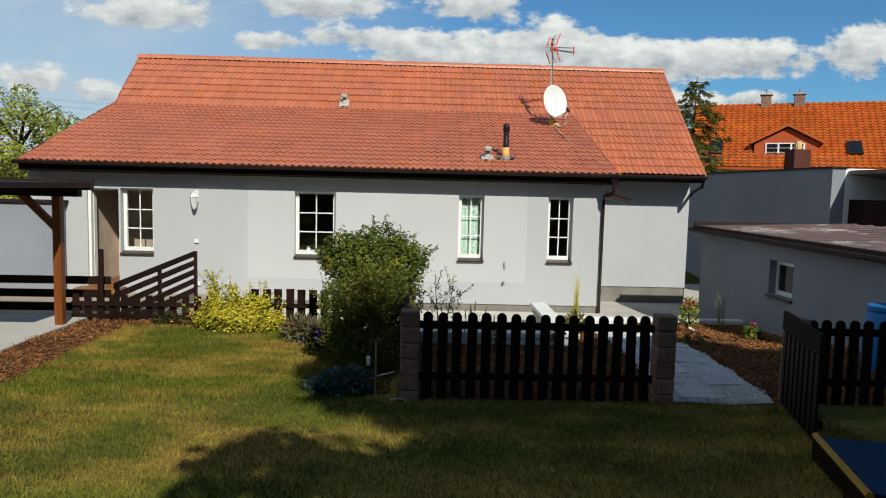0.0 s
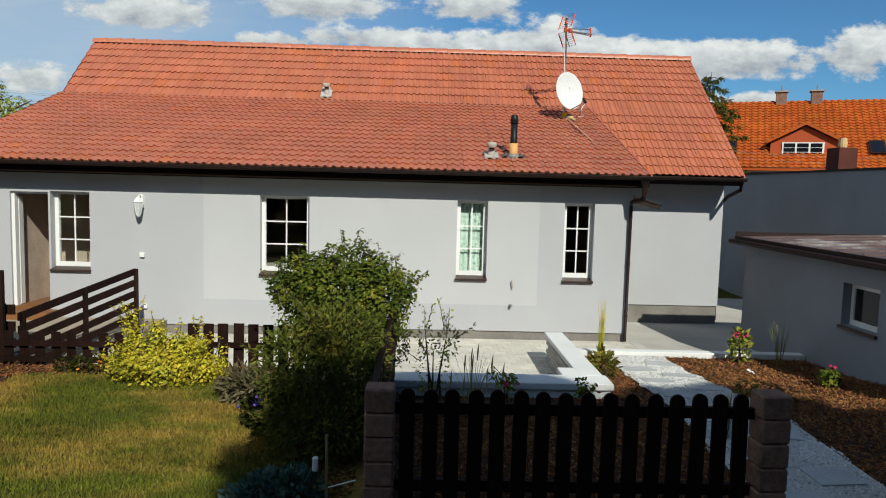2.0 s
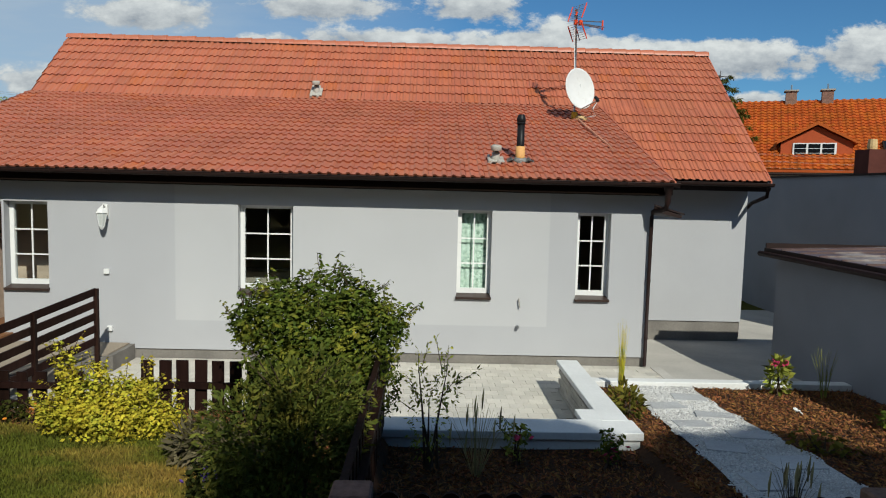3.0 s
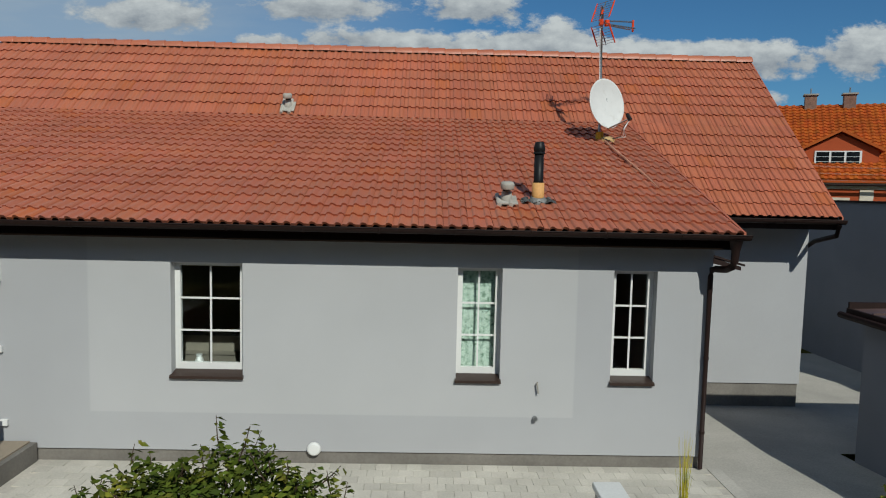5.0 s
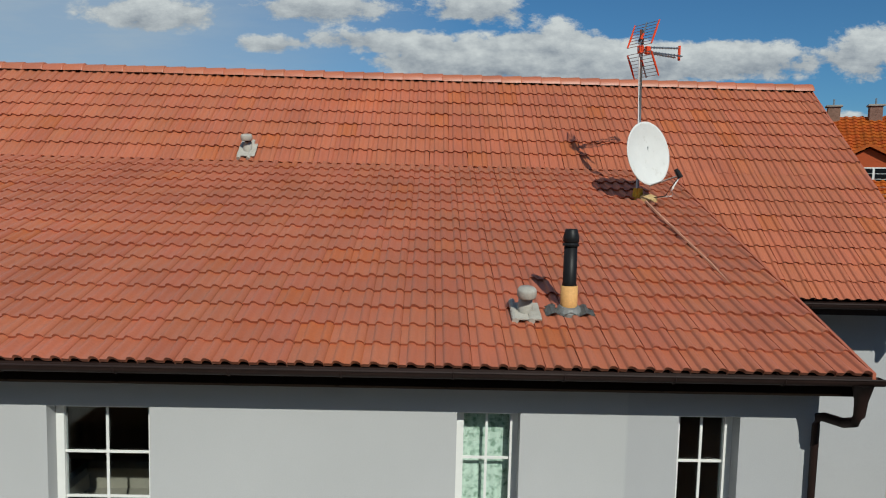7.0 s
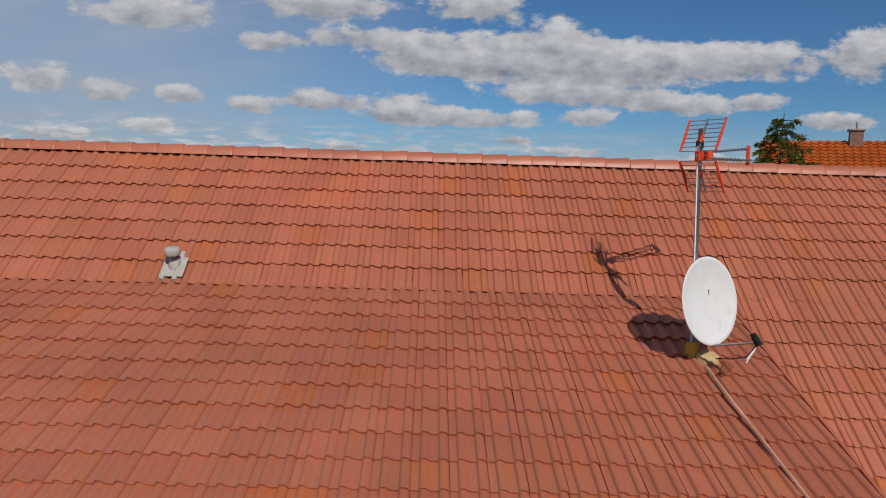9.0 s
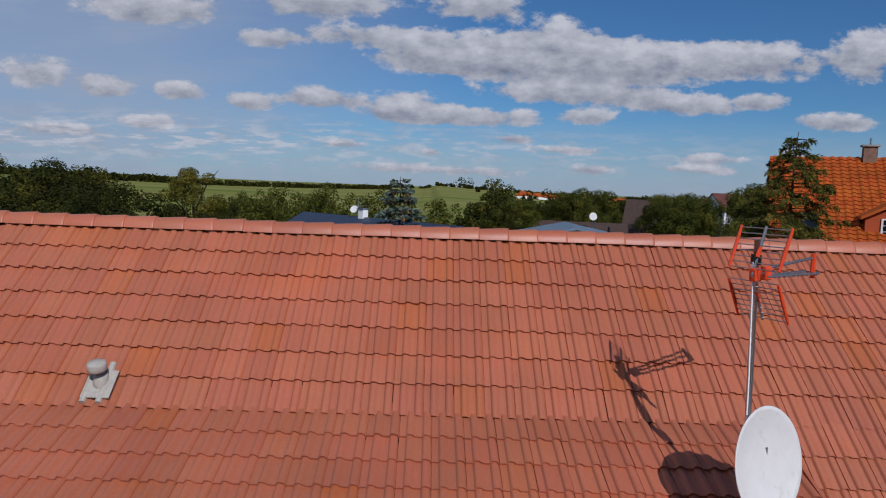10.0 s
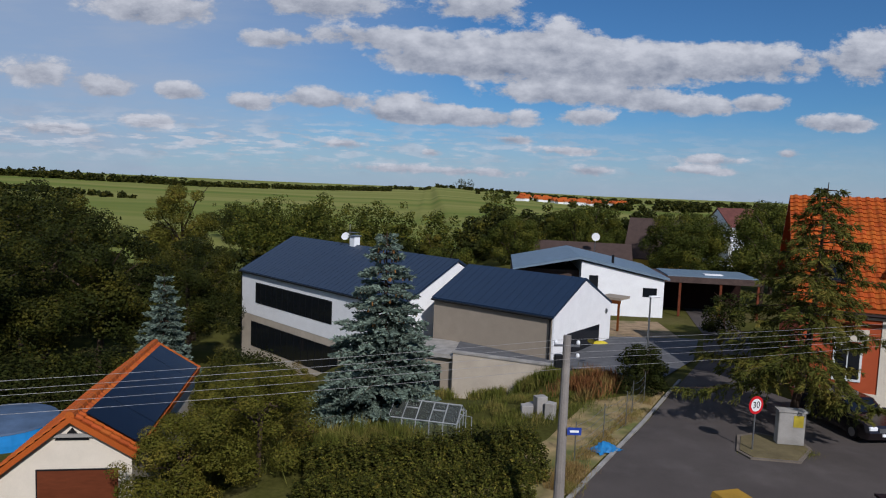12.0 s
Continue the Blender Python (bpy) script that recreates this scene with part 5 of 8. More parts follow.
woods("valley_woods", row(-20, 135, 20, 128, 12, 6, 5) + row(-44, 168, -12, 156, 22, 4, 6, 1.7, 2.2) + row(-12, 156, 8, 140, 12, 4, 22, 1.1, 1.6) + row(40, 190, 200, 200, 34, 14, 7) + row(-150, 200, -88, 214, 46, 2, 8, 0.5, 0.75) , 8.5, M_leafmid, 43, 1900, 0.34, "olive and green belt of trees in the valley")
woods("far_woods", row(-620, 960, -330, 900, 130, 6, 9) + row(-330, 900, -60, 1150, 170, 8, 10, 0.5, 0.9) + row(-60, 1300, 420, 1500, 110, 14, 11, 0.5, 0.9) + row(180, 700, 900, 900, 150, 26, 12) + row(150, 1250, 700, 1500, 120, 30, 18) + row(120, 880, 290, 1180, 26, 50, 20, 0.4, 0.7) + row(500, 1200, 1900, 1900, 150, 40, 13), 10.0, M_leafdark, 47, 110, 2.2, "line of trees on the skyline")
woods("far_woods", row(-905, 1330, -640, 1280, 8, 12, 14, 0.7, 1.1) + row(60, 1320, 80, 1330, 5, 3, 15, 1.9, 2.4) + row(-430, 640, -250, 590, 60, 3, 16, 0.4, 0.7), 10.0, M_leafdark, 53, 60, 2.0, "scattered field trees and hedges")


def build_village():
    r = np.random.default_rng(61)
    w, rf = bmesh.new(), bmesh.new()
    for k in range(70):
        y = r.uniform(850, 1150)
        x = r.uniform(0.13, 0.29) * y
        z = ground_z(x, y) - 0.5
        a, b, h = r.uniform(6, 10), r.uniform(5, 8), r.uniform(2.8, 4.2)
        m = pose(x, y, z, 0, 0, r.uniform(0, 90))
        box(w, -a / 2, a / 2, -b / 2, b / 2, 0, h, m=m)
        prism(rf, [(-b / 2 - 0.5, h), (b / 2 + 0.5, h), (0, h + b * 0.55)], "x", -a / 2 - 0.4, a / 2 + 0.4, m=m)
    v = tagged(part("village", rf, M_orangetile), "distant village of orange roofs", "village", kind="stuff")
    part("village_walls", w, M_whitewall, v)


build_village()

# ---------------------------------------------------------------- streets
def drape(name, left, right, material, label, lift=0.04, n=14, m=6, category="road"):
    """A strip between two edges, laid on the land."""
    def along(line, t):
        k = min(len(line) - 2, int(t * (len(line) - 1)))
        u = t * (len(line) - 1) - k
        return [line[k][i] * (1 - u) + line[k + 1][i] * u for i in (0, 1)]
    verts, faces = [], []
    for i in range(n + 1):
        a, b = along(left, i / n), along(right, i / n)
        for j in range(m + 1):
            x, y = a[0] + (b[0] - a[0]) * j / m, a[1] + (b[1] - a[1]) * j / m
            verts.append((x, y, ground_z(x, y) + lift))
    for i in range(n):
        for j in range(m):
            k = i * (m + 1) + j
            faces.append((k, k + 1, k + m + 2, k + m + 1))
    return tagged(pydata(name, verts, faces, material, smooth=True), label, category, kind="structure")


drape("road", [(-40, 0), (-6, 13.6), (5.9, 22.4), (10.7, 30.0), (14.9, 37.2), (18.3, 43), (22, 52), (27, 70)], [(-36, -8), (6, 11.0), (26, 20), (20.5, 30.0), (18.4, 36), (20.9, 42), (25, 51), (30, 69)], M_asphalt, "grey asphalt street bending between the houses", n=42, m=10)
M_drive = mat("driveway_gravel", (0.12, 0.12, 0.125), rough=0.95, fine=30)
drape("driveway", [(8.8, 41.4), (11.2, 46), (12.5, 52)], [(13.4, 36.8), (17.6, 42.6), (20.8, 50)], M_drive, "dark gravel driveway joining the street", lift=0.06, category="driveway")
driveway = tagged(part("driveway", prismed([(2.95, 43.75), (9.15, 41.0), (13.6, 37.4), (17.0, 43.0), (19.5, 50.0), (9.0, 53.0), (4.0, 50.0)], "z", -3.0, -0.66), M_drive), "dark gravel driveway in front of the garage", "driveway", kind="structure")
sandy = drape("sandy_yard", [(13.5, 50.0), (15.5, 58.0)], [(19.5, 50.0), (20.5, 58.0)], mat("sandy_soil", (0.34, 0.24, 0.14), rough=1, var=0.25, fine=8, other=(0.10, 0.12, 0.03), other_scale=0.4, other_amount=0.3), "bare sandy soil in front of the white house", lift=0.06, category="yard")
for k, (xa, ya, xb, yb) in enumerate([(5.75, 22.3, 10.55, 30.0), (10.55, 30.0, 14.75, 37.2)]):
    L = math.hypot(xb - xa, yb - ya)
    za, zb = ground_z(xa, ya), ground_z(xb, yb)
    kerb = tagged(part("kerb", boxed(0, L, -0.07, 0.07, -0.2, 0.10, m=pose(xa, ya, za, 0, -math.degrees(math.atan2(zb - za, L)), math.degrees(math.atan2(yb - ya, xb - xa)))), M_kerb), "pale concrete kerb along the street", "kerb", kind="structure")
verge = drape("grass_verge", [(0.5, 20.8), (6.0, 27.5), (9.0, 33.2)], [(5.65, 22.5), (10.4, 30.0), (13.2, 34.9)], mat("dry_verge", (0.32, 0.235, 0.11), rough=1, var=0.3, fine=8, other=(0.13, 0.14, 0.04), other_scale=0.5, other_amount=0.5), "dry sandy verge with weeds", lift=0.05, category="verge")

island = thing("traffic_island", (14.5, 26.9, ground_z(14.5, 26.9)), label="kerbed island with dry grass beside the road", category="island")
out = [(-1.40, -0.1), (-1.2, -0.85), (0.55, -1.12), (1.70, 0.2), (1.75, 0.9), (0.4, 2.0), (-0.6, 1.6)]
part("kerb_ring", prismed(out, "z", -0.1, 0.10), mat("dirty_kerb", (0.17, 0.14, 0.11), rough=0.95, var=0.25), island)
part("soil", prismed([(x * 0.9, y * 0.88) for x, y in out], "z", 0.0, 0.125), mat("dry_island_soil", (0.15, 0.12, 0.06), rough=1, fine=10), island)

# speed sign
sign = thing("speed_sign", (13.75, 26.85, ground_z(13.75, 26.85) + 0.10), 20, label="round speed limit sign with a red ring on a steel post", category="road sign")
part("post", tubed([(0, 0.03, 0), (0, 0.03, 2.1)], 0.03, 8), M_metal, sign)
disc_m = Matrix.Translation((0, 0, 1.76)) @ pose(0, 0, 0, 90, 0, 0)
part("disc", lathe(bmesh.new(), [(0.35, -0.012), (0.35, 0.0)], 32, m=disc_m), mat("sign_red", (0.55, 0.015, 0.02), rough=0.4, var=0.05), sign)
part("face", lathe(bmesh.new(), [(0.245, -0.002), (0.245, 0.005)], 32, m=disc_m), mat("sign_white", (0.8, 0.8, 0.78), rough=0.4, var=0.03), sign)
txt = bpy.data.curves.new("digits", "FONT")
txt.body, txt.size, txt.align_x, txt.align_y, txt.extrude = "30", 0.36, "CENTER", "CENTER", 0.003
txt.materials.append(M_black)
dig = new("digits", txt)
dig.parent, dig.matrix_basis = sign, pose(0, -0.012, 1.76, 90, 0, 0)

# concrete pole with wires
POLE = (4.86, 19.5)
pole = thing("utility_pole", (*POLE, ground_z(*POLE)), label="concrete utility pole with insulators and a grey box", category="pole")
part("shaft", lathe(bmesh.new(), [(0.17, -0.2), (0.13, 3.0), (0.105, 5.85)], 12), M_poleconc, pole)
for k, z in enumerate((5.55, 5.2)):
    part("crossarm", boxed(-0.34, 0.34, -0.03, 0.03, z, z + 0.05), M_metal, pole)
for k, (x, z) in enumerate(((-0.3, 5.6), (0.3, 5.6), (-0.3, 5.25), (0.3, 5.25))):
    part("insulator", lathe(bmesh.new(), [(0.02, 0), (0.05, 0.03), (0.05, 0.08), (0.03, 0.12)], 8, m=Matrix.Translation((x, 0, z))), M_whitewall, pole)
part("junction_box", boxed(-0.33, -0.12, -0.16, 0.02, 5.0, 5.35, bevel=0.02), M_black, pole)
plate = part("street_plate", boxed(0.10, 0.48, -0.16, -0.14, 3.2, 3.4), mat("enamel_blue", (0.03, 0.06, 0.30), rough=0.4), pole, "blue enamel street plate")
part("lettering_bar", boxed(0.17, 0.41, -0.165, -0.161, 3.27, 3.33), M_whitewall, plate)
for k, (off, z) in enumerate(((-0.28, 5.66), (0.3, 5.66), (-0.28, 5.30), (0.3, 5.30), (0.02, 4.95))):
    bm = bmesh.new()
    pz = ground_z(*POLE)
    for (xe, ye, ze) in ((-34.0, 2.1, 6.75 + 0.3 * (z - 5.3)), (40.0, 35.6, z + 0.3)):
        pts = []
        for i in range(17):
            t = i / 16
            pts.append((POLE[0] + (xe - POLE[0]) * t - off * 0.4, POLE[1] + (ye - POLE[1]) * t + off, pz + z + (ze - z) * t - 0.9 * 4 * t * (1 - t) * 0.5))
        tube(bm, pts, 0.0045, 4, caps=False)
    w = tagged(part("overhead_wire", bm, M_wire), "thin overhead wire strung along the street", "wire", group="overhead wires")

# street lamp, control cabinet, bin
lamp_x, lamp_y = 12.5, 36.0
sl = thing("street_lamp", (lamp_x, lamp_y, ground_z(lamp_x, lamp_y)), 25, label="slim grey street lamp with a white head", category="street lamp")
part("mast", tubed([(0, 0, 0), (0, 0, 4.6)], [0.06, 0.04], 8), M_metal, sl)
part("lamp_head", boxed(-0.05, 0.55, -0.1, 0.1, 4.58, 4.68, bevel=0.03), M_whitewall, sl)
cab = thing("control_cabinet", (15.55, 27.65, ground_z(15.55, 27.65) + 0.12), -8, label="pale concrete control cabinet with a yellow patch", category="cabinet")
part("body", boxed(-0.5, 0.5, -0.2, 0.2, 0, 1.30, bevel=0.02), M_kerb, cab)
part("lid", boxed(-0.54, 0.54, -0.24, 0.24, 1.30, 1.37), M_kerb, cab)
part("door_leaf", boxed(0.05, 0.42, -0.215, -0.2, 0.72, 1.18), mat("faded_yellow", (0.42, 0.33, 0.03), rough=0.7), cab)
bn = thing("grit_bin", (10.5, 21.35, ground_z(10.5, 21.35)), 15, label="yellow plastic grit bin at the roadside", category="bin")
part("body", prismed([(-0.42, 0.0), (0.42, 0.0), (0.5, 0.62), (-0.5, 0.62)], "y", -0.32, 0.32), M_binyellow, bn)
part("lid", prismed([(-0.53, 0.62), (0.53, 0.62), (0.45, 0.78), (-0.45, 0.78)], "y", -0.35, 0.35), M_binyellow, bn)

# wire mesh fence on the verge
mf = thing("mesh_fence", (0, 0, 0), label="sagging wire mesh fence on thin steel posts", category="fence")
prev = None
for (x, y) in ((6.6, 25.4), (8.2, 27.6), (9.6, 29.4), (10.4, 31.2), (11.5, 33.0)):
    z = ground_z(x, y)
    part("post", tubed([(x, y, z), (x, y, z + 1.5)], 0.018, 6), M_metal, mf)
    if prev:
        bm = bmesh.new()
        for k in range(5):
            h = 0.15 + k * 0.3
            tube(bm, [(prev[0], prev[1], ground_z(*prev) + h), ((prev[0] + x) / 2, (prev[1] + y) / 2, z + h - 0.12), (x, y, z + h)], 0.006, 3, caps=False)
        part("wire_strand", bm, M_metal, mf)
    prev = (x, y)
for k, (x, y, w, h) in enumerate(((5.6, 30.4, 0.5, 0.55), (6.2, 30.6, 0.5, 0.9), (5.9, 30.9, 0.7, 0.5), (6.6, 30.3, 0.4, 0.7))):
    bl = tagged(part("concrete_block", boxed(-w / 2, w / 2, -0.2, 0.2, 0, h, m=pose(x, y, ground_z(x, y), 0, 0, 20 * k), bevel=0.02), M_kerb), "pale concrete block lying on the verge", "block", group="concrete blocks")
tarp_r = np.random.default_rng(4)
tarp_bm = bmesh.new()
grid = [[tarp_bm.verts.new((-0.6 + 0.12 * i, -0.4 + 0.1 * j, max(0.0, 0.30 * math.exp(-((i - 5) / 3.2) ** 2 - ((j - 4) / 2.6) ** 2) + tarp_r.normal(0, 0.035)))) for i in range(11)] for j in range(9)]
for j in range(8):
    for i in range(10):
        tarp_bm.faces.new((grid[j][i], grid[j][i + 1], grid[j + 1][i + 1], grid[j + 1][i]))
bmesh.ops.transform(tarp_bm, matrix=pose(8.0, 26.6, ground_z(8.0, 26.6) + 0.06, 0, 0, 30), verts=tarp_bm.verts)
tarp = tagged(part("blue_tarp", tarp_bm, mat("tarp_blue", (0.03, 0.20, 0.45), rough=0.5)), "crumpled bright blue tarpaulin heap", "tarpaulin")

# ---------------------------------------------------------------- neighbouring houses
def glazed(parent, x0, x1, y, z0, z1, n=1, frame_mat=None, label="", facing=-1):
    """A dark window with frame in a wall that faces -y (or +y) of the house."""
    w = part("window", boxed(x0, x1, y + facing * 0.03, y + facing * 0.01, z0, z1), frame_mat or M_black, parent, label)
    step = (x1 - x0) / n
    for i in range(n):
        part("pane", boxed(x0 + i * step + 0.05, x0 + (i + 1) * step - 0.05, y + facing * 0.045, y + facing * 0.032, z0 + 0.05, z1 - 0.05), M_darkglass, w)
    return w


def gable_house(name, at, turn, L, W, base, eave, ridge, wall_mat, roof_mat, label, over=0.15, low_mat=None, low_top=None, category="house"):
    """A house with its ridge along local x; the near long wall lies at y = 0."""
    h = thing(name, (at[0], at[1], 0), turn, label=label, category=category)
    zb = low_top if low_top is not None else base
    walls = bmesh.new()
    prism(walls, [(0, zb), (W, zb), (W, eave), (W / 2, ridge - 0.1), (0, eave)], "x", 0, L)
    part("wall", walls, wall_mat, h)
    if low_top is not None:
        part("basement_wall", boxed(0.02, L - 0.02, 0.02, W - 0.02, base, low_top), low_mat, h)
    r = part("roof", bmesh.new(), roof_mat, h)
    slope = (ridge - eave) / (W / 2)
    for s in (0, 1):
        ys = (-over, W / 2) if s == 0 else (W + over, W / 2)
        z0 = eave - slope * over
        part("roof_slope", prismed([(ys[0], z0), (ys[0], z0 + 0.16), (ys[1], ridge + 0.16), (ys[1], ridge)], "x", -over, L + over), roof_mat, r)
    return h


def seams(h, L, W, eave, ridge, step, material, over=0.15):
    """Standing seams on the near slope."""
    slope = (ridge - eave) / (W / 2)
    z0 = eave - slope * over + 0.16
    n = int((L + 2 * over) / step)
    for i in range(n + 1):
        x = -over + i * step
        part("seam", prismed([(-over, z0), (-over, z0 + 0.018), (W / 2, ridge + 0.178), (W / 2, ridge + 0.16)], "x", x, x + 0.03), material, h)


modern = gable_house("modern_house", (-16.1, 65.9), -47.3, 22.8, 11.0, -7.5, 1.15, 4.1, M_whitewall, M_slateroof, "modern white house with a dark blue metal roof", low_mat=M_palewall, low_top=-2.7)
seams(modern, 22.8, 11.0, 1.15, 4.1, 0.6, M_slateroof)
part("gutter", tubed([(-0.2, -0.22, 1.12), (23.0, -0.22, 1.12)], 0.07, 6), M_black, modern)
part("downpipe", tubed([(0.05, -0.06, 1.1), (0.05, -0.06, -6)], 0.05, 6), M_black, modern)
glazed(modern, 2.6, 14.6, 0, -1.5, 0.35, 13, label="long dark ribbon window with shutters")
glazed(modern, 1.8, 15.5, 0.02, -5.6, -3.3, 13, label="dark basement glazing")
glazed(modern, 19.2, 20.2, 0, -1.6, 0.2, 1, label="narrow dark window")
mc = part("chimney", boxed(9.6, 10.3, 5.2, 5.8, 3.9, 5.0), M_whitewall, modern)
part("chimney_cap", boxed(9.5, 10.4, 5.1, 5.9, 5.0, 5.08), M_metal, mc)
sat = part("satellite_dish", lathe(bmesh.new(), [(0.38, 0.1), (0.25, 0.03), (0.05, 0.0)], 14, m=Matrix.Translation((9.0, 5.2, 4.9)) @ pose(0, 0, 0, 60, 0, 30)), M_dish, modern)
part("aerial_mast", tubed([(9.2, 5.5, 4.0), (9.2, 5.5, 6.0)], 0.03, 5), M_metal, modern)
for k in range(4):
    part("aerial_bar", tubed([(9.2 + 0.3 * k, 5.1, 5.3), (9.2 + 0.3 * k, 5.9, 5.3)], 0.015, 4), M_metal, modern)

garage = gable_house("modern_garage", (1.7, 48.6), -39, 9.2, 8.2, -2.6, 1.95, 3.9, M_tanwall, M_slateroof, "tan garage wing with a white gable and dark metal roof", over=0.12)
seams(garage, 9.2, 8.2, 1.95, 3.9, 0.6, M_slateroof, 0.12)
part("gutter", tubed([(-0.1, -0.2, 1.9), (9.3, -0.2, 1.9)], 0.07, 6), M_black, garage)
part("downpipe", tubed([(9.1, -0.1, 1.9), (9.1, -0.1, -2)], 0.06, 6), M_black, garage)
part("gable_wall", prismed([(0, -2.6), (8.2, -2.6), (8.2, 1.95), (4.1, 3.85), (0, 1.95)], "x", 9.2, 9.32), M_whitewall, garage, "white rendered gable")
part("garage_door", boxed(9.32, 9.36, 1.8, 6.4, -1.9, 0.7), M_darkglass, garage)
part("vent_disc", lathe(bmesh.new(), [(0.18, 0), (0.18, 0.05)], 12, m=Matrix.Translation((9.32, 7.4, 1.5)) @ pose(0, 0, 0, 0, 90, 0)), M_metal, garage)
porch = thing("timber_porch", (14.35, 53.4, 0), -39, label="small orange timber porch frame", category="porch")
part("porch_roof", boxed(0, 1.7, 0, 1.8, 1.62, 1.80), M_tanwall, porch)
for x in (0.05, 0.75, 1.5):
    part("porch_post", boxed(x, x + 0.14, 0.0, 0.14, -1.2, 1.4), M_postwood, porch)
part("porch_beam", boxed(0, 1.7, 0, 0.14, 1.35, 1.62), M_postwood, porch)

ytarp = tagged(part("yellow_tarp", lathe(bmesh.new(), [(0.55, 0.0), (0.5, 0.10), (0.3, 0.2), (0.05, 0.24)], 12, m=pose(13.0, 47.2, ground_z(13.0, 47.2) + 0.02) @ Matrix.Diagonal((1.0, 0.5, 1, 1))), mat("tarp_yellow", (0.62, 0.50, 0.03), rough=0.6)), "bright yellow tarpaulin heap in the drive", "tarpaulin")
terrace = thing("terrace_retaining_wall", (2.9, 43.3, 0), -24, label="tan rendered retaining wall below the garage", category="retaining wall")
part("wall_body", boxed(0, 6.8, 0, 0.35, -4, -0.55), M_palewall, terrace)
part("coping", boxed(-0.05, 6.85, -0.06, 0.4, -0.55, -0.45), M_kerb, terrace)
part("terrace_slab", boxed(-5, 0, 0.2, 4, -1.0, -0.75), M_kerb, terrace)
part("wall_body", boxed(-5, 0, 0.5, 0.7, -4, -1.0), M_tanwall, terrace)
glazed(terrace, -3.6, -1.0, 0.5, -3.3, -1.5, 2, label="dark basement window")

white = thing("white_house", (14.7, 61.5, 0), -6, label="white house with a blue-grey sloping metal roof", category="house")
part("wall", prismed([(0, -2.5), (7.2, -2.5), (7.2, 2.2), (0, 3.6)], "y", 0, 12), M_whitewall, white)
part("roof", prismed([(-6.0, 2.6), (-6.0, 2.75), (-0.2, 4.0), (7.6, 2.45), (7.6, 2.25), (-0.2, 3.8)], "y", -0.3, 12.3), M_bluegreyroof, white)
part("wall", boxed(-6.0, 0, 1.5, 12, -2.5, 2.6), M_brownroof, white, "dark brown clad side wing")
glazed(white, 0.7, 1.5, 0, 0.8, 2.4, 1, label="tall dark window")
glazed(white, 5.4, 6.6, 0, 0.7, 1.5, 1, label="small dark window")
part("flue", tubed([(3.0, 2.0, 3.2), (3.0, 2.0, 4.1)], 0.12, 8), M_black, white)

fcar = thing("flat_carport", (20.2, 62.5, 0), -8, label="dark flat-roofed carport on posts", category="carport")
part("roof_panel", boxed(0, 10.5, 0, 6, 1.95, 2.45), M_brownroof, fcar)
part("roof_top", boxed(2.5, 10.3, 0.4, 5.8, 2.45, 2.55), M_bluegreyroof, fcar)
part("skylight", boxed(6.0, 7.6, 1.5, 2.3, 2.55, 2.62), M_whitewall, fcar)
for x in (0.2, 3.5, 7.0, 10.2):
    part("post", boxed(x, x + 0.2, 0.1, 0.3, -2.6, 1.95), M_doorbrown, fcar)
part("back_wall", boxed(0, 10.5, 5.8, 6.0, -2.6, 1.95), M_darkwood, fcar)

brown = gable_house("brown_roof_house", (14.0, 84.0), -12, 11.5, 9.0, -4, 0.7, 3.3, M_whitewall, M_brownroof, "house with a low brown roof behind the trees")
bd = thing("roof_satellite_dish", (21.4, 84.4, 2.6), label="white satellite dish on a tall mast", category="satellite dish")
part("mast", tubed([(0, 0, -1.5), (0, 0, 1.8)], 0.05, 6), M_metal, bd)
part("dish", lathe(bmesh.new(), [(0.5, 0.12), (0.3, 0.04), (0.05, 0.0)], 14, m=Matrix.Translation((0, -0.1, 1.7)) @ pose(0, 0, 0, 80, 0, 0)), M_dish, bd)
steep = gable_house("steep_roof_house", (26.6, 90.0), -28, 8.0, 6.5, -4, 1.6, 6.4, mat("yellow_render", (0.36, 0.25, 0.04), rough=0.9), M_brownroof, "yellow house with a steep dark brown roof")
red = gable_house("red_roof_house", (50.0, 112.0), 8, 14.0, 8.0, -4, 5.0, 7.8, M_whitewall, mat("dull_red_tile", (0.13, 0.05, 0.04), rough=0.8), "house with a dull red roof among trees")

# orange house: tiled roof, dormer, skylights, cream trim
orange = gable_house("orange_house", (19.15, 34.0), -24, 26.0, 13.0, -0.6, 4.9, 9.7, M_orangewall, M_orangetile, "orange rendered house with a bright orange tiled roof", over=0.45)


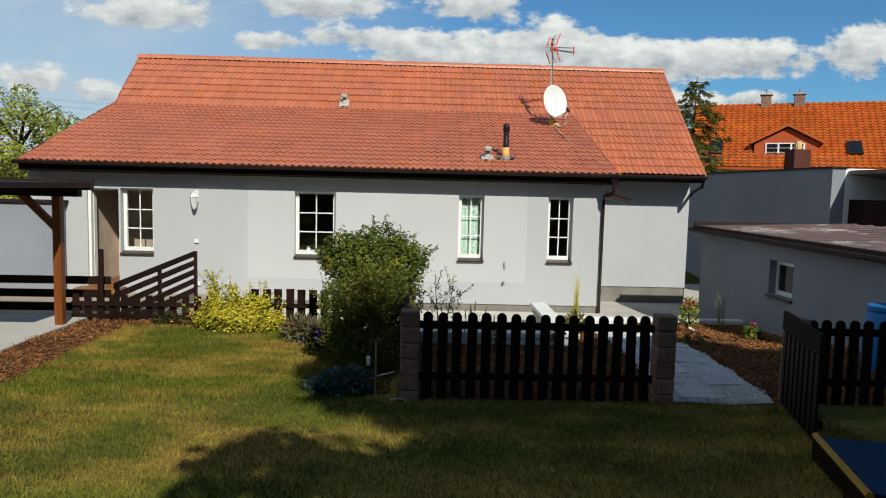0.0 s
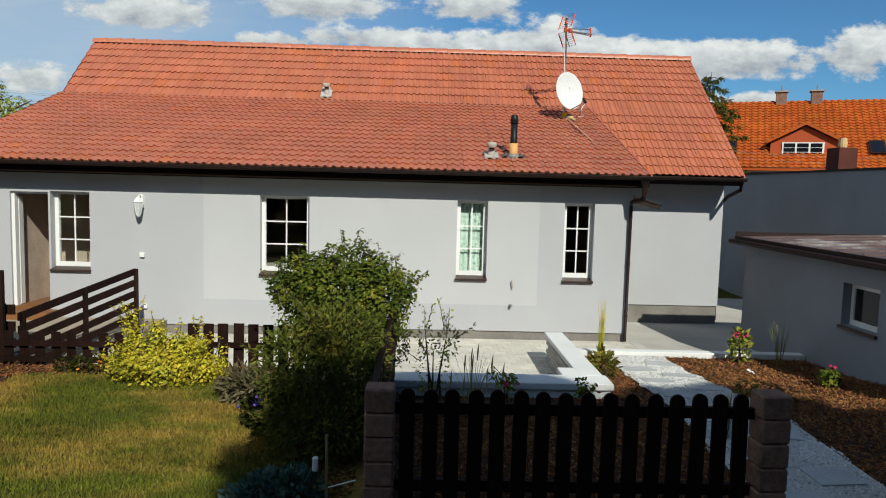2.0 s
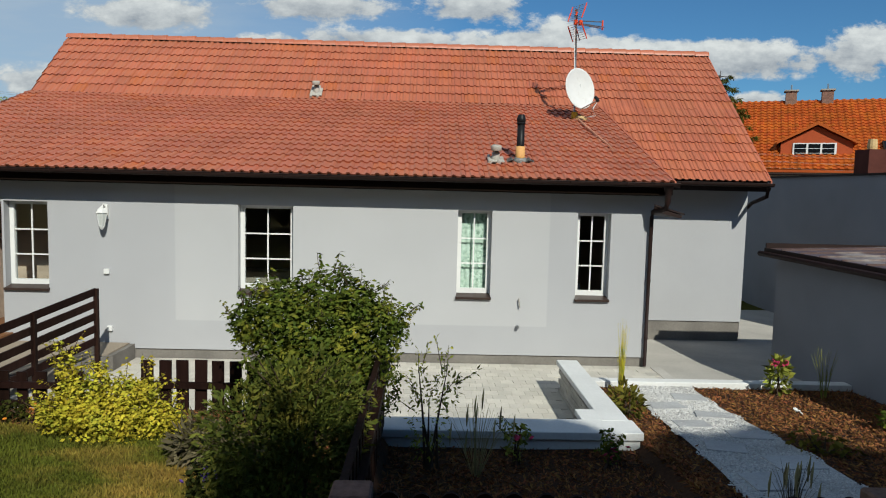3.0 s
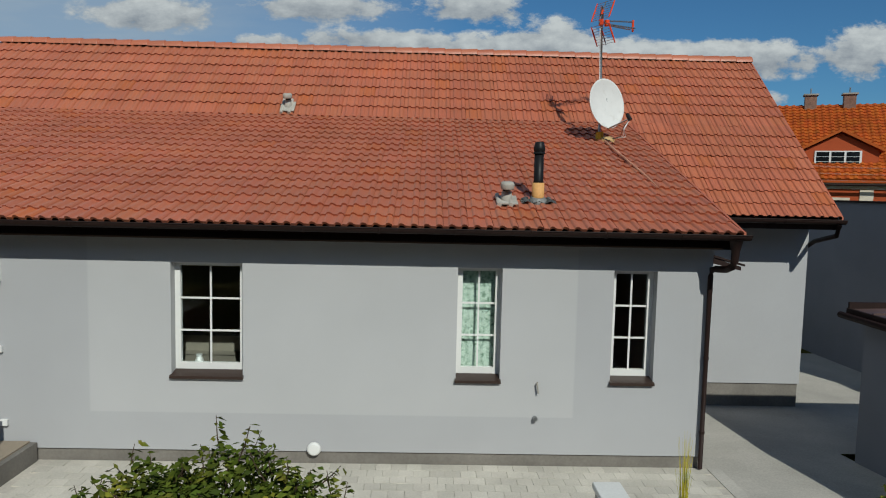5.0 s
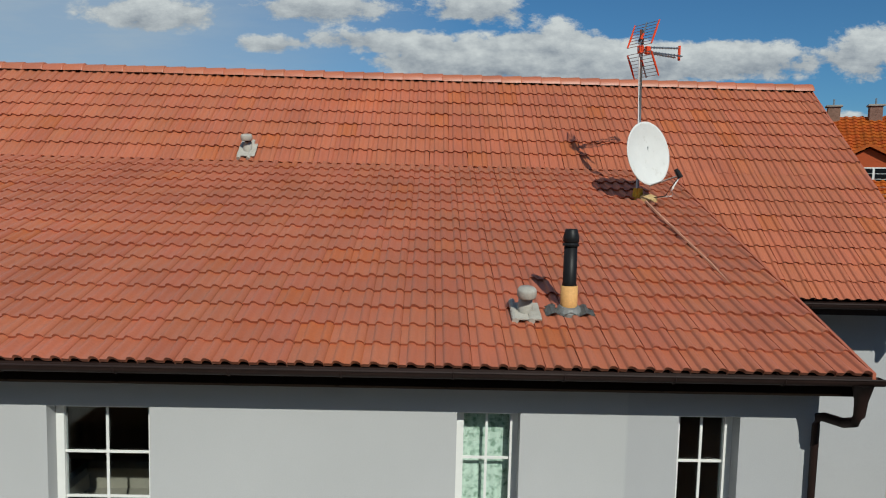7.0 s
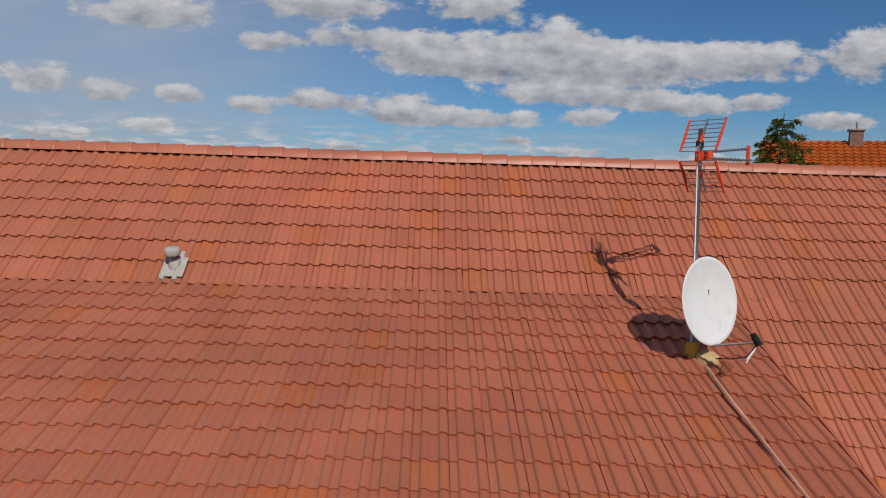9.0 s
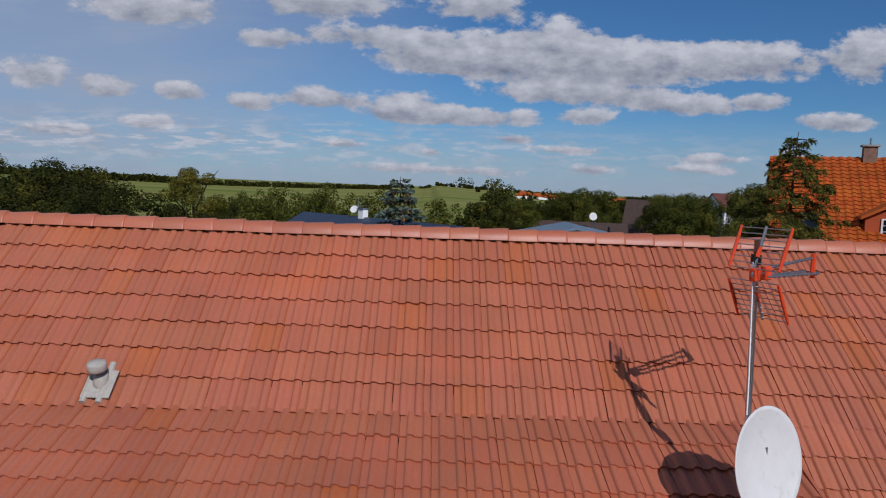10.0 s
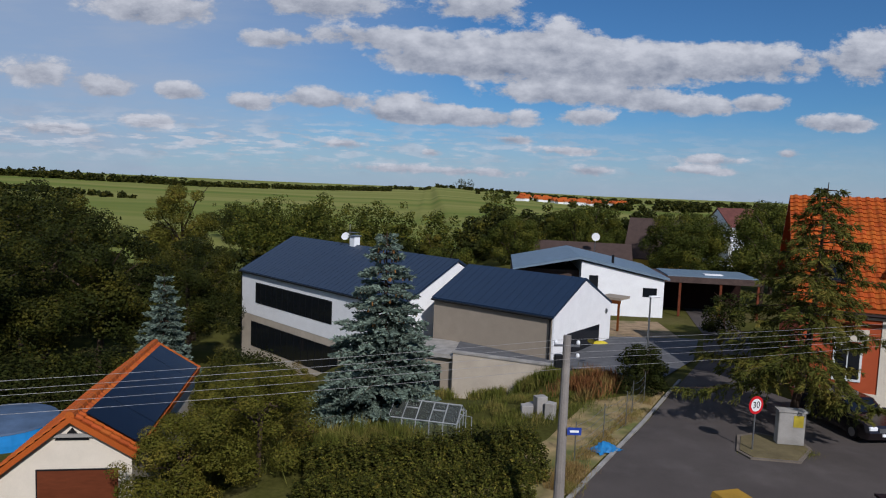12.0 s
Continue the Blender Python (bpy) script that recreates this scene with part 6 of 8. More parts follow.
def orange_tiles():
    """Rows of pantiles on the near slope, as ribs and steps."""
    slope = (9.7 - 4.9) / 6.5
    z0 = 4.9 - slope * 0.45 + 0.16
    length = math.hypot(6.95, 6.95 * slope)
    a = math.atan(slope)
    vs, fs = [], []
    rows, cols = 24, 62
    for r in range(rows):
        for c in range(cols):
            x0, x1 = -0.45 + c * 26.9 / cols, -0.45 + (c + 1) * 26.9 / cols
            s0, s1 = length * r / rows, length * (r + 1) / rows + 0.03
            k = len(vs)
            for s, lift in ((s0, 0.085), (s1, 0.02)):
                for f, hh in ((0.0, 0.0), (0.35, 0.0), (0.6, 0.06), (0.85, 0.06), (1.0, 0.0)):
                    n = lift + hh
                    vs.append((x0 + (x1 - x0) * f, -0.45 + s * math.cos(a) - n * math.sin(a), z0 + s * math.sin(a) + n * math.cos(a)))
            for i in range(4):
                fs.append((k + i, k + i + 1, k + 6 + i, k + 5 + i))
            k2 = len(vs)
            for f, hh in ((0.0, 0.0), (0.35, 0.0), (0.6, 0.06), (0.85, 0.06), (1.0, 0.0)):
                vs.append((x0 + (x1 - x0) * f, -0.45 + s0 * math.cos(a), z0 + s0 * math.sin(a)))
            for i in range(4):
                fs.append((k2 + i, k2 + i + 1, k + i + 1, k + i))
    ob = pydata("tile_field", vs, fs, M_orangetile, orange)
    tagged(ob, kind="stuff")


orange_tiles()
for x in (4.4, 6.7):
    ch = part("chimney", boxed(x, x + 0.7, 6.0, 6.7, 9.3, 10.5), M_block, orange)
    part("chimney_cap", boxed(x - 0.1, x + 0.8, 5.9, 6.8, 10.5, 10.6), M_kerb, ch)
    part("flue", tubed([(x + 0.35, 6.35, 10.6), (x + 0.35, 6.35, 11.0)], 0.06, 6), M_metal, ch)
dm = part("dormer", prismed([(4.0, 4.9), (8.1, 4.9), (8.1, 6.5), (6.05, 7.55), (4.0, 6.5)], "y", 0.9, 4.2), M_orangewall, orange, "orange gabled dormer with a white window")
part("dormer_roof", prismed([(3.75, 6.42), (3.75, 6.58), (6.05, 7.82), (8.35, 6.58), (8.35, 6.42), (6.05, 7.64)], "y", 0.6, 4.6), M_orangetile, dm)
dw = part("window", boxed(4.7, 7.2, 0.84, 0.89, 5.50, 6.50), M_white, dm, "white three-light window with bars")
for i in range(3):
    for j in range(3):
        part("pane", boxed(4.8 + i * 0.8, 5.48 + i * 0.8, 0.825, 0.835, 5.57 + j * 0.3, 5.83 + j * 0.3), M_darkglass, dw)
for x in (1.0, 9.8, 14.0):
    sk = part("skylight", boxed(x, x + 0.9, -0.75, 0.75, 0, 0.12, m=Matrix.Translation((0, 1.25, 6.15)) @ pose(0, 0, 0, 36.4, 0, 0)), M_brown, orange, "dark roof window")
    part("pane", boxed(x + 0.1, x + 0.8, -0.65, 0.65, 0.12, 0.13, m=Matrix.Translation((0, 1.25, 6.15)) @ pose(0, 0, 0, 36.4, 0, 0)), M_darkglass, sk)
for x in (1.5, 5.2, 9.0):
    ow = part("window", boxed(x, x + 1.2, -0.06, 0.0, 1.2, 3.0), M_white, orange, "white framed window")
    for i in range(2):
        part("pane", boxed(x + 0.1 + i * 0.53, x + 0.57 + i * 0.53, -0.075, -0.062, 1.32, 2.9), M_darkglass, ow)
    part("lintel_trim", boxed(x - 0.2, x + 1.4, -0.05, 0.0, 3.1, 3.7), M_creamwall, orange)
    part("pilaster", boxed(x + 1.9, x + 2.6, -0.05, 0.0, 0.6, 4.3), M_creamwall, orange)
part("base_trim", boxed(0, 26, -0.06, 0, -0.6, 0.7), M_creamwall, orange)
part("string_course", boxed(0, 26, -0.06, 0, 4.2, 4.6), M_creamwall, orange)
part("gutter", tubed([(-0.5, -0.55, 4.45), (26.5, -0.55, 4.45)], 0.08, 6), M_brown, orange)

# garage with solar panels in the garden below
sg = thing("garden_garage", (-10.13, 23.4, -0.42), 7.5, label="cream garage with an orange tiled roof and solar panels", category="garage")
part("wall", prismed([(-2.35, -3.2), (1.82, -3.2), (1.82, 0.95), (0, 2.05), (-2.3, 0.28)], "y", 0, 10), M_creamwall, sg)
def pantiles(parent, m, L, length, rows, cols, material):
    """Rows of pantiles on a slope: x along the eave, y up the slope, z out of it."""
    vs, fs = [], []
    wave = ((0.0, 0.0), (0.35, 0.0), (0.6, 0.05), (0.85, 0.05), (1.0, 0.0))
    for r in range(rows):
        for c in range(cols):
            x0, w = L * c / cols, L / cols
            s0, s1 = length * r / rows, length * (r + 1) / rows + 0.02
            k = len(vs)
            for s, lift in ((s0, 0.0), (s0, 0.05), (s1, 0.012)):
                vs += [m @ Vector((x0 + w * f, s, lift + h)) for f, h in wave]
            for q in (0, 5):
                fs += [(k + q + i, k + q + i + 1, k + q + i + 6, k + q + i + 5) for i in range(4)]
    return tagged(pydata("tile_field", vs, fs, material, parent), kind="stuff")


sr = part("roof", prismed([(-2.6, 0.05), (-2.6, 0.2), (0, 2.3), (2.0, 1.05), (2.0, 0.88), (0, 2.12)], "y", -0.2, 10.3), M_orangetile, sg)
for i in range(25):
    y = -0.22 + i * 0.42
    part("ridge_tile", lathe(bmesh.new(), [(0.15, 0), (0.13, 0.44)], 8, m=Matrix.Translation((0, y, 2.30)) @ pose(0, 0, 0, -90, 0, 0)), M_orangetile, sr)
pantiles(sg, Matrix(((0, 0.778, -0.628, -2.6), (-1, 0, 0, 10.3), (0, 0.628, 0.778, 0.2), (0, 0, 0, 1))), 10.5, 3.32, 10, 36, M_orangetile)
pantiles(sg, Matrix(((0, -0.848, 0.53, 2.0), (1, 0, 0, -0.2), (0, 0.53, 0.848, 1.05), (0, 0, 0, 1))), 10.5, 2.33, 7, 36, M_orangetile)
ang = math.degrees(math.atan2(1.25, 2.0))
for i in range(5):
    pm = Matrix.Translation((0.30, 0.15 + i * 1.9, 2.17)) @ pose(0, 0, 0, 0, ang, 0)
    pn = part("solar_panel", boxed(0, 1.95, 0, 1.86, 0.12, 0.15, m=pm), M_solar, sg)
    part("panel_frame", boxed(0, 1.95, 1.86, 1.885, 0.11, 0.148, m=pm), M_black, pn)
part("barge_board", prismed([(-2.6, -0.02), (-2.6, 0.2), (0, 2.3), (2.0, 1.05), (2.0, 0.84), (0, 2.08)], "y", -0.24, -0.2), M_orangetile, sg)
part("loft_vent", prismed([(-0.52, 1.44), (0.52, 1.44), (0.46, 1.54), (0.26, 1.54), (0.0, 1.86), (-0.26, 1.54), (-0.46, 1.54)], "y", -0.03, 0.0), M_black, sg)
part("vent_beam", boxed(-0.8, 0.8, -0.12, -0.03, 1.56, 1.66), M_kerb, sg)
gd = part("garage_door", boxed(-1.06, 1.40, -0.04, -0.01, -2.0, 0.44), M_doorbrown, sg, "brown panelled garage door")
part("door_frame", boxed(-1.10, -1.06, -0.05, 0.0, -2.0, 0.48), M_black, gd)
part("door_frame", boxed(-1.06, 1.44, -0.05, 0.0, 0.44, 0.48), M_black, gd)

M_poolblue = mat("pool_blue", (0.03, 0.25, 0.62), rough=0.5, var=0.15)
pool = thing("garden_pool", (-19.2, 34.6, ground_z(-19.2, 34.6)), label="round blue above-ground pool with a grey cover", category="pool")
part("pool_wall", lathe(bmesh.new(), [(2.45, -0.3), (2.5, 0.5), (2.45, 1.0)], 28), M_poolblue, pool)
part("cover", lathe(bmesh.new(), [(2.47, 1.0), (2.40, 1.08), (1.2, 1.30), (0.1, 1.42)], 28), mat("grey_pool_cover", (0.085, 0.13, 0.21), rough=0.6), pool)

# greenhouse
M_alu = mat("bare_aluminium", (0.36, 0.37, 0.37), rough=0.5, metal=0.3, bump=0.0)
gh = thing("greenhouse", (-0.2, 27.75, -0.15), -15, label="small glass greenhouse with an aluminium frame", category="greenhouse")
GL, GW, GE, GR = 2.72, 1.75, 0.78, 1.26
for x in np.linspace(0, GL, 6):
    part("frame_bar", tubed([(x, 0, 0), (x, 0, GE), (x, GW / 2, GR), (x, GW, GE), (x, GW, 0)], 0.024, 4), M_alu, gh)
for y, z in ((0, GE), (GW / 2, GR), (GW, GE), (0, 0.05), (GW, 0.05)):
    part("frame_bar", tubed([(-0.03, y, z), (GL + 0.03, y, z)], 0.026, 4), M_alu, gh)
for x in (0.0, GL):
    part("frame_bar", tubed([(x, 0, GE), (x, GW, GE)], 0.02, 4), M_alu, gh)
    for y in (0.55, 1.2):
        part("frame_bar", tubed([(x, y, 0), (x, y, GE + 0.3)], 0.02, 4), M_alu, gh)
for i in range(5):
    x = 0.03 + i * GL / 5
    for y0, y1 in ((0.0, GW / 2), (GW, GW / 2)):
        s0 = 0.012 if y0 == 0.0 else -0.012
        for o in ([(y0, 0.05), (y0, GE - 0.02), (y0 + s0, GE - 0.02), (y0 + s0, 0.05)], [(y0 + s0, GE + 0.02), (y1 - s0, GR - 0.01), (y1 - s0, GR + 0.002), (y0 + s0, GE + 0.032)]):
            pn = part("pane", prismed(o, "x", x, x + GL / 5 - 0.05), M_oldglass, gh)
            pn.visible_shadow = False
for i in (1, 3):
    x = i * GL / 5
    part("roof_vent", tubed([(x, 0.50, 1.08), (x + GL / 5, 0.50, 1.08), (x + GL / 5, GW / 2, GR + 0.03)], 0.022, 4), M_alu, gh)
part("door_leaf", tubed([(GL, 0.55, 0.05), (GL + 0.5, 0.40, 0.05), (GL + 0.5, 0.40, 1.0), (GL, 0.55, 1.0)], 0.02, 4), M_alu, gh)

# hedge and weeds between the garden and the street
def hedge(name, path, width, height, material, count, size, seed, label):
    r = np.random.default_rng(seed)
    pts, nrm = [], []
    for (xa, ya), (xb, yb) in zip(path, path[1:]):
        t = r.uniform(0, 1, (count, 1))
        a = r.uniform(0, math.pi, (count, 1))
        rad = 0.75 + 0.25 * r.uniform(0, 1, (count, 1))
        base = np.array([xa, ya]) * (1 - t) + np.array([xb, yb]) * t
        d = np.array([-(yb - ya), xb - xa]) / math.hypot(xb - xa, yb - ya)
        bumps = 1 + 0.22 * np.sin(t * 17) * np.sin(t * 41 + 1) + 0.16 * np.sin(t * 63 + 5 * np.cos(a)) + 0.12 * r.uniform(0, 1, (count, 1)) ** 3
        xy = base + d * np.cos(a) * width * rad
        z = np.array([ground_z(*p) for p in base])[:, None] + np.sin(a) * height * rad * bumps
        pts.append(np.concatenate([xy, z], 1))
        nrm.append(np.concatenate([d * np.cos(a), np.sin(a)], 1))
    v, f = leaf_cloud(np.concatenate(pts), np.concatenate(nrm), size, r, jitter=0.6, flat=True)
    return tagged(array_part(name, v, f, material), label, "hedge", kind="stuff")


hedge("hedge", [(-2.6, 22.8), (0.6, 23.6), (3.2, 24.6), (5.2, 24.9)], 1.5, 1.15, M_hedge, 15000, 0.05, 71, "loose green hedge along the street")
hedge("hedge", [(-2.5, 20.6), (1.5, 21.6), (4.4, 23.0)], 1.0, 0.95, M_hedge, 14000, 0.046, 73, "loose green hedge along the street")
def tall_grass(path, width, height, material, count, seed, label):
    """Upright blades and stalks along a line."""
    r = np.random.default_rng(seed)
    pts = []
    for (xa, ya), (xb, yb) in zip(path, path[1:]):
        t = r.uniform(0, 1, (count, 1))
        base = np.array([xa, ya]) * (1 - t) + np.array([xb, yb]) * t + r.normal(0, width * 0.5, (count, 2))
        keep = np.array([noise.noise((p[0] * 0.7, p[1] * 0.7, seed)) for p in base]) > -0.15
        base = base[keep]
        pts.append(np.concatenate([base, np.array([ground_z(*p) for p in base])[:, None]], 1))
    p = np.concatenate(pts)
    d = np.repeat(np.array([[0.0, 0.0, 1.0]]), len(p), 0)
    v, f = leaf_cloud(p, d, height / 24, r, aspect=22.0, jitter=0.25)
    return tagged(array_part("tall_grass", v, f, material), label, "grass", kind="stuff")


M_straw = leaf_mat("straw_stalk", (0.30, 0.20, 0.07), other=(0.15, 0.15, 0.03), amount=0.4, scale=0.8)
M_rustgrass = leaf_mat("rusty_stalk", (0.20, 0.085, 0.03), other=(0.20, 0.16, 0.05), amount=0.4, scale=0.8)
M_weed = leaf_mat("weed_leaf", (0.11, 0.12, 0.02), other=(0.22, 0.17, 0.05), amount=0.4, scale=0.8)
tall_grass([(3.8, 29.4), (6.2, 32.0), (8.2, 34.0), (9.8, 36.4)], 1.8, 0.36, M_weed, 6000, 77, "weeds and tall grass on the verge")
tall_grass([(8.3, 33.6), (9.3, 35.2), (10.2, 36.8)], 1.1, 0.85, M_rustgrass, 2600, 79, "rusty brown tall weeds on the verge")
tall_grass([(-1.5, 41.5), (3.0, 42.2), (5.8, 41.0), (8.6, 39.8)], 0.9, 0.75, M_weed, 4500, 83, "weeds below the garage wall")
tall_grass([(4.0, 18.6), (4.8, 21.2), (6.5, 24.9)], 0.6, 0.28, M_straw, 6000, 91, "dry straw-coloured grass beside the street")
tall_grass([(6.5, 24.9), (8.9, 28.4), (11.9, 33.6)], 0.5, 0.22, M_straw, 3000, 93, "dry straw-coloured grass along the kerb")
tall_grass([(13.4, 26.6), (15.9, 26.6), (15.6, 28.2)], 0.4, 0.16, M_weed, 1200, 95, "grass tufts on the traffic island")
tall_grass([(-3.2, 24.6), (-1.2, 26.4), (0.2, 27.0)], 1.2, 0.6, M_weed, 5000, 97, "tall green weeds beside the greenhouse")
hedge("hedge", [(-12.5, 37), (-9, 40), (-9, 47), (-14, 54)], 2.6, 2.6, M_leafdark, 10000, 0.10, 87, "dark garden thicket")
hedge("hedge", [(-26, 34), (-21, 40), (-17, 48)], 3.0, 3.2, M_leafdark, 11000, 0.10, 89, "dark garden thicket")

# parked car
car = thing("car", (19.4, 30.1, ground_z(19.4, 30.1) + 0.04), 186, label="dark estate car parked beside the orange house", category="car")
M_carpaint = mat("dark_car_paint", (0.012, 0.008, 0.010), rough=0.2, var=0.05, bump=0.0, spec=0.7)
prof = [(-2.2, 0.25), (2.2, 0.25), (2.28, 0.55), (2.15, 0.82), (1.1, 0.98), (0.35, 1.42), (-1.7, 1.47), (-2.25, 1.0), (-2.28, 0.5)]
body = bmesh.new()
rings = []
for x, s in ((-0.88, 0.93), (-0.80, 1.0), (0.80, 1.0), (0.88, 0.93)):
    rings.append([body.verts.new((x * (1 - 0.18 * max(0, z - 0.95) / 0.5), y * s, z * (0.99 if s < 1 else 1))) for y, z in prof])
for a, b in zip(rings, rings[1:]):
    for i in range(len(prof)):
        body.faces.new((a[i], a[(i + 1) % len(prof)], b[(i + 1) % len(prof)], b[i]))
body.faces.new(rings[0][::-1])
body.faces.new(rings[-1])
cb = part("body", body, M_carpaint, car)
part("windscreen", prismed([(1.06, 1.015), (0.38, 1.41), (0.40, 1.43), (1.09, 1.03)], "x", -0.66, 0.66), M_darkglass, car)
for sx in (-1, 1):
    part("side_window", prismed([(0.9, 1.02), (0.3, 1.38), (-1.6, 1.40), (-1.9, 1.02)], "x", sx * 0.845 - 0.012, sx * 0.845 + 0.012), M_darkglass, car)
    part("headlight", boxed(sx * 0.62 - 0.18, sx * 0.62 + 0.18, 2.10, 2.26, 0.62, 0.78, bevel=0.03), M_whitewall, car, "clear headlight")
    part("mirror", boxed(sx * 0.98 - 0.09, sx * 0.98 + 0.09, 0.75, 0.88, 0.98, 1.12, bevel=0.03), M_carpaint, car)
    for y in (1.4, -1.35):
        wh = part("wheel", lathe(bmesh.new(), [(0.2, -0.1), (0.31, -0.09), (0.32, 0), (0.31, 0.09), (0.2, 0.1)], 18, m=Matrix.Translation((sx * 0.80, y, 0.32)) @ pose(0, 0, 0, 0, 90, 0)), M_black, car)
        part("rim", lathe(bmesh.new(), [(0.19, -0.105), (0.19, 0.105)], 14, m=Matrix.Translation((sx * 0.80, y, 0.32)) @ pose(0, 0, 0, 0, 90, 0)), M_metal, wh)
part("grille", boxed(-0.38, 0.38, 2.2, 2.28, 0.56, 0.72), M_metal, car)
part("number_plate", boxed(-0.26, 0.26, 2.27, 2.30, 0.40, 0.51), M_whitewall, car)

# ---------------------------------------------------------------- on the roof
LOW_SLOPE = math.degrees(math.atan2(KINK_Z - EAVE_Z, KINK_Y - EAVE_Y))
UP_SLOPE = math.degrees(math.atan2(RIDGE_Z - KINK_Z, RIDGE_Y - KINK_Y))


def low_z(y):
    return EAVE_Z + (y - EAVE_Y) * (KINK_Z - EAVE_Z) / (KINK_Y - EAVE_Y)


# satellite dish on the mast
mast_x, mast_y = 3.40, 3.72
dish = thing("satellite_dish", (mast_x, mast_y - 0.05, low_z(mast_y) - 0.02), label="white oval satellite dish on a steel mast foot", category="satellite dish")
part("mast", tubed([(0, 0.03, -0.1), (-0.02, 0.05, 1.1), (-0.045, 0.06, 2.38)], 0.024, 10), M_metal, dish, "grey steel mast", smooth=True)
DISH_TURN = pose(0.02, -0.17, 0.63, 80, 0, 27)
bowl = bmesh.new()
lathe(bowl, [(0.02, 0.0), (0.16, 0.008), (0.30, 0.028), (0.42, 0.058), (0.455, 0.068), (0.46, 0.060), (0.42, 0.046), (0.30, 0.014), (0.16, -0.008), (0.02, -0.016)], 40)
bmesh.ops.transform(bowl, matrix=DISH_TURN @ Matrix.Diagonal((0.86, 0.98, 1, 1)), verts=bowl.verts)
part("reflector", bowl, M_dish, dish, smooth=True)
a0 = DISH_TURN @ Vector((0, -0.45, 0.03))
a1 = DISH_TURN @ Vector((0.02, -0.40, 0.58))
part("feed_arm", tubed([a0, a1], 0.013, 6), M_metal, dish)
lnb = part("feed_horn", tubed([a1 + Vector((0, 0, -0.03)), a1 + Vector((-0.04, 0.03, 0.05))], [0.036, 0.034], 10), M_black, dish, "black feed horn")
part("horn_cap", tubed([a1 + Vector((-0.04, 0.03, 0.05)), a1 + Vector((-0.055, 0.04, 0.075))], 0.028, 10), M_black, lnb)
part("bracket", boxed(-0.07, 0.07, -0.14, 0.06, 0.52, 0.74), M_metal, dish)
part("mast_collar", tubed([(0, 0.03, -0.12), (0, 0.03, 0.16)], [0.09, 0.065], 10), M_yellow, dish, "yellow sealing foam round the mast")
seal = bmesh.new()
lathe(seal, [(0.13, 0.0), (0.12, 0.045), (0.07, 0.065), (0.01, 0.07)], 9, m=Matrix.Translation((0.13, -0.05, 0.0)) @ pose(0, 0, 0, LOW_SLOPE, 0, 0))
part("sealant", seal, M_cream, dish)
for k in range(3):
    part("cable", tubed([a1, a1 + Vector((-0.10, 0.02, -0.14 - 0.03 * k)), (0.30 + 0.05 * k, -0.26, 0.06), (0.14, -0.08, 0.02)], 0.006, 4), M_whitewall if k else M_black, dish)
part("mast_cable", tubed([(-0.03, 0.02, 0.3), (-0.045, 0.025, 1.2), (-0.075, 0.04, 2.2)], 0.008, 5), M_whitewall, dish)
cable = tagged(part("roof_cable", tubed([(x, y, low_z(y) + 0.062) for x, y in ((3.43, 3.40), (3.47, 2.85), (3.52, 2.35), (3.60, 1.50), (3.62, 1.05))], [0.022, 0.020, 0.018, 0.015, 0.006], 6), mat("pale_cable_cover", (0.54, 0.27, 0.18), rough=0.8, var=0.3, scale=3)), "pale cable lying down the roof slope", "cable")

# television aerial on the mast
aerial = thing("television_aerial", (mast_x - 0.045, mast_y + 0.01, low_z(mast_y) + 2.20), 0, label="red and silver television aerial with grid reflectors", category="aerial")
AIM = pose(0.0, -0.02, -0.12, 0, -3, 30)
for s in (1, -1):
    for i in range(8):
        t = 0.05 + i * 0.045
        a = AIM @ Vector((-0.06 + 0.45 * t, -0.22, s * t))
        b = AIM @ Vector((-0.06 + 0.45 * t, 0.22, s * t))
        part("reflector_rod", tubed([a, b], 0.0045, 4), M_metal, aerial)
    for y in (-0.22, 0.22):
        part("reflector_edge", tubed([AIM @ Vector((-0.04, y, s * 0.05)), AIM @ Vector((0.03, y, s * 0.2)), AIM @ Vector((0.11, y * 1.02, s * 0.38))], [0.012, 0.016, 0.010], 6), M_red, aerial)
    part("reflector_spine", tubed([AIM @ Vector((-0.05, 0, 0.0)), AIM @ Vector((0.11, 0, s * 0.38))], 0.012, 6), M_metal, aerial)
    part("spine_clip", tubed([AIM @ Vector((0.0, 0, s * 0.14)), AIM @ Vector((0.035, 0, s * 0.22))], 0.02, 6), M_red, aerial)
for k, (y, z) in enumerate(((-0.06, -0.05), (0.06, -0.05), (0.0, 0.075))):
    part("boom", tubed([AIM @ Vector((0.10, y * 0.5, z * 0.5)), AIM @ Vector((0.78, y, z))], 0.010, 6), M_metal, aerial)
    for i in range(10):
        x = 0.2 + i * 0.06
        c = AIM @ Vector((x, y * (0.5 + 0.5 * (x - 0.1) / 0.68), z * (0.5 + 0.5 * (x - 0.1) / 0.68)))
        part("director", tubed([c + Vector((0, 0, -0.016)), c + Vector((0, 0, 0.016))], 0.010, 4), M_metal, aerial)
part("end_spacer", tubed([AIM @ Vector((0.78, 0, -0.10)), AIM @ Vector((0.79, 0, 0.11))], 0.020, 6), M_red, aerial)
for x in (-0.02, 0.12):
    part("dipole_box", boxed(x - 0.03, x + 0.05, -0.035, 0.035, -0.055, 0.055, m=AIM, bevel=0.012), M_red, aerial)
part("boom_tube", tubed([AIM @ Vector((-0.06, 0, 0)), AIM @ Vector((0.2, 0, 0))], 0.014, 6), M_metal, aerial)
part("mast_clamp", boxed(-0.03, 0.03, -0.03, 0.03, -0.04, 0.04), M_black, aerial)


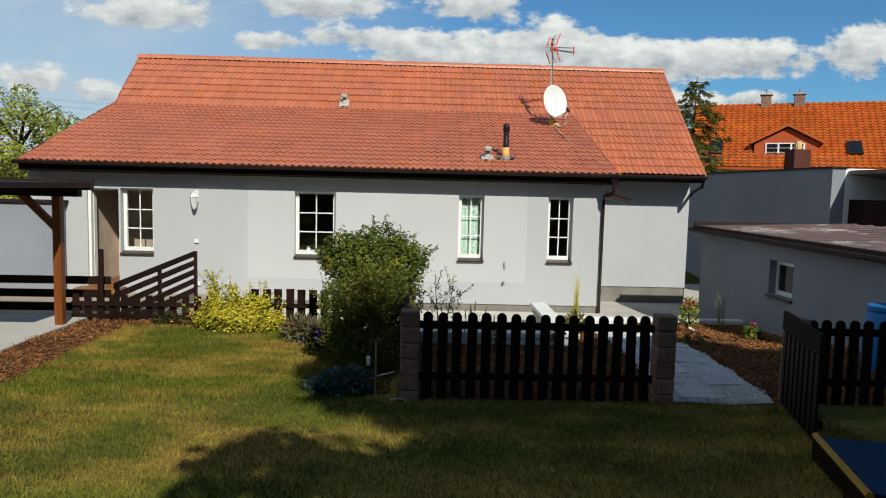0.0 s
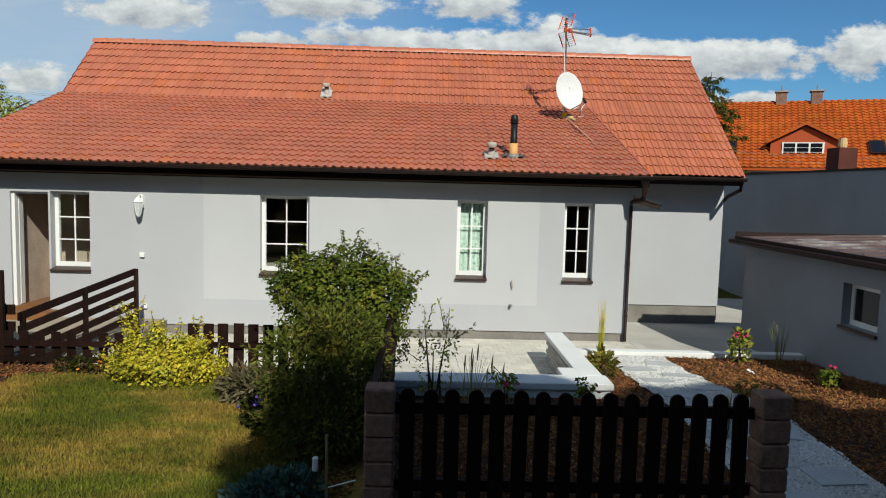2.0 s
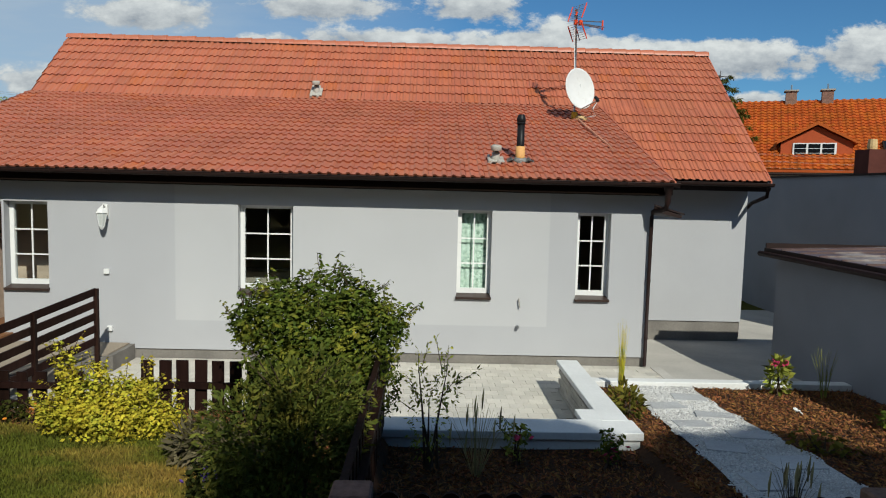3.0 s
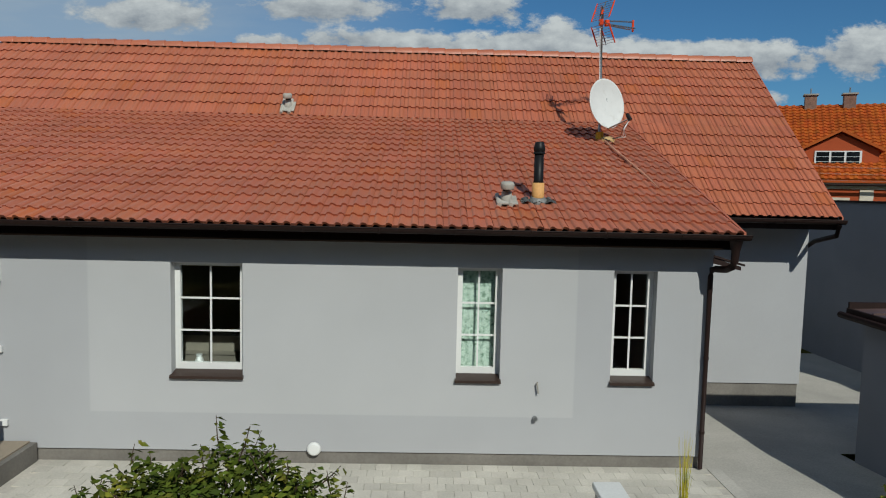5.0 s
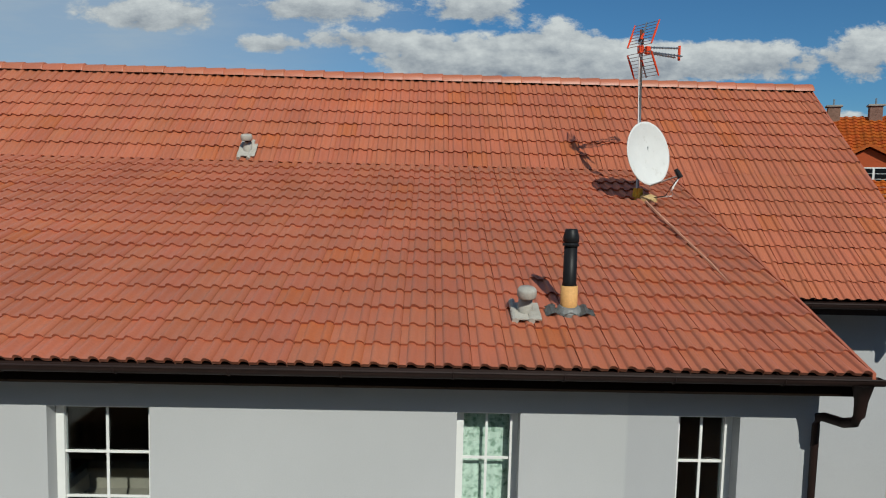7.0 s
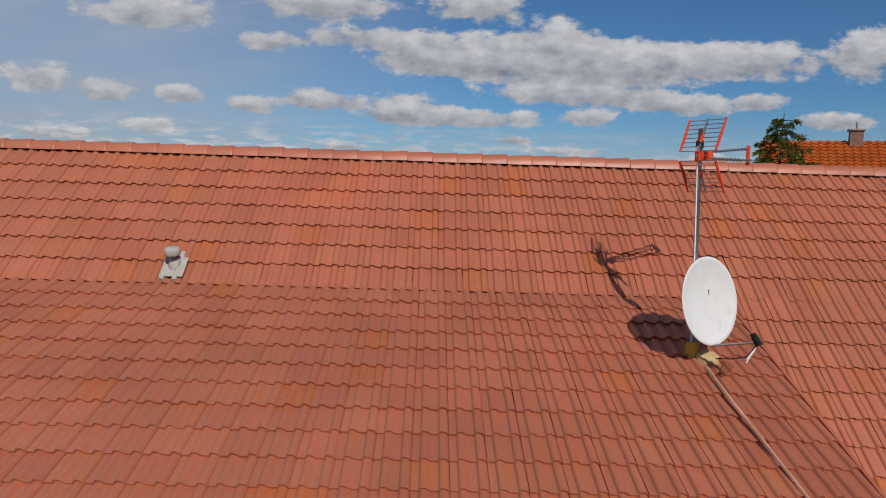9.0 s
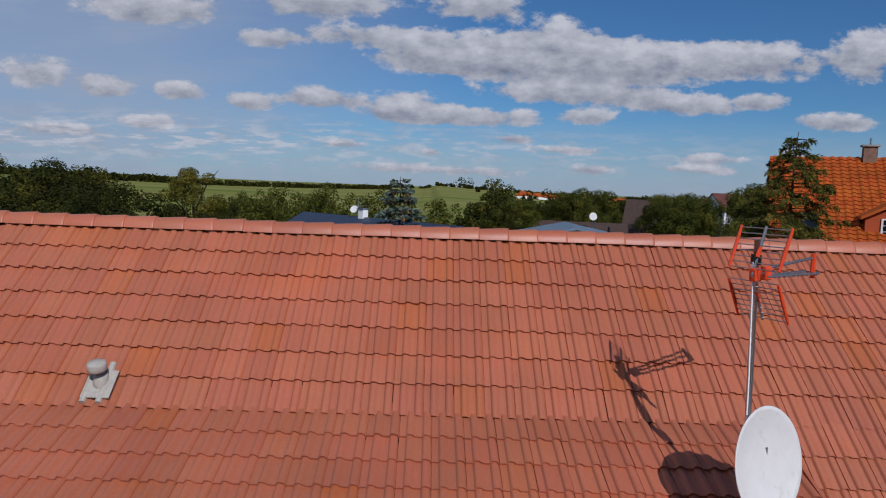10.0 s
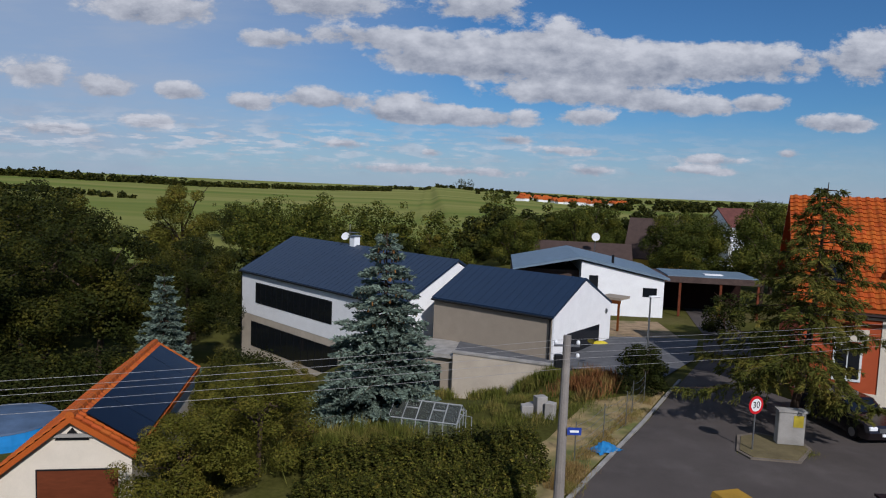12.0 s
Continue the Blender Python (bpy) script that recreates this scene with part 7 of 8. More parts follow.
def tile_vent(x, y, z, slope, label):
    """A grey plastic vent on a shaped tile."""
    v = thing("roof_vent", (x, y, z), label=label, category="roof vent", group="roof vents")
    part("base_tile", boxed(-0.14, 0.14, -0.15, 0.17, 0.045, 0.060, m=pose(0, 0, 0, slope, 0, 0)), M_vent, v)
    for k in (-0.11, 0.045):
        part("tile_roll", tubed([Vector((k, -0.17, 0.045 - 0.17 * math.tan(radians(slope)))), Vector((k, 0.18, 0.055 + 0.18 * math.tan(radians(slope))))], 0.032, 8), M_vent, v)
    part("pipe", lathe(bmesh.new(), [(0.080, -0.04), (0.074, 0.08), (0.066, 0.17)], 16), M_vent, v, smooth=True)
    part("gap", lathe(bmesh.new(), [(0.052, 0.16), (0.052, 0.21)], 12), M_black, v)
    part("cap", lathe(bmesh.new(), [(0.084, 0.185), (0.092, 0.20), (0.092, 0.255), (0.080, 0.275), (0.01, 0.282)], 20, m=pose(0, -0.03, 0.02, 14, 0, 0)), M_vent, v, smooth=True)
    return v


tile_vent(1.36, 0.36, low_z(0.36) + 0.02, LOW_SLOPE, "grey plastic roof vent beside the black flue")
tile_vent(-2.50, 5.08, KINK_Z + 0.15, UP_SLOPE, "weathered grey plastic roof vent below the ridge")

flue = thing("roof_flue", (1.80, 0.48, low_z(0.48)), label="black plastic flue pipe on a cream collar", category="flue")
part("collar", lathe(bmesh.new(), [(0.085, 0.02), (0.085, 0.10), (0.082, 0.27)], 18), mat("tan_collar_plastic", (0.66, 0.36, 0.13), rough=0.6, var=0.12), flue, "tan collar", smooth=True)
part("pipe", lathe(bmesh.new(), [(0.074, 0.25), (0.067, 0.30), (0.064, 0.68)], 18), M_black, flue, smooth=True)
part("rain_collar", lathe(bmesh.new(), [(0.080, 0.655), (0.082, 0.67), (0.066, 0.69)], 18), M_black, flue)
part("cowl", lathe(bmesh.new(), [(0.064, 0.68), (0.078, 0.70), (0.078, 0.74), (0.060, 0.81), (0.052, 0.82)], 18), M_black, flue, smooth=True)
M_lead = mat("grey_lead_flashing", (0.24, 0.24, 0.23), rough=0.6, var=0.2, scale=6, metal=0.3)
part("flashing", lathe(bmesh.new(), [(0.13, 0.0), (0.12, 0.045), (0.092, 0.085)], 14, m=pose(0, 0, 0, LOW_SLOPE, 0, 0)), M_lead, flue, "dented grey lead flashing")
apron = bmesh.new()
edge = [[apron.verts.new((-0.24 + 0.03 * i, y, (y * math.tan(radians(LOW_SLOPE))) + 0.052 + 0.016 * math.cos(2 * math.pi * (-0.24 + 0.03 * i) / (COVER / 2)))) for i in range(17)] for y in (-0.13, -0.04, 0.05)]
for a, b in zip(edge, edge[1:]):
    for i in range(16):
        apron.faces.new((a[i], a[i + 1], b[i + 1], b[i]))
bmesh.ops.solidify(apron, geom=apron.faces[:], thickness=0.006)
part("apron", apron, M_lead, flue, "dented grey lead flashing")

# ---------------------------------------------------------------- on the wall
wl = thing("wall_lantern", (-5.17, -0.02, 2.30), label="white wall lantern with glass panes", category="wall lamp")
part("back_plate", boxed(-0.04, 0.04, -0.02, 0.02, 0.05, 0.30), M_white, wl)
part("arm", tubed([(0, 0, 0.24), (0, -0.09, 0.30), (0, -0.15, 0.24)], 0.012, 6), M_white, wl)
part("roof_cap", lathe(bmesh.new(), [(0.10, 0.16), (0.06, 0.22), (0.01, 0.27)], 6, m=Matrix.Translation((0, -0.15, 0))), M_white, wl)
part("glass_body", lathe(bmesh.new(), [(0.045, -0.06), (0.085, 0.16)], 6, m=Matrix.Translation((0, -0.15, 0))), mat("lantern_glass", (0.5, 0.52, 0.5), rough=0.2), wl)
part("base_knob", lathe(bmesh.new(), [(0.01, -0.12), (0.03, -0.10), (0.05, -0.06)], 6, m=Matrix.Translation((0, -0.15, 0))), M_white, wl)
for i in range(6):
    a = math.pi * i / 3
    part("rib", tubed([(0.046 * math.cos(a), -0.15 + 0.046 * math.sin(a), -0.06), (0.086 * math.cos(a), -0.15 + 0.086 * math.sin(a), 0.16)], 0.006, 4), M_white, wl)
for k, (x, z, c) in enumerate(((-5.17, 1.47, M_white), (-5.13, 0.50, M_white))):
    sw = tagged(part("wall_switch", boxed(x - 0.045, x + 0.045, -0.05, 0.0, z - 0.045, z + 0.045, bevel=0.008), c), "small plastic outdoor switch box on the wall", "switch")
sp = thing("wall_spout", (1.78, 0, 0.66), label="small grey pipe end and bracket on the wall", category="pipe")
part("pipe_end", tubed([(0, 0.02, 0), (0, -0.07, 0)], 0.03, 10), M_metal, sp)
hk = thing("wall_hook", (1.80, 0, 1.08), label="small rusty wall bracket", category="bracket")
part("bracket", tubed([(0, 0.01, 0.06), (-0.01, -0.05, 0.05), (0.01, -0.05, -0.08)], 0.012, 6), M_mortar, hk)
rl = thing("garden_light", (-1.12, -0.03, 0.21), label="round white light at the foot of the wall", category="lamp")
part("disc", lathe(bmesh.new(), [(0.09, 0.0), (0.09, 0.03), (0.07, 0.05), (0.01, 0.055)], 18, m=pose(0, 0, 0, 90, 0, 0)), M_white, rl)

# curtain and room things
cur = bmesh.new()
pts = [(0.74 + i * 0.02, 0.30 + 0.005 * math.sin(i * 1.3)) for i in range(28)]
rows = [[cur.verts.new((x, y, z)) for x, y in pts] for z in (1.14, 2.62)]
for i in range(27):
    cur.faces.new((rows[0][i], rows[0][i + 1], rows[1][i + 1], rows[1][i]))
M_curtain = mat("leaf_print_curtain", (0.66, 0.76, 0.66), rough=0.9, var=0.05, fine=200, fine_var=0.04, other=(0.16, 0.27, 0.18), other_scale=17, other_amount=0.40)
curtain = tagged(part("curtain", cur, M_curtain), "pale curtain with a green leaf print in the window", "curtain")
sofa = thing("sofa", (-2.4, 1.5, 0.42), label="pale fabric sofa under the window", category="sofa")
part("seat", boxed(-1.2, 0.9, -0.5, 0.45, 0.12, 0.62, bevel=0.05), M_sofa, sofa)
part("backrest", boxed(-1.2, 0.9, 0.35, 0.65, 0.12, 0.92, bevel=0.06), M_sofa, sofa)
for x in (-1.32, 0.88):
    part("armrest", boxed(x, x + 0.2, -0.5, 0.6, 0.08, 0.85, bevel=0.05), M_sofa, sofa)
vase = tagged(part("jug", lathe(bmesh.new(), [(0.04, 0), (0.06, 0.06), (0.035, 0.12), (0.045, 0.15)], 12, m=pose(-2.72, 0.31, 1.215)), M_white), "small white jug on the inner sill", "jug")
for k, (x0, x1) in enumerate(((-2.98, -2.06), (0.72, 1.30), (2.76, 3.33), (-6.86, -6.14))):
    isill = tagged(part("window_board", boxed(x0, x1, 0.226, 0.38, 1.175, 1.205), M_white), "white inner window board", "sill", kind="structure")

# ---------------------------------------------------------------- plants of the garden
def bush(name, x, y, z, lobes, material, count, size, label, seed, aspect=1.8, stems=6, jitter=0.8, shell=0.55, category="shrub", sprigs=0, shoot=0.3):
    r = np.random.default_rng(seed)
    t = thing(name, (x, y, z), label=label, category=category)
    bm = bmesh.new()
    for k in range(stems):
        l = lobes[k % len(lobes)]
        tube(bm, [(r.normal(0, 0.04), r.normal(0, 0.04), -0.05), (l[0] * 0.5, l[1] * 0.5, l[2] * 0.55), (l[0], l[1], l[2] + l[5] * 0.5)], [0.018, 0.012, 0.004], 5)
    c, d = crown_points(r, count, lobes, shell)
    for k in range(sprigs):
        l = np.array(lobes[r.integers(len(lobes))])
        u = r.normal(0, 1, 3)
        u[2] = abs(u[2]) * 0.9 + 0.15
        u /= np.linalg.norm(u)
        a = l[:3] + u * l[3:] * 0.85
        b = a + (u + np.array([0, 0, 0.35])) * shoot * r.uniform(0.5, 1.2)
        tube(bm, [tuple(a), tuple((a + b) / 2 + r.normal(0, 0.01, 3)), tuple(b)], [0.005, 0.004, 0.002], 3, caps=False)
        s = np.linspace(0.05, 1.0, 16)[:, None]
        c = np.concatenate([c, a + (b - a) * s + r.normal(0, 0.012, (16, 3))])
        d = np.concatenate([d, np.repeat((b - a)[None] / np.linalg.norm(b - a) * 0.7, 16, 0)])
    part("stem", bm, M_bark, t)
    v, f = leaf_cloud(c, d, size, r, aspect=aspect, jitter=jitter * 0.8, flat=aspect < 2.2)
    array_part("foliage", v, f, material, t)
    return t


bush("lilac_shrub", -0.80, -5.25, 0.48, [(0, 0, 1.05, 0.62, 0.55, 0.55), (-0.45, 0.1, 1.2, 0.38, 0.35, 0.4), (0.42, -0.05, 1.15, 0.42, 0.38, 0.42), (-0.1, 0.0, 0.75, 0.62, 0.5, 0.5), (0.3, 0, 0.7, 0.5, 0.45, 0.5), (0.05, 0, 1.48, 0.22, 0.2, 0.30), (-0.3, 0, 1.42, 0.26, 0.24, 0.24), (0.35, 0, 1.42, 0.2, 0.2, 0.24), (0, 0.1, 0.55, 0.5, 0.42, 0.45), (0.68, 0, 1.25, 0.18, 0.16, 0.2), (-0.68, 0, 1.2, 0.16, 0.16, 0.2)],
     M_leaf, 25000, 0.025, "dense green leafy shrub above the side fence", 101, aspect=2.1, shell=0.40, jitter=0.6, sprigs=110, shoot=0.15)
bush("broom_shrub", -0.72, -7.0, 0.48, [(0, 0, 0.60, 0.52, 0.45, 0.55), (-0.3, -0.1, 0.80, 0.30, 0.3, 0.36), (0.22, 0.1, 0.90, 0.32, 0.3, 0.38), (0, -0.2, 0.35, 0.55, 0.45, 0.32), (0.0, 0, 1.05, 0.24, 0.22, 0.26)],
     leaf_mat("broom_green", (0.085, 0.105, 0.018), other=(0.17, 0.15, 0.025), amount=0.4, scale=4), 12000, 0.019, "dark feathery shrub beside the block pillar", 103, aspect=3.0, jitter=0.7, sprigs=40, shoot=0.2)
bush("golden_shrub", -2.82, -5.05, 0.45, [(0, 0, 0.26, 0.50, 0.38, 0.26), (-0.36, 0, 0.38, 0.28, 0.26, 0.26), (0.10, 0, 0.42, 0.30, 0.28, 0.26), (0.46, 0, 0.24, 0.26, 0.24, 0.18), (-0.45, 0.05, 0.66, 0.09, 0.1, 0.22), (-0.16, 0.05, 0.60, 0.13, 0.12, 0.2), (-0.55, 0, 0.26, 0.20, 0.18, 0.18), (0.30, 0.05, 0.50, 0.14, 0.12, 0.16)],
     M_leafyellow, 9500, 0.024, "golden yellow leafy shrub at the lawn edge", 105, aspect=1.7, shell=0.35, jitter=0.6, sprigs=56, shoot=0.2)
bush("juniper", -0.95, -8.15, 0.48, [(0, 0, 0.13, 0.26, 0.2, 0.14), (0.18, 0.05, 0.16, 0.18, 0.16, 0.14), (-0.14, 0, 0.10, 0.2, 0.16, 0.1)], M_juniper, 1500, 0.030, "low blue-green juniper in the bed", 107, aspect=2.6)
bush("lavender", -1.62, -5.7, 0.48, [(0, 0, 0.16, 0.26, 0.2, 0.18), (-0.2, 0.1, 0.18, 0.22, 0.2, 0.2), (0.25, 0, 0.15, 0.2, 0.2, 0.18)], M_lavender, 1300, 0.030, "dry grey-brown lavender clump", 109, aspect=4.0)
bush("aster", -1.35, -6.5, 0.48, [(0, 0, 0.18, 0.2, 0.18, 0.2), (-0.12, 0, 0.25, 0.14, 0.12, 0.16)], M_leafdark, 700, 0.03, "aster clump with small purple flowers", 111)
bush("marigold", -3.75, -4.72, 0.48, [(0, 0, 0.14, 0.24, 0.12, 0.15), (0.25, 0, 0.16, 0.18, 0.12, 0.14), (-0.25, 0, 0.12, 0.16, 0.12, 0.12)], M_leafdark, 500, 0.024, "marigold clump with orange flowers", 113)
bush("rose_bush", -4.25, -4.62, 0.48, [(0, 0, 0.10, 0.16, 0.10, 0.11), (0.16, 0, 0.14, 0.10, 0.08, 0.12)], M_leafdark, 260, 0.026, "low green plant at the fence foot", 115)


def blossoms(name, x, y, z, n, spread, material, label, seed, size=0.022):
    r = np.random.default_rng(seed)
    bm = bmesh.new()
    for _ in range(n):
        p = r.normal(0, 1, 3) * np.array(spread)
        lathe(bm, [(size * 0.3, -0.006), (size, 0.004), (size * 0.5, 0.012)], 6, m=pose(x + p[0], y + p[1], z + p[2], r.uniform(-40, 40), r.uniform(-40, 40), 0))
    return tagged(part(name, bm, material), label, "flowers", kind="stuff")


blossoms("aster_flowers", -1.42, -6.6, 0.78, 26, (0.10, 0.08, 0.06), M_purple, "small purple aster flowers", 1)
blossoms("marigold_flowers", -3.75, -4.80, 0.70, 14, (0.2, 0.05, 0.04), M_orangeflower, "orange marigold flowers", 2)

bush("bed_shrub", 0.25, -5.3, garden_z(0.25, -5.3), [(0, 0, 0.5, 0.20, 0.16, 0.4), (0.15, 0, 0.8, 0.14, 0.12, 0.2), (-0.1, 0, 0.85, 0.1, 0.1, 0.2)], M_leafpale, 420, 0.020, "thin pale green shrub behind the fence", 121, aspect=2.4, sprigs=9, shoot=0.25)
bush("rose_bush", 1.10, -5.15, garden_z(1.1, -5.15), [(0, 0, 0.22, 0.12, 0.1, 0.16), (0.05, 0, 0.34, 0.1, 0.1, 0.1)], M_leafpale, 120, 0.030, "small rose bush in the mulch", 123, sprigs=6, shoot=0.15)
bush("rose_bush", 2.05, -5.1, garden_z(2.05, -5.1), [(0, 0, 0.18, 0.12, 0.1, 0.14)], M_leaf, 90, 0.030, "small rose bush in the mulch", 125, sprigs=6, shoot=0.15)
blossoms("rose_flowers", 1.12, -5.18, 0.62, 6, (0.06, 0.03, 0.03), M_flower, "pink rose flowers", 3, 0.028)
blossoms("rose_flowers", 2.08, -5.15, 0.48, 7, (0.05, 0.03, 0.05), M_flower, "dark pink rose flowers", 4, 0.03)
bush("phlox", 5.35, -1.95, garden_z(5.35, -1.95), [(0, 0, 0.22, 0.14, 0.12, 0.2), (0, 0, 0.42, 0.12, 0.1, 0.12)], M_leafpale, 240, 0.045, "phlox plant with pink flower heads", 127, aspect=2.4)
blossoms("phlox_flowers", 5.35, -1.97, garden_z(5.35, -1.95) + 0.50, 20, (0.07, 0.05, 0.03), M_flower, "dense pink phlox flowers", 5, 0.03)
bush("peony", 4.25, -5.0, garden_z(4.25, -5.0), [(0, 0, 0.12, 0.22, 0.18, 0.12), (0.2, 0, 0.10, 0.16, 0.14, 0.1), (-0.15, 0.1, 0.14, 0.14, 0.14, 0.12)], M_leafolive, 130, 0.04, "low light green perennial in the mulch", 129)
bush("rose_bush", 5.7, -3.9, garden_z(5.7, -3.9), [(0, 0, 0.14, 0.14, 0.12, 0.14)], M_leaf, 160, 0.045, "small rose bush beside the annex", 131)
blossoms("rose_flowers", 5.7, -3.95, garden_z(5.7, -3.9) + 0.26, 5, (0.05, 0.04, 0.03), M_flower, "pink rose flowers", 6, 0.03)
blossoms("white_blossom", 4.85, -3.4, garden_z(4.85, -3.4) + 0.12, 4, (0.03, 0.03, 0.02), M_whiteflower, "single white blossom", 7, 0.03)


def tuft(name, x, y, z, n, height, spread, material, label, seed, plume=0):
    """A clump of upright stems, some with plumes."""
    r = np.random.default_rng(seed)
    t = thing(name, (x, y, z), label=label, category="grass")
    bm = bmesh.new()
    tips = []
    for _ in range(n):
        a, l = r.uniform(0, 2 * math.pi), height * r.uniform(0.6, 1.05)
        lean = spread * r.uniform(0.1, 1.0)
        tip = Vector((lean * math.cos(a), lean * math.sin(a), l))
        tube(bm, [(0.03 * math.cos(a), 0.03 * math.sin(a), 0), tuple(tip * 0.55 + Vector((0, 0, 0.06 * l))), tuple(tip)], [0.003, 0.0022, 0.0012], 3, caps=False)
        tips.append(tip)
    part("blades", bm, material, t)
    if plume:
        pb = bmesh.new()
        for tip in tips[:plume]:
            tube(pb, [tuple(tip - Vector((0, 0, 0.16))), tuple(tip - Vector((0, 0, 0.06))), tuple(tip + Vector((0.01, 0, 0.05)))], [0.004, 0.011, 0.003], 5)
        part("plume", pb, M_reed, t)
    return t


tuft("feather_grass", 3.05, -1.95, garden_z(3.05, -1.95), 46, 1.05, 0.10, M_leafyellow, "tall yellow-green feather grass", 141)
tuft("feather_grass", 5.95, -2.1, garden_z(5.95, -2.1), 30, 0.75, 0.22, M_leafpale, "thin green ornamental grass", 143)
tuft("fountain_grass", 0.70, -5.45, garden_z(0.7, -5.45), 44, 0.72, 0.36, M_reed, "dry fountain grass with plumes", 145, plume=10)
tuft("fountain_grass", 3.05, -6.6, garden_z(3.05, -6.6), 40, 0.45, 0.2, M_lavender, "small dry fountain grass with dark plumes", 147, plume=10)
bush("sage", 2.78, -3.3, garden_z(2.78, -3.3), [(0, 0, 0.16, 0.16, 0.3, 0.16), (0.05, 0.5, 0.14, 0.14, 0.25, 0.14)], M_leafolive, 260, 0.04, "sparse green plants beside the gravel path", 149, aspect=2.4)

stake = thing("garden_stake", (-0.52, -8.35, 0.48), label="thin grey garden stake with a white clip", category="stake")
part("rod", tubed([(0, 0, 0), (0.0, 0.0, 0.66)], 0.011, 6), M_metal, stake)
part("clip", boxed(-0.10, -0.06, -0.02, 0.02, 0.40, 0.50, bevel=0.008), M_white, stake)
part("tie", tubed([(0, 0, 0.28), (0.2, 0.02, 0.33)], 0.005, 4), M_whitewall, stake)
hose = tagged(part("garden_hose", tubed([(-0.36, -8.42, 0.52), (-0.28, -8.48, 0.56), (-0.20, -8.46, 0.55), (-0.17, -8.50, 0.50)], 0.012, 6), M_mortar), "short pale hose end beside the pillar", "hose")

# gravel path and stepping slabs
def path_x(y):
    t = (y + 8.3) / 6.8
    return 3.30 + 0.42 * t, 0.60 - 0.12 * t


gv, gf = [], []
r = np.random.default_rng(151)
for k in range(17000):
    y = r.uniform(-8.3, -1.6)
    c, hw = path_x(y)
    x = c + r.uniform(-1, 1) * hw * (1 + 0.08 * math.sin(y * 7))
    z = garden_z(x, y) + 0.03
    s = r.uniform(0.006, 0.015)
    base = len(gv)
    q = r.normal(0, 0.35, (6, 3)) * s
    for i, p in enumerate(((s, 0, 0), (0, s, 0), (-s, 0, 0), (0, -s, 0), (0, 0, s * 0.7), (0, 0, -s * 0.7))):
        gv.append((x + p[0] + q[i][0], y + p[1] + q[i][1], z + p[2] + q[i][2]))
    gf += [tuple(base + i for i in f) for f in ((0, 1, 4), (1, 2, 4), (2, 3, 4), (3, 0, 4))]
tagged(pydata("gravel", gv, gf, M_gravel), "white crushed gravel of the garden path", "gravel", kind="stuff")
gp_v, gp_f = [], []
for i in range(35):
    y = -8.32 + i * 6.78 / 34
    c, hw = path_x(y)
    gp_v += [(c - hw, y, garden_z(c - hw, y) + (0.028 if i else -0.02)), (c + hw, y, garden_z(c + hw, y) + (0.028 if i else -0.02))]
    if i:
        gp_f.append((2 * i - 2, 2 * i - 1, 2 * i + 1, 2 * i))
tagged(pydata("gravel_path", gp_v, gp_f, mat("gravel_bed", (0.50, 0.49, 0.47), rough=1, fine=50, fine_var=0.35, bump=0.8)), "white gravel garden path", "path", kind="structure")
r = np.random.default_rng(157)
for k in range(12):
    y = -8.0 + k * 0.52
    c, hw = path_x(y)
    x = c + (0.24 if k % 2 else -0.22)
    w, d = r.uniform(0.44, 0.52), r.uniform(0.36, 0.44)
    out = [(-w / 2, -d / 2 + 0.03), (w / 2 - 0.05, -d / 2), (w / 2, d / 2 - 0.04), (-w / 2 + 0.06, d / 2)]
    slope = math.degrees(math.atan2(garden_z(x, y + 0.3) - garden_z(x, y - 0.3), 0.6))
    tagged(part("stepping_slab", prismed(out, "z", 0.0, 0.038, m=pose(x, y, garden_z(x, y) + 0.005, slope, 0, r.uniform(-12, 12))), M_slab), "grey stepping slab set in the gravel", "slab", group="stepping slabs")

# bark chips
def chips(name, regions, count, seed, label):
    r = np.random.default_rng(seed)
    area = np.array([(x1 - x0) * (y1 - y0) for x0, x1, y0, y1 in regions])
    pick = r.choice(len(regions), count, p=area / area.sum())
    reg = np.array(regions)[pick]
    x = reg[:, 0] + (reg[:, 1] - reg[:, 0]) * r.uniform(0, 1, count)
    y = reg[:, 2] + (reg[:, 3] - reg[:, 2]) * r.uniform(0, 1, count)
    keep = np.array([abs(a - path_x(b)[0]) > path_x(b)[1] * 0.98 or b < -8.3 for a, b in zip(x, y)])
    x, y = x[keep], y[keep]
    z = np.array([garden_z(a + 1e-4, b) + 0.025 * noise.noise((a * 1.3, b * 1.3, 0)) for a, b in zip(x, y)]) + 0.008
    n = len(x)
    a = r.uniform(0, math.pi, n)
    d = np.stack([np.cos(a), np.sin(a), r.normal(0, 0.35, n)], 1)
    v, f = leaf_cloud(np.stack([x, y, z], 1), d, 0.015, r, aspect=3.8, jitter=0.2)
    return tagged(array_part(name, v, f, M_chip), label, "mulch", kind="stuff")


chips("bark_mulch", [(-0.3, 2.72, -8.3, -4.7), (2.5, 6.62, -8.3, -1.62), (2.5, 2.72, -4.6, -1.62)], 52000, 161, "loose brown bark chips covering the beds")
chips("bark_mulch", [(-5.6, -4.62, -8.3, -4.4), (-4.62, -1.2, -4.75, -4.25), (-1.2, -0.4, -8.2, -5.0)], 14000, 163, "loose brown bark chips covering the borders")


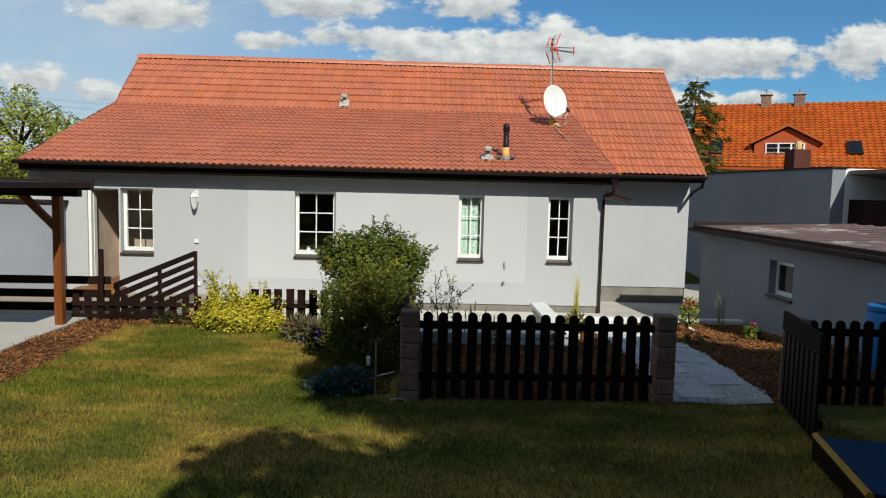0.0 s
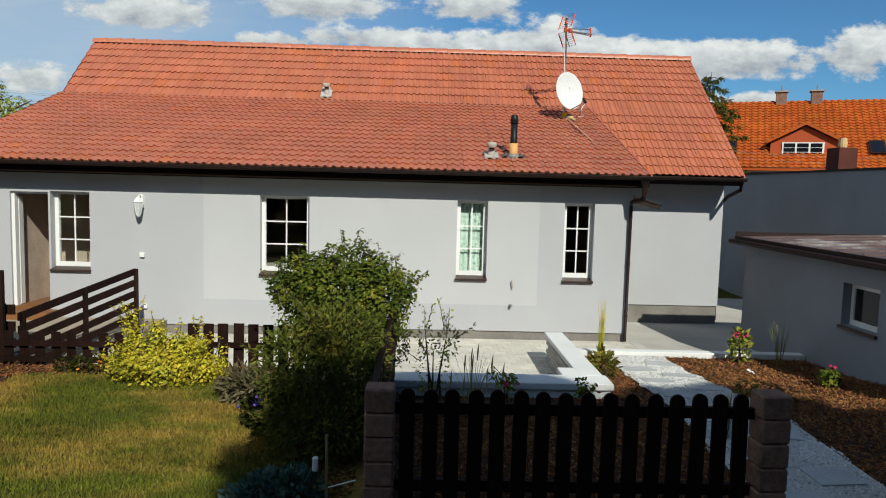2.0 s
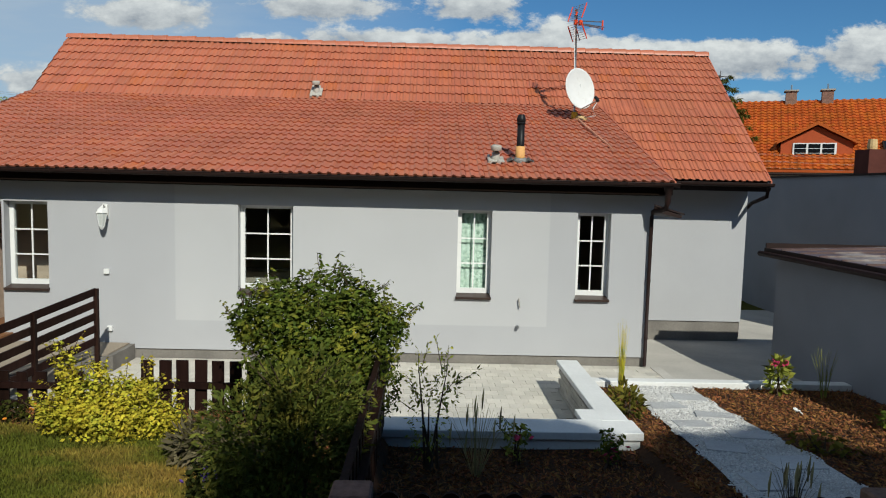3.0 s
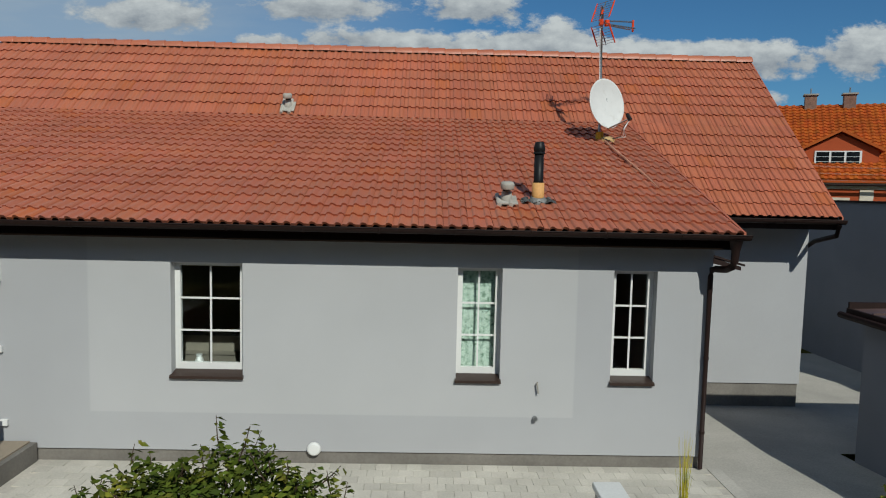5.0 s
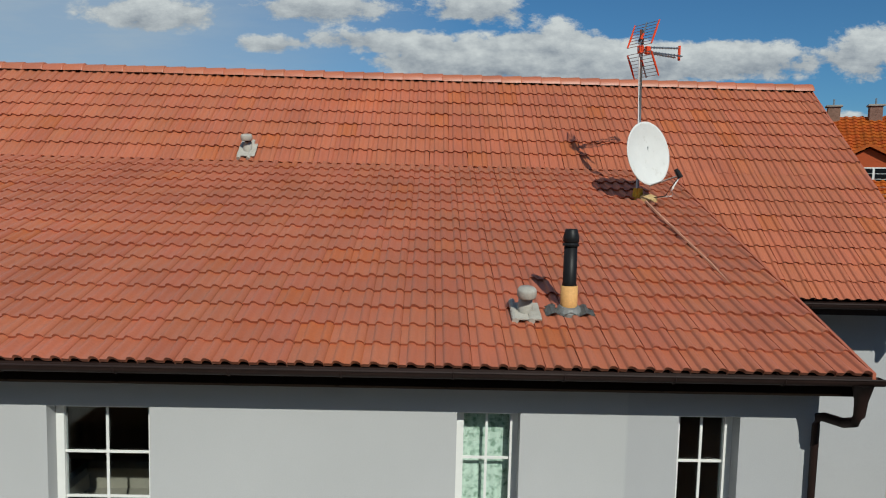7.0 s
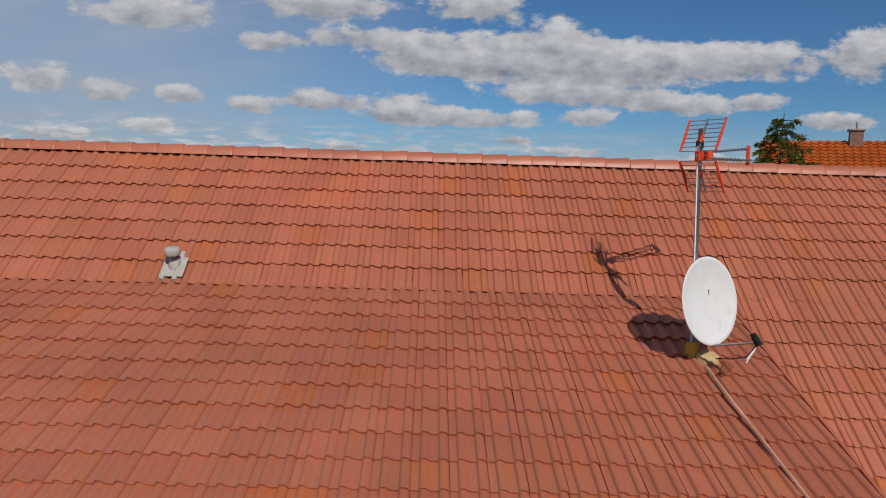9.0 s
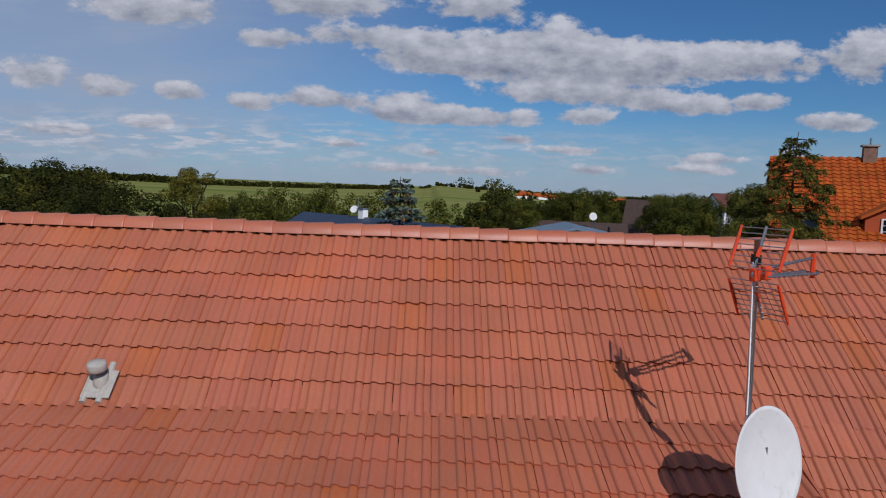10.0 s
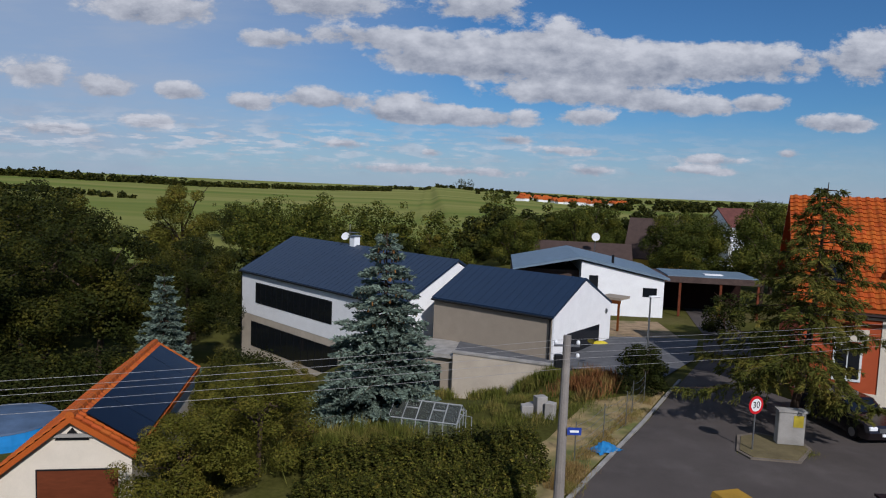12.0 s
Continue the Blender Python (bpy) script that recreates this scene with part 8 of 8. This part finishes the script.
def grass(name, x0, x1, y0, y1, count, seed, height):
    r = np.random.default_rng(seed)
    x, y = r.uniform(x0, x1, count), r.uniform(y0, y1, count)
    z = 0.5 + np.array([0.025 * noise.noise((a * 1.3, b * 1.3, 0)) for a, b in zip(x, y)])
    d = np.stack([np.zeros(count), np.zeros(count), np.full(count, 1.0)], 1)
    v, f = leaf_cloud(np.stack([x, y, z], 1), d, height, r, aspect=6.5, jitter=0.5)
    return tagged(array_part(name, v, f, M_blade), "short mown grass with dry straw patches", "grass", kind="stuff")


grass("grass_blades", -4.66, -0.75, -8.4, -4.8, 90000, 171, 0.0075)
grass("grass_blades", -6.5, 4.2, -11.6, -8.35, 90000, 173, 0.0075)

# rest of the terrace pavers: those nearest the low wall as pieces, the others joined
pv = bmesh.new()
box(pv, 0.002, 0.198, 0.002, 0.198, -0.05, 0.0)
pv_me = mesh_of("paver", pv, M_paver)
rest_v, rest_f = [], []
M_paver_field = mat("concrete_paver_field", (0.58, 0.545, 0.475), rough=0.9, var=0.12, scale=1.2, fine=45, fine_var=0.12, bump=0.2, rnd=0.10, island=True)
base_ob = bpy.data.objects["paving_base"]
for i in range(-47, 21):
    for j in range(-21, 0):
        x, y = i * 0.2 + (0.1 if j % 2 else 0.0), j * 0.2
        if (x > 2.0 and y < -1.45) or x > 3.95 or (x < -4.7 and y > -3.4):
            continue
        if x > -0.9 and y > -3.1:
            ob = new("paver", pv_me)
            ob.parent = base_ob
            ob.matrix_basis = pose(x, y, random.uniform(-0.002, 0.002), random.uniform(-0.3, 0.3), random.uniform(-0.3, 0.3), 0)
        else:
            k = len(rest_v)
            h = random.uniform(-0.002, 0.002)
            rest_v += [(x + a, y + b, h + c) for c in (-0.05, 0.0) for a, b in ((0.002, 0.002), (0.198, 0.002), (0.198, 0.198), (0.002, 0.198))]
            rest_f += [tuple(k + i2 for i2 in f) for f in ((4, 5, 6, 7), (0, 1, 5, 4), (1, 2, 6, 5), (2, 3, 7, 6), (3, 0, 4, 7))]
pf = pydata("paver_field", rest_v, rest_f, M_paver_field, base_ob)
tagged(pf, kind="stuff")

# gate, third pillar, fence beyond, barrel, sandpit cover
pillar(4.05, -8.30, "weathered pinkish split-block fence pillar")
gate = thing("garden_gate", (3.90, -8.34, 0.5), -104, label="open dark brown picket gate, its pale top board darkened for shade", category="gate")
# pale board given a near-black colour for the deep shade here
part("top_board", boxed(0.0, 1.28, -0.02, 0.02, 0.86, 1.06), mat("shade_dark_board", (0.024, 0.020, 0.018), rough=0.9, fine=15, spec=0.05), gate)
part("rail", boxed(0.0, 1.28, 0.015, 0.05, 0.18, 0.26), M_darkwood, gate)
for i in range(8):
    part("picket", boxed(0.03 + i * 0.16, 0.13 + i * 0.16, -0.012, 0.012, 0.06, 0.88), M_darkwood, gate)
rf = thing("picket_fence", (5.4, -8.30, 0.5), label="dark brown picket fence with rounded tops beside the gate", category="fence")
for i in range(15):
    ob = new("picket", pk)
    ob.parent = rf
    ob.matrix_basis = pose(-1.17 + i * 0.158, 0, 0.02 + random.uniform(-0.008, 0.008), 0, random.uniform(-0.8, 0.8), 0)
for z in (0.22, 0.78):
    part("rail", boxed(-1.25, 1.18, 0.014, 0.06, z, z + 0.08), M_darkwood, rf)
barrel = thing("rain_barrel", (6.28, -6.6, garden_z(6.28, -6.6) - 0.1), label="blue plastic rain barrel beside the annex", category="barrel")
part("body", lathe(bmesh.new(), [(0.27, 0), (0.31, 0.1), (0.33, 0.45), (0.31, 0.8), (0.27, 0.9)], 22), M_blue, barrel, smooth=True)
part("rim", lathe(bmesh.new(), [(0.28, 0.88), (0.295, 0.90), (0.295, 0.95), (0.28, 0.96)], 22), M_blue, barrel)
sand = thing("sandpit_cover", (3.9, -10.6, 0.5), -14, label="blue sandpit lid with a yellow edge on timber", category="sandpit")
part("frame_board", boxed(-0.65, 0.65, -0.65, -0.6, 0, 0.2), M_darkwood, sand)
part("frame_board", boxed(-0.65, 0.65, 0.6, 0.65, 0, 0.2), M_darkwood, sand)
part("frame_board", boxed(-0.65, -0.6, -0.6, 0.6, 0, 0.2), M_darkwood, sand)
part("lid", boxed(-0.6, 0.62, -0.58, 0.58, 0.2, 0.225), mat("dull_blue_sheet", (0.006, 0.024, 0.07), rough=0.6, var=0.2), sand)
part("edge_strip", tubed([(-0.64, -0.62, 0.22), (-0.64, 0.62, 0.22)], 0.03, 6), M_binyellow, sand)

# unseen trees added behind the garden, to shade it and block sky light
shade = stand(broadleaf("garden_tree", 13.0, 8.8, M_leafmid, 46000, 0.22, "tall leafy tree at the end of the garden", 201, low=0.40), 7.2, -21.4, z=0.45)
thicket = stand(broadleaf("garden_tree", 10.0, 9.0, M_leafdark, 24000, 0.24, "unseen broad leafy tree added to block sun and sky", 203, low=0.08), 11.5, -27.0, z=0.45)
for x, y, s, turn in [(12.5, -21.0, 0.78, 80), (5.6, -29.5, 1.0, 240), (18.0, -20.0, 0.85, 200), (-9.0, -27.0, 1.0, 120), (-17.0, -22.0, 1.0, 10), (-1.0, -28.5, 1.1, 150), (-5.0, -26.0, 1.0, 60), (9.6, -19.2, 0.85, 20), (0.5, -21.5, 0.55, 100), (-4.0, -21.0, 0.55, 200), (14.5, -30.0, 1.3, 330), (22.0, -14.0, 1.0, 70)]:
    copy_thing(thicket, pose(x, y, 0.45, 0, 0, turn) @ Matrix.Scale(s, 4))
canopy = stand(broadleaf("garden_tree", 8.2, 7.4, M_leafdark, 20000, 0.16, "unseen spreading leafy tree added to shade the lawn", 207, low=0.42), 7.4, -18.0, 0.94, z=0.45)
for x, y, sc, turn in [(-1.5, -19.4, 0.36, 40), (3.2, -19.2, 0.52, 130), (2.5, -19.25, 0.72, 260), (-6.5, -20.0, 0.5, 220), (-12.5, -18.0, 0.9, 310), (-22.0, -15.0, 1.1, 20), (6.0, -18.6, 0.6, 75), (17.0, -12.5, 0.7, 15)]:
    copy_thing(thicket, pose(x, y, 0.45, 0, 0, turn) @ Matrix.Scale(sc, 4))
